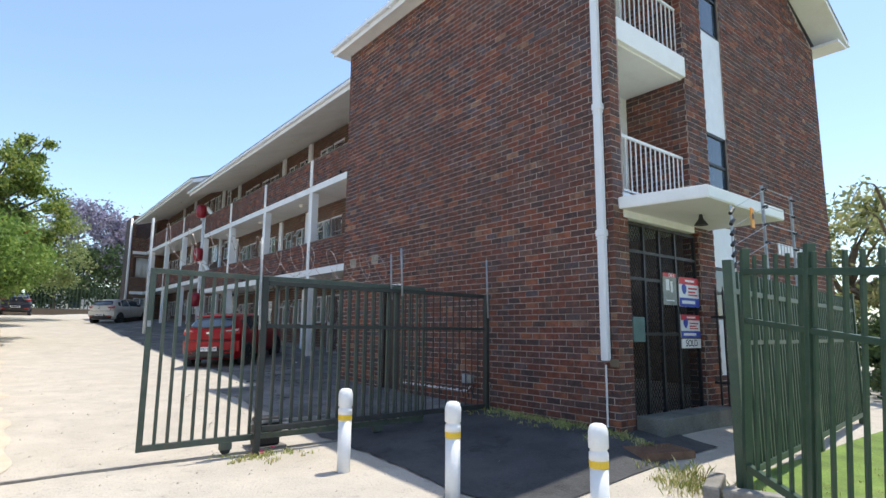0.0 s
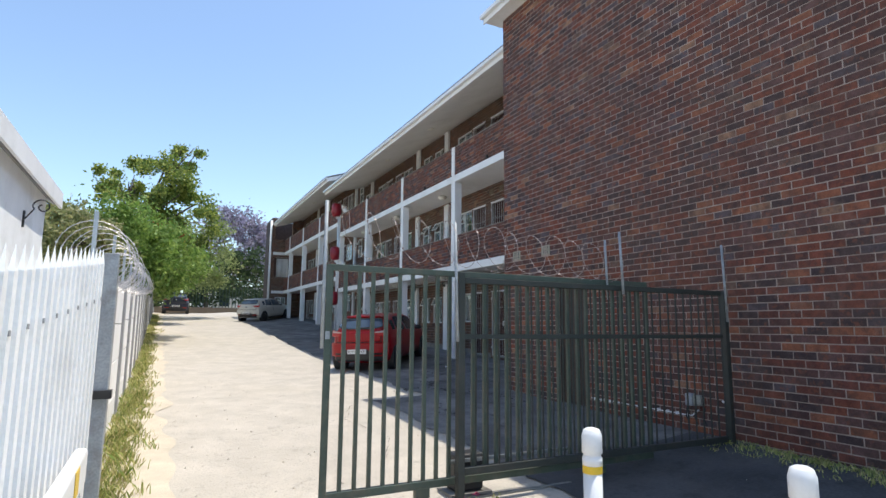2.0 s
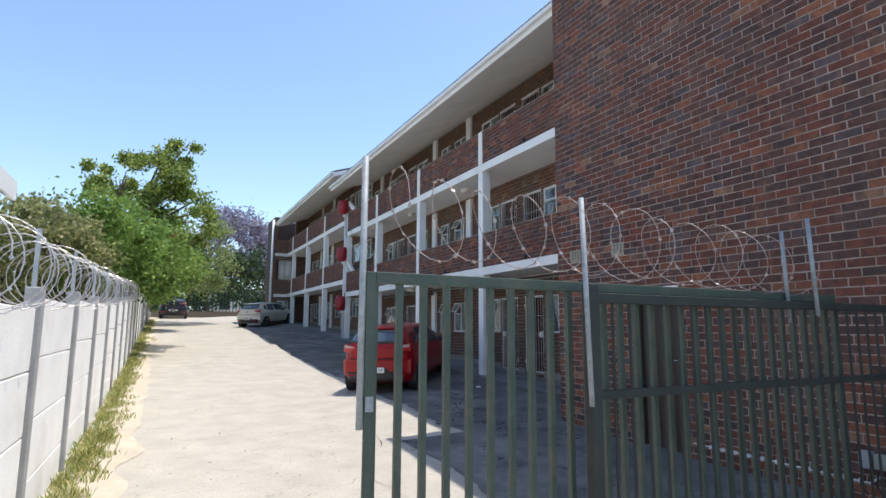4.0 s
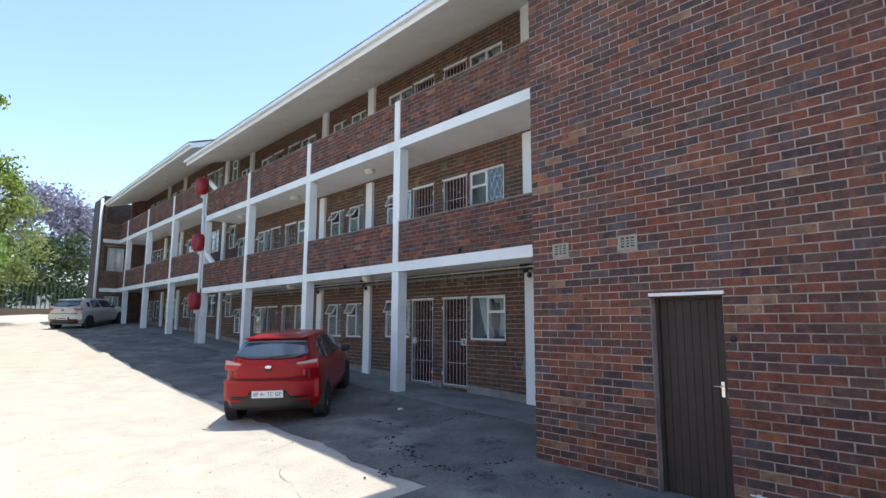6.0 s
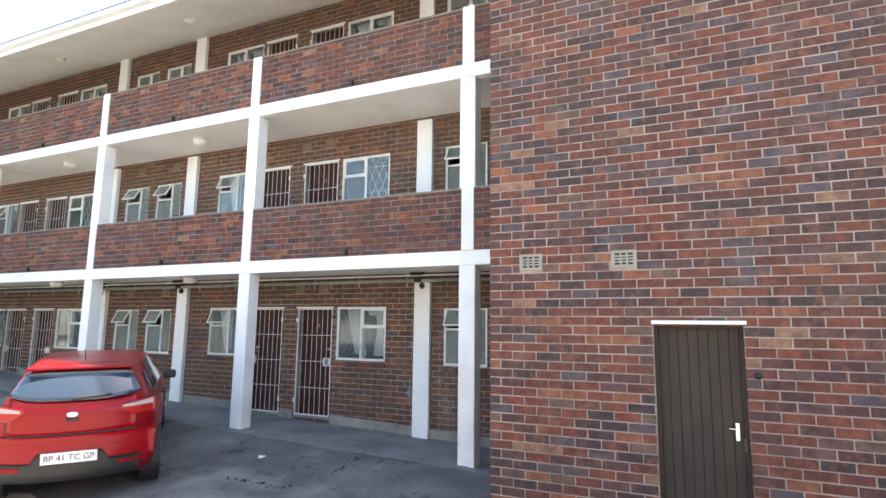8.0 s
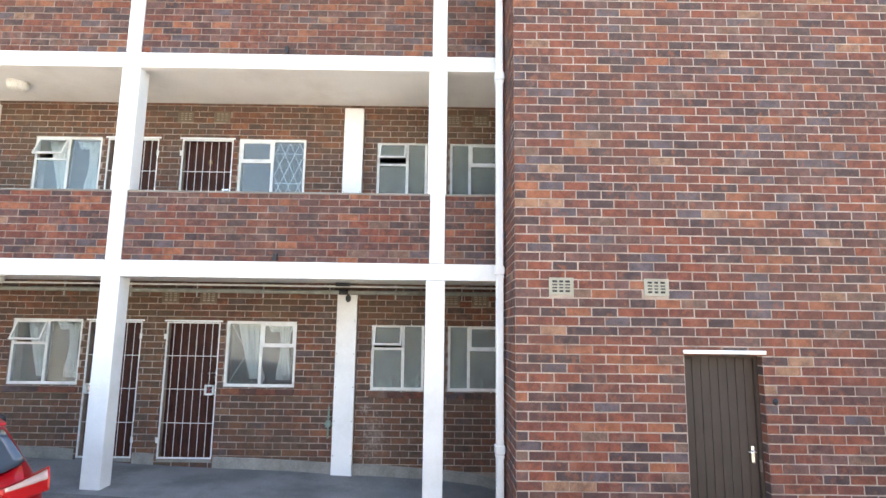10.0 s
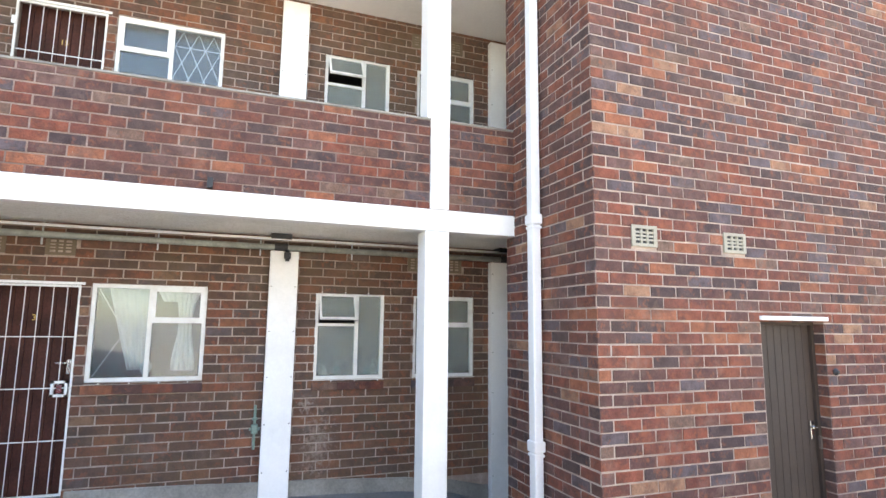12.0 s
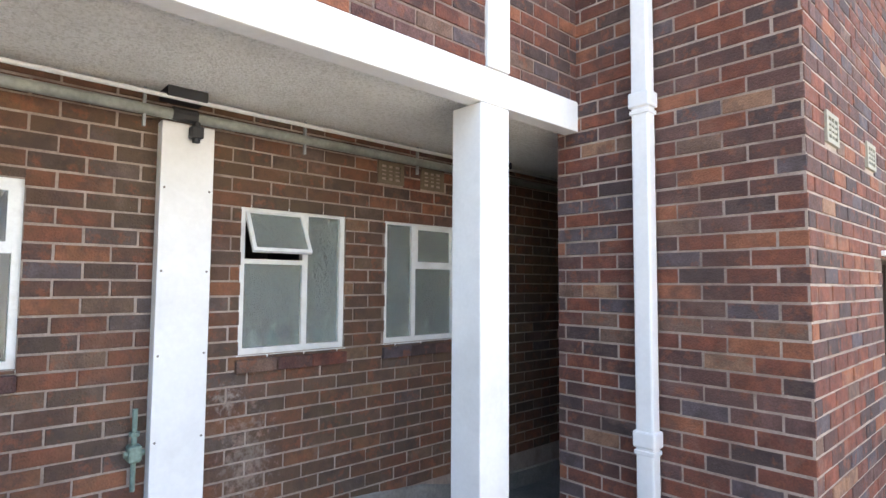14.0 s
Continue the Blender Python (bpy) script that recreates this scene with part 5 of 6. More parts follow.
# meter boxes and cables on the wall by the fence
mb = thing("meter_box", west(WX - 0.008, 6.45, 0.72), "small grey electrical box at the wall foot", "electrical box")
part("box", boxed(0, 0.1, -0.07, 0, 0, 0.14, bev=0.008), M_POLE, mb)
part("box", boxed(0.115, 0.22, -0.07, 0, 0.01, 0.13, bev=0.008), M_PIPE, mb)
cu_pts = [(0.02, -0.05, 0.0), (0.0, -0.06, -0.12), (0.06, -0.08, -0.2)]
for dx in (0.0, 0.12, 0.24):
    bm = bmesh.new()
    for a, b in zip(cu_pts, cu_pts[1:]):
        tube(bm, (a[0] + dx, a[1], a[2]), (b[0] + dx, b[1], b[2]), 0.008, seg=6)
    part("cable", bm, M_BLACK, mb)
cd = thing("wall_conduit", pose(WX - 0.03, 0, 0), "thin white conduit along the foot of the brick wall", "conduit")
bm = tube(bmesh.new(), (0, 6.4, 0.6), (0, 8.13, 0.608), 0.009, seg=6)
tube(bm, (0, 6.3, 0.68), (0, 6.4, 0.6), 0.009, seg=6)
for q in range(12):
    box(bm, -0.012, 0.03, 6.46 + q * 0.145, 6.48 + q * 0.145, 0.588, 0.622)
part("conduit", bm, M_PVC, cd)
hp = thing("hoop_pipe", west(WX - 0.03, 5.86, 0.38), "thin pale bent standpipe at the wall", "pipe")
bm = tube(bmesh.new(), (0, -0.03, 0), (0, -0.03, 0.4), 0.012, seg=6)
tube(bm, (0, -0.03, 0.4), (-0.1, -0.03, 0.44), 0.012, seg=6)
part("pipe", bm, M_PVC, hp)


# ---- bollards ----
def bollard(x, y):
    root = thing("bollard", pose(x, y, ground_z(x, y)), "white round bollard with a yellow band", "bollard", "bollards")
    r, h = 0.064, 0.78
    part("post", lathe(bmesh.new(), [(r, -0.1), (r, h * 0.62)], 20), M_PVC, root, smooth=True)
    part("band", lathe(bmesh.new(), [(r + 0.003, h * 0.62), (r + 0.003, h * 0.685)], 20), M_YELLOW, root, "yellow reflective band")
    part("cap", lathe(bmesh.new(), [(r + 0.004, h * 0.685), (r + 0.004, h * 0.75), (r - 0.004, h * 0.76), (r - 0.004, h * 0.78), (r + 0.006, h * 0.79), (r + 0.006, h * 0.93), (r - 0.008, h * 0.985), (r - 0.03, h)], 20), M_PVC, root, "domed white cap", smooth=True)


for x, y in ((2.67, 4.75), (3.03, 3.54), (3.3, 2.27)):
    bollard(x, y)

# ---- white boundary wall ----
XW = -0.52
M_PRECAST = mat("whitewashed_concrete", (0.92, 0.92, 0.91), 0.85, var=0.05, scale=2, fine=40, bump=0.25, dirt=(0.6, 0.58, 0.53), dirt_amount=0.35)
M_POST = mat("grey_concrete_post", (0.36, 0.36, 0.36), 0.9, var=0.12, scale=5, fine=60, bump=0.3)
bw = thing("wall_boundary", pose(0, 0, 0), "whitewashed precast panel wall with grey posts", "wall", kind="structure")
y, PANEL = 6.75, 1.95
while y < 50:
    z = ground_z(XW, y + PANEL / 2)
    for k in range(4):
        part("panel", boxed(XW - 0.05, XW, y + 0.06, y + PANEL - 0.06, z - 0.12 + k * 0.46, z - 0.12 + (k + 1) * 0.46 - 0.012, bev=0.006), M_PRECAST, bw)
    part("post", boxed(XW - 0.08, XW + 0.035, y - 0.06, y + 0.055, z - 0.2, z + 1.78, bev=0.01), M_POST, bw, "grey concrete post")
    part("wire_bracket", boxed(XW - 0.05, XW - 0.02, y - 0.02, y + 0.02, z + 1.7, z + 2.22), M_GALV, bw)
    y += PANEL
zA, zB = ground_z(XW, 8), ground_z(XW, 48)
segs = [(6.6, 14), (14, 22), (22, 32), (32, 48)]
for i, (a, b) in enumerate(segs):
    razor_coil("razor_wire", (XW - 0.03, a, ground_z(XW, a) + 1.94), (XW - 0.03, b, ground_z(XW, b) + 1.94), 0.25, int((b - a) / (0.33 if i < 2 else 0.45)), "coil of razor wire along the white wall", seed=20 + i, wire=0.004, barbs=i < 2, material=M_WIRE)

# white palisade fence on the street side of it
pal = thing("fence_palisade", pose(XW - 0.1, 0, 0), "tall white pointed palisade fence", "fence")


def pale_x(y):
    return 0.15 - 0.08 * (6.2 - y)


def pale_top(y):
    return 1.93 + 0.115 * (y - 4.3)


yy = -2.0
me = None
while yy < 6.45:
    z = ground_z(XW, yy)
    if me is None:
        bm = boxed(-0.012, 0.012, -0.035, 0.035, 0.02, 1.9)
        q = [bm.verts.new(p) for p in ((-0.012, -0.035, 1.9), (0.012, -0.035, 1.9), (0.012, 0.035, 1.9), (-0.012, 0.035, 1.9), (0, 0, 2.02))]
        for t in ((0, 1, 4), (1, 2, 4), (2, 3, 4), (3, 0, 4)):
            bm.faces.new([q[i] for i in t])
        ob = part("pale", bm, M_PRECAST, pal)
        me = ob.data
    else:
        ob = new("pale", me)
        ob.parent = pal
    ob.location = (pale_x(yy), yy, pale_top(yy) - 2.02)
    yy += 0.118
for down in (0.37, 1.5):
    part("rail", tube(bmesh.new(), (pale_x(-2.0) - 0.035, -2.0, pale_top(-2.0) - down), (pale_x(6.42) - 0.035, 6.42, pale_top(6.42) - down), 0.022, seg=8), M_PRECAST, pal)
for q in range(36):
    y = -1.9 + q * 0.236
    part("bolt", boxed(pale_x(y) + 0.012, pale_x(y) + 0.02, y - 0.012, y + 0.012, pale_top(y) - 0.382, pale_top(y) - 0.358), M_POST, pal)
ep = thing("gate_stop_post", pose(XW + 0.11, 6.55, 0.1), "grey steel gate post against the white wall", "post")
part("post", boxed(-0.05, 0.05, -0.05, 0.05, 0, 2.05, bev=0.006), M_POLE, ep)
part("catch", boxed(-0.06, 0.08, -0.09, 0.0, 0.98, 1.04), M_BLACK, ep, "black gate catch")
# short white barrier with a yellow mark at the pavement edge
bar = thing("white_barrier", pose(-0.4, 4.5, ground_z(-0.4, 4.5)), "white painted low rail with a yellow mark", "barrier")
part("beam", boxed(-0.05, 0.02, -0.8, 1.2, 0.53, 0.74, bev=0.02), M_PVC, bar)
part("leg", boxed(-0.04, 0.01, -0.6, -0.5, -0.03, 0.53), M_PVC, bar)
part("leg", boxed(-0.04, 0.01, 1.08, 1.18, -0.03, 0.53), M_PVC, bar)
part("mark", boxed(0.021, 0.025, 0.62, 0.78, 0.58, 0.72), M_YELLOW, bar)

# ---- green fence round the lawn ----
gf_ = thing("lawn_fence", pose(4.92, 1.99, 0.1, 0, 6, -129.7), "dark green pointed steel fence round the lawn", "fence")
z0 = 0.18
barred_panel(gf_, 0.0, 3.6, z0 + 0.1, 1.95, 0.15, 0.026, M_GREEN, 0.15)
part("mid_rail", boxed(0, 3.6, -0.02, 0.02, 1.5, 1.54), M_GREEN, gf_)
for x in (0.0, 0.85, 3.6):
    part("post", boxed(x - 0.025, x + 0.025, -0.03, 0.03, 0.0, 2.12, bev=0.004), M_GREEN, gf_)
g2 = thing("lawn_fence", pose(4.98, 2.05, 0, 0, 0, 6), "dark green pointed steel fence round the lawn", "fence")
barred_panel(g2, 0.0, 5.4, z0 + 0.1, 1.9, 0.1, 0.034, M_GREEN, 0.2)
part("mid_rail", boxed(0, 5.4, -0.02, 0.02, 1.4, 1.44), M_GREEN, g2)
for x in (0.0, 2.7, 5.4):
    part("post", boxed(x - 0.04, x + 0.04, -0.04, 0.04, 0.0, 2.15, bev=0.004), M_GREEN, g2)
ef = thing("electric_fence", pose(5.3, 2.3, 0), "grey electric fence brackets with strained wires", "electric fence")
for x in (1.18, 2.0):
    br = part("bracket", boxed(x - 0.016, x + 0.016, -0.012, 0.012, 1.9, 3.15), M_POLE, ef)
    for k in range(4):
        part("insulator", tube(bmesh.new(), (x, -0.05, 2.5 + 0.2 * k), (x, 0.0, 2.5 + 0.2 * k), 0.02, seg=8), M_BLACK, br)
for k in range(4):
    part("wire", tube(bmesh.new(), (0.33, -0.045, 2.2 + 0.185 * k), (1.18, -0.045, 2.5 + 0.2 * k), 0.003, seg=5), M_GALV, ef)
    part("wire", tube(bmesh.new(), (1.18, -0.045, 2.5 + 0.2 * k), (2.0, -0.045, 2.5 + 0.2 * k), 0.004, seg=5), M_GALV, ef)
ip = part("insulator_pole", tube(bmesh.new(), (0.38, 0, 1.95), (0.38, 0, 2.8), 0.014, seg=8), M_GALV, ef)
for k in range(6):
    part("insulator", tube(bmesh.new(), (0.34, -0.01, 2.16 + 0.11 * k), (0.41, -0.01, 2.22 + 0.11 * k), 0.02, seg=8), M_BLACK, ip)
num = thing("wall_lettering", pose(10.6, FY - 0.012, 2.9), "pale raised name letters on the brick, too small to read", "lettering")
for k in range(9):
    if k != 5:
        part("bar", boxed(k * 0.14, k * 0.14 + 0.09, -0.02, 0, 0, 0.2), M_SIGNWHITE, num)
# black pickets between the entrance and the lawn fence
bf = thing("picket_fence", pose(8.0, 2.7, 0), "black spiked steel picket fence beside the entrance", "fence")
for k in range(10):
    bm = boxed(-0.012, 0.012, k * 0.1 - 0.012, k * 0.1 + 0.012, 0.45, 2.1)
    tube(bm, (0, k * 0.1, 2.1), (0, k * 0.1, 2.2), 0.014, 0.001, seg=4)
    part("picket", bm, M_BLACK, bf)
for z in (0.8, 1.72):
    part("rail", boxed(-0.02, -0.0125, -0.1, 0.98, z, z + 0.035), M_BLACK, bf)
# kerb and drain cover by the fence foot
kb = thing("kerb_stone", pose(4.75, 2.0, ground_z(4.75, 2.0), 0, 0, 20), "broken pale concrete kerb by the fence", "kerb")
part("stone", boxed(-0.07, 0.07, -0.75, 0.1, -0.1, 0.16, bev=0.02), M_PLINTH, kb)
part("stone", boxed(-0.07, 0.5, 0.12, 0.25, -0.1, 0.17, bev=0.02), M_PLINTH, kb)
dc = thing("drain_cover", pose(5.45, 3.1, ground_z(5.45, 3.1) + 0.03, 0, 0, -20), "rusty ribbed metal drain cover in the paving", "drain cover")
M_RUST = mat("rusty_iron", (0.22, 0.13, 0.09), 0.85, 0.2, var=0.2, bump=0.3)
bm = boxed(-0.3, 0.3, -0.2, 0.2, -0.06, 0.012)
part("plate", bm, M_RUST, dc)
for k in range(15):
    part("rib", boxed(-0.29 + k * 0.04, -0.275 + k * 0.04, -0.19, 0.19, 0.012, 0.02), M_RUST, dc)


# ---- cars ----
def cr_table(xs, vals):
    xs, vals = np.array(xs, float), np.array(vals, float)

    def at(t):
        t = min(max(t, xs[0]), xs[-1])
        i = min(int(np.searchsorted(xs, t, "right")) - 1, len(xs) - 2)
        m = np.gradient(vals, xs)
        h = xs[i + 1] - xs[i]
        s = (t - xs[i]) / h
        return float((2 * s**3 - 3 * s**2 + 1) * vals[i] + (s**3 - 2 * s**2 + s) * h * m[i] + (-2 * s**3 + 3 * s**2) * vals[i + 1] + (s**3 - s**2) * h * m[i + 1])
    return at


def hatchback(m, paint, label, plate="", length=4.05, tall=1.455):
    """A five-door hatchback; x runs forward from the rear bumper, y to the left."""
    root = thing("car", m, label, "car")
    s = length / 4.05
    X = [0, 0.05, 0.12, 0.3, 0.55, 0.9, 1.5, 2.1, 2.45, 2.8, 3.05, 3.3, 3.7, 3.95, 4.05]
    top = cr_table(X, [1.0, 1.06, 1.12, 1.27, 1.42, 1.445, 1.455, 1.42, 1.34, 1.18, 1.05, 0.97, 0.88, 0.76, 0.6])
    wid = cr_table(X, [0.66, 0.765, 0.81, 0.84, 0.855, 0.86, 0.86, 0.86, 0.86, 0.86, 0.855, 0.85, 0.82, 0.74, 0.6])
    belt = cr_table(X, [0.86, 0.91, 0.94, 0.95, 0.95, 0.94, 0.92, 0.9, 0.89, 0.89, 0.89, 0.87, 0.8, 0.7, 0.56])
    roofw = cr_table(X, [0.58, 0.655, 0.67, 0.62, 0.56, 0.575, 0.6, 0.61, 0.63, 0.68, 0.74, 0.76, 0.72, 0.62, 0.5])
    low = cr_table(X, [0.34, 0.26, 0.23, 0.2, 0.19, 0.19, 0.19, 0.19, 0.19, 0.19, 0.19, 0.2, 0.21, 0.24, 0.3])
    k = tall / 1.455

    def ring(x):
        w, b, t, r, lo = wid(x), belt(x), top(x), roofw(x), low(x)
        p = [(0, lo), (w * 0.8, lo), (w * 0.95, lo + 0.07), (w, lo + 0.25), (w * 0.985, b - 0.16), (w * 0.965, b - 0.03), (w * 0.93, b),
             (w * 0.93 + (r - w * 0.93) * 0.5, b + (t - 0.05 - b) * 0.5), (r, t - 0.055), (r * 0.86, t - 0.018), (r * 0.45, t - 0.003), (0, t)]
        return [(y, z * k) for y, z in p]

    def surface(x, v):
        q = ring(x)
        i = min(int(v), len(q) - 2)
        f = v - i
        y = q[i][0] + (q[i + 1][0] - q[i][0]) * f
        return Vector((x * s + bow(x, y), y, q[i][1] + (q[i + 1][1] - q[i][1]) * f))

    def bow(x, y):
        """The tail is rounded in plan."""
        return 0.2 * (abs(y) / 0.8) ** 2.6 * max(0.0, 1 - x)

    def tail(y, z):
        return float(np.interp(z / k, (0.2, 0.34, 0.55, 0.72, 0.78, 1.02, 1.08, 1.24, 1.38, 1.42), (0.06, -0.02, -0.04, -0.03, -0.012, -0.004, 0.04, 0.235, 0.43, 0.5))) + 0.2 * (abs(y) / 0.8) ** 2.6

    def band(name, y0, y1, zlo, zhi, material, off, lab="", parent=None, top=1.0, ny=18, nz=6, thick=0.03):
        """A shell that follows the tail between two heights; top narrows it upwards."""
        v, f = [], []
        for inner in (0, 1):
            for i in range(ny + 1):
                for j in range(nz + 1):
                    u, t = y0 + (y1 - y0) * i / ny, j / nz
                    z = (zlo(u) + (zhi(u) - zlo(u)) * t) * k
                    y = u * (1 + (top - 1) * t)
                    v.append((tail(y, z) - off + (thick if inner else 0), y, z))
        m, q = nz + 1, (ny + 1) * (nz + 1)
        for i in range(ny):
            for j in range(nz):
                a = i * m + j
                f += [(a, a + 1, a + m + 1, a + m), (q + a, q + a + m, q + a + m + 1, q + a + 1)]
            for a in (i * m, i * m + nz):
                f.append((a, a + m, q + a + m, q + a))
        for j in range(nz):
            for a in (j, ny * m + j):
                f.append((a, a + 1, q + a + 1, q + a))
        return raw(name, v, f, material, parent or root, lab, smooth=True)

    xs = sorted({*X, *np.linspace(0.08, 3.98, 40).tolist()})
    bm = bmesh.new()
    rows = []
    for x in xs:
        q = ring(x)
        loop = [(y, z) for y, z in q] + [(-y, z) for y, z in q[-2:0:-1]]
        rows.append([bm.verts.new((x * s + bow(x, y), y, z)) for y, z in loop])
    n = len(rows[0])
    for a, b in zip(rows, rows[1:]):
        for i in range(n):
            bm.faces.new((a[i], a[(i + 1) % n], b[(i + 1) % n], b[i]))
    bm.faces.new(rows[0])
    bm.faces.new(rows[-1][::-1])
    body = part("body", bm, paint, root, smooth=True)

    def skin(name, x0, x1, v0, v1, material, side=0, off=0.005, nx=10, nv=6, slant=0.0, parent=root, lab="", cut=0.0):
        """A pane or trim that lies on the body: side 1 left, -1 right, 0 across the top from v0 to its mirror."""
        v, f = [], []
        cols = []
        for i in range(nx + 1):
            col = []
            for j in range(nv + 1):
                t = j / nv
                vv = v0 + (v1 - v0) * t
                x = x0 + (x1 - x0) * i / nx + slant * t * (1 - 2 * i / nx) + cut * t
                p = surface(x, vv)
                e = 0.01
                du, dv = surface(x + e, vv) - surface(x - e, vv), surface(x, vv + 0.02) - surface(x, vv - 0.02)
                nn = du.cross(dv).normalized()
                if nn.y < 0 and vv < 9 or nn.z < 0:
                    nn = -nn
                col.append(p + nn * off)
            cols.append(col)
        if side == 0:
            for i, col in enumerate(cols):
                cols[i] = col + [Vector((p.x, -p.y, p.z)) for p in col[::-1][1:]]
        elif side < 0:
            cols = [[Vector((p.x, -p.y, p.z)) for p in col] for col in cols]
        w = len(cols[0])
        for col in cols:
            v += col
        for i in range(len(cols) - 1):
            for j in range(w - 1):
                f.append((i * w + j, i * w + j + 1, (i + 1) * w + j + 1, (i + 1) * w + j))
        return raw(name, v, f, material, parent, lab, smooth=True)

    band("rear_window", -0.64, 0.64, lambda y: 1.1 + 0.05 * (abs(y) / 0.64) ** 4, lambda y: 1.37 - 0.02 * (abs(y) / 0.64) ** 4, M_CARGLASS, 0.012, "tinted rear window", top=0.84)
    skin("windscreen", 2.5, 3.0, 7.2, 11, M_CARGLASS, 0, 0.006)
    for sd in (1, -1):
        skin("side_window", 0.95, 1.66, 6.25, 7.85, M_CARGLASS, sd, 0.006, slant=0.1)
        skin("side_window", 1.74, 2.62, 6.25, 7.85, M_CARGLASS, sd, 0.006, slant=0.0, cut=-0.14)
        skin("quarter_window", 0.6, 0.86, 6.4, 7.5, M_CARGLASS, sd, 0.006, cut=0.07)
        lo, hi = sorted((sd * 0.45, sd * 0.8))
        lamp = band("tail_lamp", lo, hi, lambda y: 1.0 - 0.085 * min(1, (abs(y) - 0.45) / 0.12), lambda y: 1.03 + 0.05 * (abs(y) - 0.45) / 0.35, M_LAMPRED, 0.028, "red tail lamp with a clear strip", ny=12)
        lo, hi = sorted((sd * 0.48, sd * 0.78))
        band("lamp_strip", lo, hi, lambda y: 1.006, lambda y: 1.027 + 0.045 * (abs(y) - 0.45) / 0.35, M_LAMPCLEAR, 0.034, "clear lamp strip", lamp, ny=10, nz=2)
        skin("head_lamp", 3.55, 3.92, 4.6, 5.8, M_LAMPCLEAR, sd, 0.008, 6, 3)
        skin("door_seam", 1.69, 1.705, 2.2, 6.2, M_BLACK, sd, 0.003, 1, 6)
        skin("door_seam", 0.86, 0.872, 3.2, 6.2, M_BLACK, sd, 0.003, 1, 6)
        skin("sill_trim", 0.95, 3.0, 1.3, 2.2, M_BLACK, sd, 0.006, 8, 2)
        for hx in (0.98, 1.8):
            part("door_handle", boxed(hx, hx + 0.17, sd * 0.845 - 0.012, sd * 0.845 + 0.014, 0.81 * k, 0.84 * k, bev=0.008), paint, root)
        mr = boxed(2.42, 2.55, sd * 0.93 - 0.09, sd * 0.93 + 0.09, 0.92 * k, 1.04 * k, bev=0.03)
        part("mirror", mr, M_BLACK, root, "dark door mirror", smooth=False)
        for wx in (0.68, 3.22):
            y = sd * 0.865
            # arch
            arch = bmesh.new()
            tube(arch, (wx * s, y - sd * 0.2, 0.3), (wx * s, y + sd * 0.002, 0.3), 0.35, seg=28)
            part("wheel_arch", arch, M_BLACK, root)
            wheel = part("wheel", lathe(bmesh.new(), [(0.19, -0.1), (0.285, -0.1), (0.3, -0.08), (0.3, 0.08), (0.285, 0.1), (0.2, 0.1)], 28), M_TYRE, root, "black tyre", m=pose(wx * s, y - sd * 0.09, 0.3, 90, 0, 0), smooth=False)
            rm = lathe(bmesh.new(), [(0.2, -0.09), (0.2, 0.09), (0.19, 0.085), (0.17, 0.05), (0.06, 0.065)], 20)
            for q in range(5):
                a = q * 2 * math.pi / 5
                tube(rm, (0.05 * math.cos(a), 0.05 * math.sin(a), -sd * 0.08), (0.19 * math.cos(a), 0.19 * math.sin(a), -sd * 0.088), 0.022, seg=6)
            part("rim", rm, M_CHROME, wheel, "silver alloy rim")
    # rear furniture
    band("bumper_top", -0.81, 0.81, lambda y: 0.4, lambda y: 0.752, paint, 0.026)
    band("bumper", -0.66, 0.66, lambda y: 0.27, lambda y: 0.585 - 0.1 * min(1, max(0, (abs(y) - 0.3) / 0.06)), M_BLACK, 0.036, "black lower bumper", ny=40)
    band("tailgate", -0.61, 0.61, lambda y: 0.772, lambda y: 1.085 + 0.05 * (abs(y) / 0.61) ** 4, paint, 0.016)
    for sd in (1, -1):
        lo, hi = sorted((sd * 0.46, sd * 0.72))
        band("reflector", lo, hi, lambda y: 0.4, lambda y: 0.44, M_LAMPRED, 0.044, "red reflector", ny=6, nz=1)
        lo, hi = sorted((sd * 0.613, sd * 0.622))
        band("tailgate_seam", lo, hi, lambda y: 0.765, lambda y: 0.92, M_BLACK, 0.012, ny=1)
    pl = part("number_plate", boxed(-0.095, -0.07, -0.26, 0.26, 0.475 * k, 0.59 * k, bev=0.003), M_SIGNWHITE, root, "white number plate")
    if plate:
        lettering("plate_text", plate, 0.086, M_INK, pl, pose(-0.097, 0, 0.532 * k, 90, 0, -90))
    else:
        part("plate_text", boxed(-0.098, -0.0955, -0.2, 0.2, 0.51 * k, 0.555 * k), M_INK, pl)
    band("tailgate_seam", -0.61, 0.61, lambda y: 0.752, lambda y: 0.772, M_BLACK, 0.006)
    part("badge", lathe(bmesh.new(), [(0.055, 0), (0.055, 0.012), (0.045, 0.016)], 18), M_CHROME, root, "plain oval badge", m=pose(-0.022, 0, 0.97 * k, 0, -90, 0) @ Matrix.Diagonal((0.55, 1, 1, 1)))
    part("latch", boxed(-0.042, -0.012, -0.06, 0.06, 0.9 * k, 0.93 * k, bev=0.005), M_BLACK, root)
    wp = tube(bmesh.new(), (0.03, 0.04, 1.11 * k), (0.04, -0.02, 1.13 * k), 0.02, seg=8)
    tube(wp, (0.035, 0.02, 1.13 * k), (0.09, -0.36, 1.15 * k), 0.013, seg=6)
    part("wiper", wp, M_BLACK, root)
    sp = boxed(0.36, 0.66, -0.53, 0.53, 1.40 * k, 1.428 * k, bev=0.012)
    part("spoiler", sp, paint, root)
    part("aerial", tube(bmesh.new(), (0.75, 0, 1.43 * k), (0.6, 0, 1.6 * k), 0.006, seg=6), M_BLACK, root)
    return root


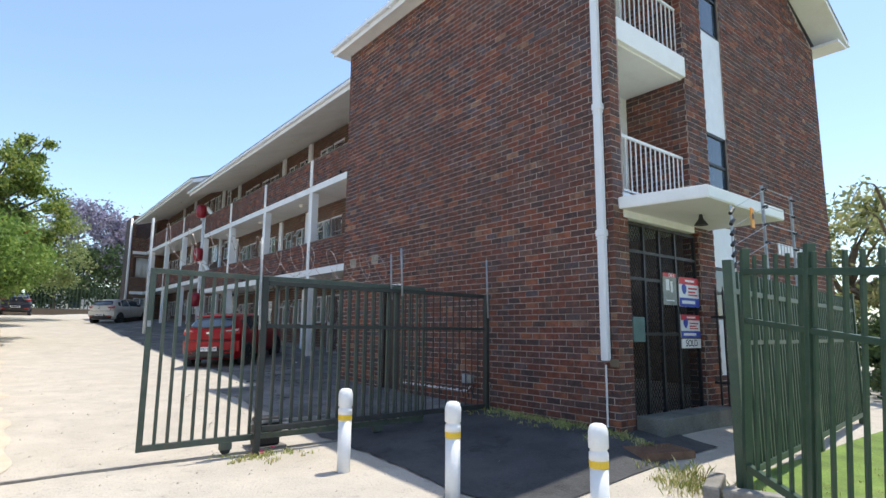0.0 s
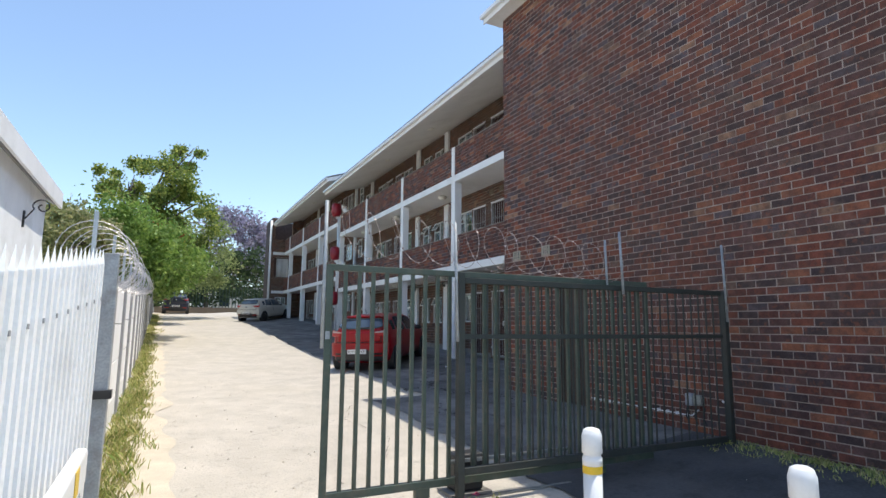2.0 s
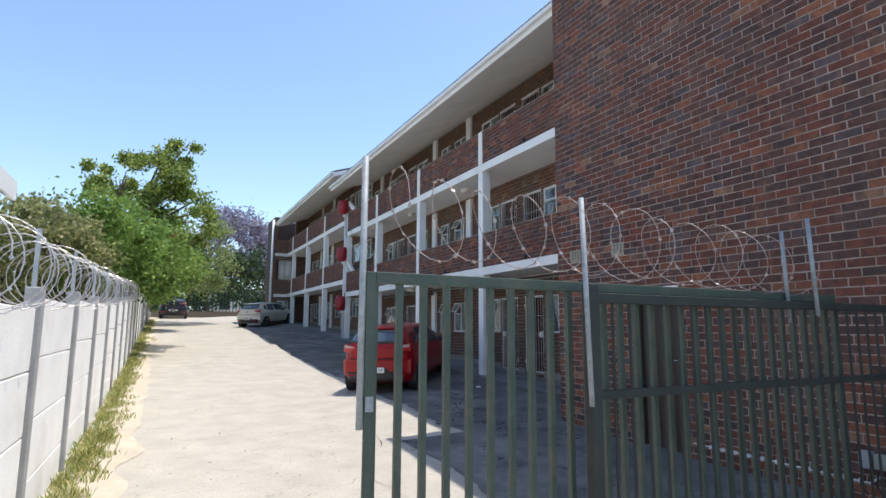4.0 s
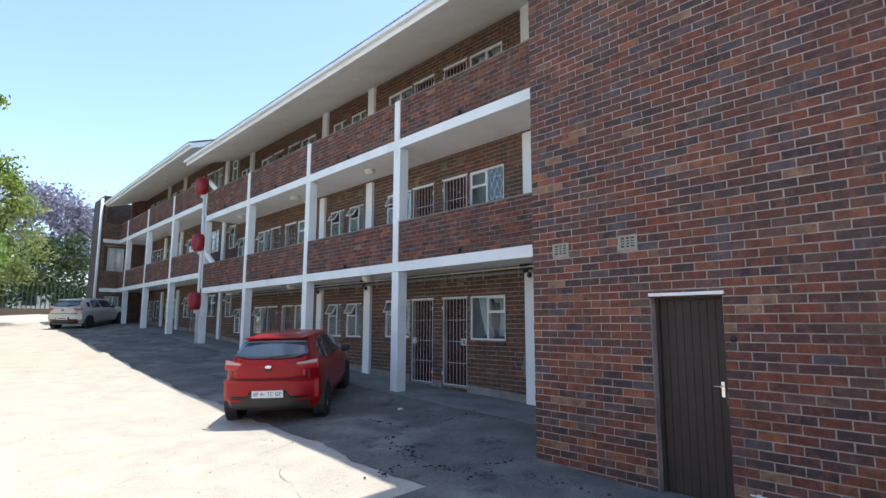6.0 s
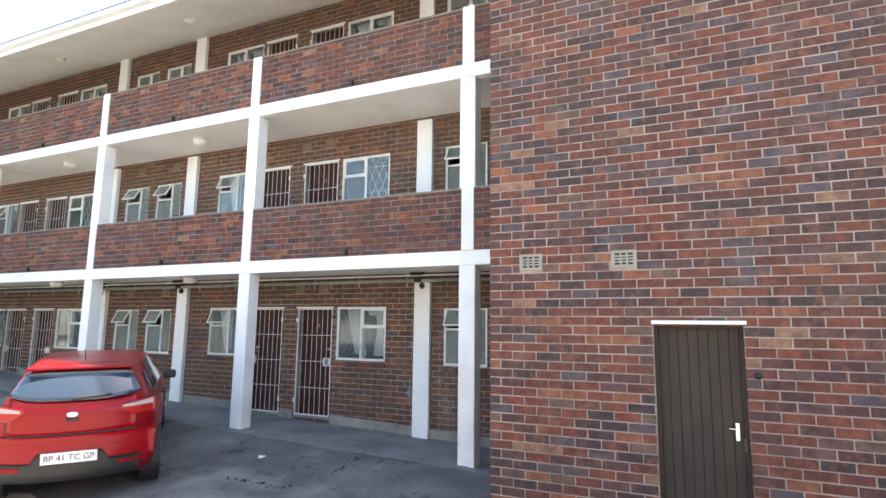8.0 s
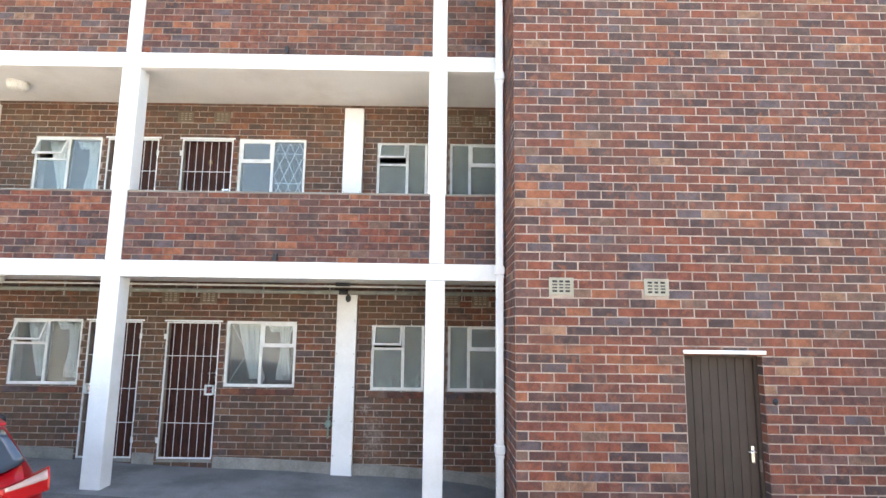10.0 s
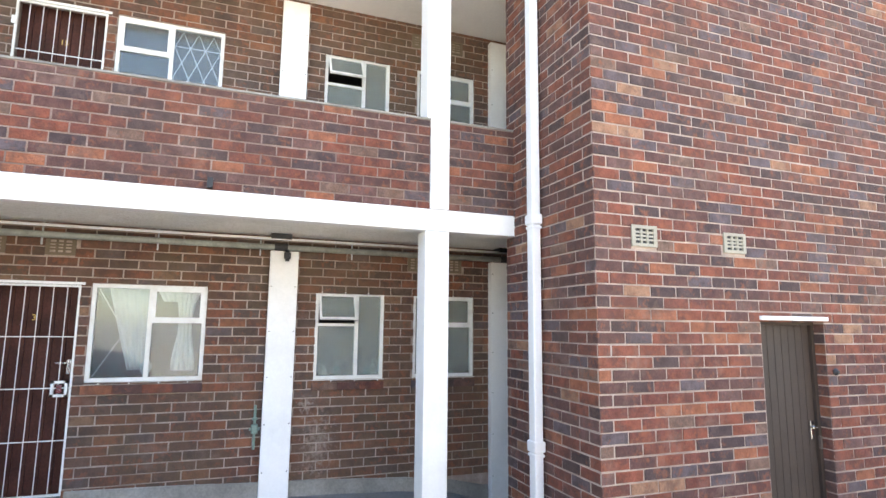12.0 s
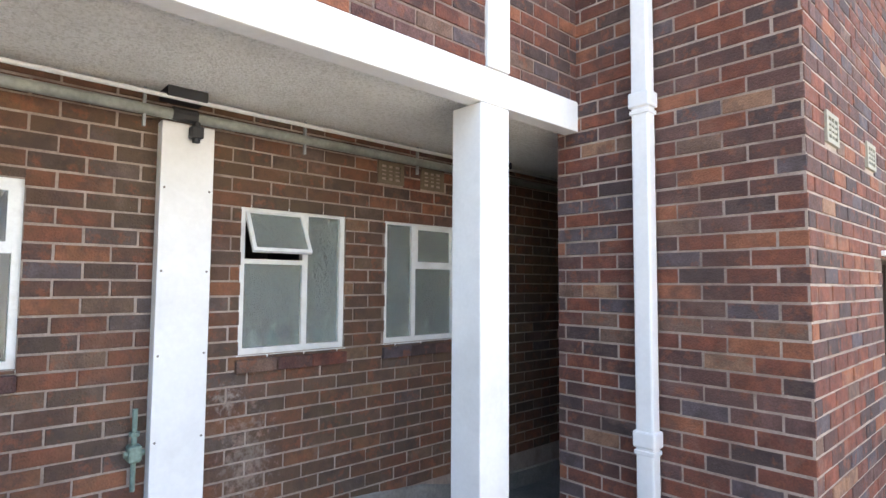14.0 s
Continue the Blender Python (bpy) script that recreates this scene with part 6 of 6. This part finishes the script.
def park(x, y, heading):
    """Pose on the sloping ground: rear bumper centre at x, y."""
    dx, dy = math.cos(radians(heading)), math.sin(radians(heading))
    z0, z1 = ground_z(x + 0.7 * dx, y + 0.7 * dy), ground_z(x + 3.2 * dx, y + 3.2 * dy)
    zl, zr = ground_z(x + 0.7 * dx - 0.7 * dy, y + 0.7 * dy + 0.7 * dx), ground_z(x + 0.7 * dx + 0.7 * dy, y + 0.7 * dy - 0.7 * dx)
    p = pose(x, y, z0 - 0.7 * (z1 - z0) / 2.5, 0, 0, heading)
    return p @ pose(0, 0, 0.0, math.degrees(math.atan2(zl - zr, 1.4)), -math.degrees(math.atan2(z1 - z0, 2.5)), 0)


hatchback(park(4.1, 14.15, 50) @ Matrix.Diagonal((0.9, 0.87, 0.88, 1)), M_RED, "glossy red hatchback parked nose towards the gallery", "BP 41 TC GP")
hatchback(park(4.35, 35.0, 48) @ Matrix.Diagonal((0.87, 0.9, 0.88, 1)), M_SILVER, "silver hatchback parked towards the gallery", "", 4.2, 1.45)
hatchback(park(0.9, 45.5, 88), M_NAVY, "dark blue small car parked by the end wall", "", 3.9, 1.5)


# ---- trees and shrubs ----
def foliage(name, blobs, count, leaf, material, parent, seed):
    """Small leaves in uneven clumps: blobs are centres and radii."""
    r = np.random.default_rng(seed)
    clumps = []
    for (cx, cy, cz), (rx, ry, rz), nclump in blobs:
        for _ in range(nclump):
            d = r.normal(size=3)
            d /= np.linalg.norm(d)
            k = r.uniform(0.45, 1.0) ** 0.5
            q = 1 + 0.35 * noise.noise(Vector(d * 2.2 + cx))
            clumps.append(((cx + d[0] * rx * k * q, cy + d[1] * ry * k * q, cz + d[2] * rz * k * q), r.uniform(0.1, 0.24) * min(rx, rz)))
    per = max(4, count // len(clumps))
    v, f = [], []
    for c, rad in clumps:
        p = np.array(c) + r.normal(size=(per, 3)) * rad * np.array((1, 1, 0.75))
        a = r.normal(size=(per, 3))
        a /= np.linalg.norm(a, axis=1)[:, None]
        b = np.cross(a, r.normal(size=(per, 3)))
        b /= np.linalg.norm(b, axis=1)[:, None]
        sz = leaf * r.uniform(0.6, 1.3, size=(per, 1))
        for x, u, w in zip(p, a * sz, b * sz * 0.5):
            n = len(v)
            v += [tuple(x - u), tuple(x + w), tuple(x + u), tuple(x - w)]
            f.append((n, n + 1, n + 2, n + 3))
    return tagged(raw(name, v, f, material, parent), kind="stuff")


def tree(x, y, height, blobs, count, leaf, material, label, category="tree", seed=1, trunk=0.2, name="tree"):
    z = ground_z(x, y)
    root = thing(name, pose(0, 0, 0), label, category)
    r = random.Random(seed)
    bm = bmesh.new()
    fork = Vector((x + r.uniform(-0.3, 0.3), y, z + height * 0.38))
    tube(bm, (x, y, z - 0.1), fork, trunk, trunk * 0.65, seg=9)
    for (cx, cy, cz), (rx, ry, rz), _ in blobs:
        for q in range(5):
            e = Vector((cx + r.uniform(-0.7, 0.7) * rx, cy + r.uniform(-0.7, 0.7) * ry, cz + r.uniform(-0.5, 0.8) * rz))
            mid = fork.lerp(e, 0.5) + Vector((r.uniform(-0.3, 0.3), 0, r.uniform(0, 0.4)))
            tube(bm, fork, mid, trunk * 0.45, trunk * 0.25, seg=6)
            tube(bm, mid, e, trunk * 0.25, trunk * 0.06, seg=5)
    part("trunk", bm, M_BARK, root)
    foliage("crown", blobs, count, leaf, material, root, seed)
    return root


tree(-2.2, 33.0, 11, [((-0.9, 33, 8.6), (2.1, 2.0, 1.5), 30), ((0.9, 33, 6.9), (1.7, 1.8, 1.5), 22), ((-2.2, 33.5, 8.4), (0.9, 1.2, 1.0), 9), ((0.6, 33, 10.4), (1.0, 0.9, 0.9), 7), ((-0.2, 33, 5.6), (2.2, 1.8, 1.4), 16)], 20000, 0.095, M_LEAF1, "tall broadleaf tree with yellow-green new growth", seed=2, trunk=0.28)
tree(-2.2, 22.5, 5, [((-1.0, 22.5, 4.15), (1.6, 2.4, 1.4), 44), ((0.1, 24.5, 3.9), (1.3, 2.2, 1.2), 26)], 22000, 0.07, M_LEAF2, "dense bright green shrub behind the white wall", "shrub", seed=3, trunk=0.12, name="shrub")
tree(-3.0, 20.5, 5, [((-2.3, 20.0, 3.75), (1.1, 1.8, 1.0), 36), ((-3.6, 21.0, 3.3), (1.3, 1.8, 1.0), 30)], 18000, 0.065, M_LEAF3, "dry olive-coloured shrub behind the white wall", "shrub", seed=4, trunk=0.12, name="shrub")
tree(-1.6, 38.0, 7, [((1.6, 40.0, 6.0), (2.2, 2.2, 2.7), 40), ((0.0, 38.0, 5.4), (1.8, 2.0, 2.2), 30)], 18000, 0.09, M_LEAF4, "pale yellow-green drooping tree by the yard's end", seed=5, trunk=0.16)
tree(8.0, 78.0, 13, [((8.0, 78.0, 12.0), (4.6, 4, 4.6), 60), ((12.5, 78.0, 11.0), (3.6, 3, 4.0), 34)], 11000, 0.24, M_LEAF5, "jacaranda in mauve blossom beyond the yard", seed=6, trunk=0.4)
tree(4.0, 62.0, 8, [((3.0, 62.0, 5.8), (4.0, 2.5, 2.8), 40), ((9.0, 64.0, 6.5), (4.0, 2.5, 3.2), 40), ((-3.0, 60.0, 5.5), (4.5, 2.5, 3.0), 40)], 15000, 0.22, M_LEAF6, "dark evergreen trees beyond the end fence", seed=7, trunk=0.25)
tree(-5.0, 27.0, 6, [((-5.0, 27.0, 3.3), (2.8, 4.0, 2.0), 50), ((-3.0, 30.0, 3.4), (2.0, 3.0, 1.9), 36), ((-1.6, 44.0, 4.6), (1.6, 3.0, 2.2), 24)], 16000, 0.13, M_LEAF6, "dark green bushes filling the neighbouring garden", "bush", seed=8, trunk=0.16, name="bush")
tree(24.0, 6.5, 7, [((23.5, 6.3, 4.4), (2.6, 2.6, 2.3), 44), ((26.0, 2.5, 3.4), (3, 3, 2.2), 36), ((24.0, 4.5, 1.8), (3, 3.5, 1.4), 36)], 15000, 0.12, M_LEAF3, "grey-green tree behind the brick gable", seed=9, trunk=0.25)
blooms = thing("flower_cluster", pose(0, 0, 0), "loose scarlet blossoms at the top of the green shrub", "flowers")
foliage("petals", [((-0.1, 23.5, 5.1), (0.4, 0.4, 0.16), 6), ((0.5, 24.3, 4.9), (0.2, 0.2, 0.1), 3)], 240, 0.06, leaf_mat("scarlet_petal", (0.3, 0.03, 0.02), (0.45, 0.05, 0.03), (0.55, 0.1, 0.05)), blooms, 31)
hedge = thing("hedge", pose(0, 0, 0), "dark clipped hedge along the far edge of the lawn", "hedge")
foliage("crown", [((16.5, 3.5, 1.1), (3.5, 0.8, 0.8), 60), ((22, 2.0, 1.2), (3.5, 1.0, 0.9), 60)], 12000, 0.08, M_LEAF6, hedge, 12)
pt = thing("lawn_path", pose(0, 0, 0), "pale concrete garden path across the lawn", "path")
part("slab", boxed(9.5, 22, -0.6, 1.1, 0.12, 0.2), M_GROUND, pt)

# bare twigs against the sky
tw = thing("bare_branch", pose(0, 0, 0), "thin bare branches reaching in over the lawn", "branch")
r = random.Random(4)
bm = bmesh.new()
for z, L in ((4.6, 1.0), (3.9, 0.8)):
    p = Vector((14.2, 3.0, z))
    d = Vector((-0.9, 0.05, 0.25))
    for k in range(9):
        e = p + d * (L / 6)
        tube(bm, p, e, 0.018 - 0.0015 * k, 0.0165 - 0.0015 * k, seg=5)
        if k % 2:
            tube(bm, p, p + Vector((r.uniform(-0.3, 0), 0, r.uniform(-0.3, 0.1))), 0.007, 0.003, seg=4)
        p = e
        d = d + Vector((r.uniform(-0.1, 0.1), 0, r.uniform(-0.35, 0.2)))
    tube(bm, (14.2, 3.0, z), (16.5, 3.0, z - 1.5), 0.03, 0.06, seg=6)
tube(bm, (16.5, 3.0, 3.1), (17.0, 3.0, 0.1), 0.08, 0.12, seg=7)
tube(bm, (16.5, 3.0, 2.4), (17.0, 3.0, 0.1), 0.08, 0.12, seg=7)
part("twigs", bm, M_BARK, tw)

# ---- grass tufts and weeds ----
def tufts(name, spots, blades, height, label, seed):
    r = np.random.default_rng(seed)
    v, f = [], []
    for x, y, s in spots:
        z = ground_z(x, y)
        for _ in range(blades):
            a, l = r.uniform(0, 6.28), height * s * r.uniform(0.5, 1.3)
            bx, by = x + r.normal() * 0.05 * s, y + r.normal() * 0.05 * s
            c, sn, w = math.cos(a), math.sin(a), 0.005
            lean = r.uniform(0.1, 0.8) * l
            n = len(v)
            v += [(bx - sn * w, by + c * w, z), (bx + sn * w, by - c * w, z), (bx + c * lean * 0.5 + sn * w * 0.7, by + sn * lean * 0.5 - c * w * 0.7, z + l * 0.6),
                  (bx + c * lean, by + sn * lean, z + l * 0.85)]
            f.append((n, n + 1, n + 2, n + 3))
    ob = raw(name, v, f, M_BLADE)
    return tagged(ob, label, "grass", kind="stuff")


r = random.Random(11)
tufts("grass_verge", [(XW + 0.06 + abs(r.gauss(0, 0.15)), 3.0 + 40 * r.random() ** 1.6, r.uniform(0.6, 1.3)) for _ in range(1300)], 16, 0.1, "ragged half-dry grass along the white wall", 1)
tufts("grass_wall_foot", [(WX - 0.05 - abs(r.gauss(0, 0.18)), r.uniform(3.0, 6.0), r.uniform(0.4, 0.9)) for _ in range(160)], 14, 0.08, "short grass at the foot of the brick wall", 2)
tufts("weeds", [(4.95 + r.gauss(0, 0.14), 2.45 + r.gauss(0, 0.22), r.uniform(0.6, 1.6)) for _ in range(55)] + [(2.2 + r.gauss(0, 0.25), 5.7 + r.gauss(0, 0.15), r.uniform(0.3, 0.7)) for _ in range(40)] + [(3.55 + r.gauss(0, 0.08), 2.25 + r.gauss(0, 0.08), 0.6) for _ in range(20)], 14, 0.075, "weeds by the fence foot and bollards", 3)
tufts("lawn_blades", [(r.uniform(5.4, 12), r.uniform(-5, 2.0), r.uniform(0.4, 0.8)) for _ in range(1800)], 8, 0.05, "short lawn grass", 4)
# loose stones and litter
v, f = [], []
for _ in range(1800):
    x, y = r.uniform(-0.2, 5.4), 4.0 + 22 * r.random() ** 1.3
    s, z = 0.004 + 0.014 * r.random() ** 3, ground_z(x, y)
    n = len(v)
    v += [(x - s, y, z), (x, y - s, z), (x + s, y, z), (x, y + s, z), (x, y, z + s)]
    f += [(n, n + 1, n + 4), (n + 1, n + 2, n + 4), (n + 2, n + 3, n + 4), (n + 3, n, n + 4)]
tagged(raw("gravel", v, f, M_GROUND), "loose small stones on the yard", "gravel", kind="stuff")
for i, (x, y, rr, mm, lab) in enumerate(((2.25, 5.85, 0.09, M_PINK, "crumpled pink plastic litter by the gate post"), (4.4, 6.3, 0.07, M_CLOTH, "crumpled white paper in the shade"), (6.1, 13.6, 0.06, M_CLOTH, "crumpled paper scrap by the pier"), (2.45, 5.95, 0.06, M_PINK, "crumpled pink plastic litter by the gate post"))):
    bm = bmesh.new()
    bmesh.ops.create_icosphere(bm, subdivisions=2, radius=rr)
    for q in bm.verts:
        q.co *= 0.7 + 0.6 * noise.noise(q.co * 25 + Vector((i, 0, 0)))
        q.co.z *= 0.45
    tagged(part("litter", bm, mm, m=pose(x, y, ground_z(x, y) + rr * 0.2)), lab, "litter")

# broken dark scraps of asphalt and dead leaves along the cracks
v, f = [], []
r2 = random.Random(41)
for cx, cy, ln, ang in ((4.76, 11.95, 0.5, 250), (4.73, 11.6, 0.35, 240), (4.62, 10.92, 0.3, 300), (6.3, 12.5, 0.5, 10), (4.2, 11.3, 0.4, 200), (5.05, 10.6, 0.5, 15), (5.4, 13.0, 0.4, 100), (3.9, 9.4, 0.6, 80), (5.2, 9.6, 0.5, 95)):
    for q in range(22):
        t = r2.uniform(-1, 1) * ln
        x, y = cx + math.cos(radians(ang)) * t + r2.gauss(0, 0.05), cy + math.sin(radians(ang)) * t + r2.gauss(0, 0.05)
        z, s, w = ground_z(x, y) + 0.011, r2.uniform(0.008, 0.035), r2.uniform(0, 3.14)
        c, d = math.cos(w) * s, math.sin(w) * s
        n = len(v)
        v += [(x - c, y - d, z), (x + d * 0.5, y - c * 0.5, z), (x + c, y + d, z), (x - d * 0.6, y + c * 0.6, z), (x, y, z + s * 0.5)]
        f += [(n, n + 1, n + 4), (n + 1, n + 2, n + 4), (n + 2, n + 3, n + 4), (n + 3, n, n + 4)]
tagged(raw("ground_debris", v, f, M_TYRE), "dark scraps of broken asphalt along the cracks", "debris", kind="stuff")
v, f = [], []
for pts in ([(2.0, 7.0), (2.5, 8.1), (2.3, 9.3), (2.9, 10.6), (3.3, 12.2)], [(0.8, 8.6), (1.7, 9.0), (2.3, 9.3), (3.4, 9.2), (4.4, 9.6)], [(1.2, 12.2), (2.1, 12.8), (2.9, 12.6), (4.4, 13.2)], [(4.76, 12.4), (4.72, 11.6), (4.6, 10.9), (5.1, 10.1), (5.0, 9.0)]):
    path = []
    for (xa, ya), (xb, yb) in zip(pts, pts[1:]):
        for q in range(14):
            t = q / 14
            x, y = xa + (xb - xa) * t, ya + (yb - ya) * t
            path.append((x + 0.09 * noise.noise(Vector((x * 3, y * 3, 1))) + 0.03 * noise.noise(Vector((x * 14, y * 14, 2))), y + 0.05 * noise.noise(Vector((x * 5, y * 5, 9)))))
    n = len(v)
    for i, (x, y) in enumerate(path):
        w = 0.0032 * max(0.1, 0.7 + 1.6 * noise.noise(Vector((x * 4, y * 4, 6))))
        z = ground_z(x, y) + 0.0145
        v += [(x - w, y, z), (x + w, y, z)]
        if i:
            b = n + 2 * i
            f.append((b - 2, b - 1, b + 1, b))
tagged(raw("ground_crack", v, f, M_TYRE), "thin dark cracks in the worn yard surface", "crack", kind="stuff")

# ---- beyond the yard ----
nh = thing("neighbour_house", pose(-2.05, 16.0, 1.1), "white plastered neighbouring house with a pitched roof", "house")
part("wall", boxed(-7, 0, -12, -2.2, -1.2, 2.97), M_PRECAST, nh)
bm = bmesh.new()
q = [bm.verts.new(p) for p in ((0.14, -12.4, 2.85), (0.14, -1.8, 2.85), (-3.4, -1.8, 5.2), (-3.4, -12.4, 5.2), (-7.2, -12.4, 2.82), (-7.2, -1.8, 2.82))]
bm.faces.new((q[0], q[1], q[2], q[3]))
bm.faces.new((q[3], q[2], q[5], q[4]))
ob = part("roof", bm, M_ROOF, nh)
ob.modifiers.new("thick", "SOLIDIFY").thickness = 0.14
bm = bmesh.new()
q = [bm.verts.new(p) for p in ((-7, -2.2, 2.97), (0, -2.2, 2.97), (-3.4, -2.2, 5.05))]
bm.faces.new(q)
ob = part("gable", bm, M_PRECAST, nh)
ob.modifiers.new("thick", "SOLIDIFY").thickness = 0.2
part("fascia", boxed(0.145, 0.19, -12.4, -1.78, 2.68, 2.97), M_WHITE, nh, "white fascia and gutter")
part("verge_board", tube(bmesh.new(), (0.14, -1.77, 2.85), (-3.4, -1.77, 5.2), 0.09, seg=4), M_WHITE, nh, "white verge board")
sc = thing("wall_bracket", pose(-2.05, 12.1, 3.2), "black wrought-iron scroll bracket on the white house", "bracket")
bm = bmesh.new()
curl = [Vector((0.02 + 0.013 * q, 0, 0.02 * q)) if q < 10 else Vector((0.24 + (0.13 - 0.006 * (q - 10)) * math.cos(3.1 - 0.45 * (q - 10)), 0, 0.22 + (0.13 - 0.006 * (q - 10)) * math.sin(3.1 - 0.45 * (q - 10)))) for q in range(28)]
for a, b in zip(curl, curl[1:]):
    tube(bm, a, b, 0.011, seg=5)
box(bm, 0.002, 0.03, -0.02, 0.02, -0.12, 0.14)
part("scroll", bm, M_BLACK, sc)
end = thing("wall_end_boundary", pose(0, 0, 0), "low brown wall with a green fence at the yard's end", "wall", kind="structure")
part("base", boxed(-4, 14, 51, 51.25, 2.0, 3.0), M_AIR2, end)
me = None
for k in range(70):
    if me is None:
        ob = part("bar", boxed(-0.03, 0.03, -0.02, 0.02, 3.0, 4.7), M_GREEN, end)
        me = ob.data
    else:
        ob = new("bar", me)
        ob.parent = end
    ob.location = (-3.5 + k * 0.25, 51.1, 0)
sh = thing("far_house", pose(7.5, 68.0, 2.4, 0, 0, 20), "distant white house with small windows behind the trees", "house")
part("wall", boxed(-3, 3, 0, 5, 0, 3.2), M_PRECAST, sh)
part("roof", boxed(-3.4, 3.4, -0.4, 5.4, 3.2, 3.5), M_ROOF, sh)
for x in (-2, 0.4):
    part("window", boxed(x, x + 1.1, -0.03, -0.005, 1.2, 2.3), M_CARGLASS, sh)
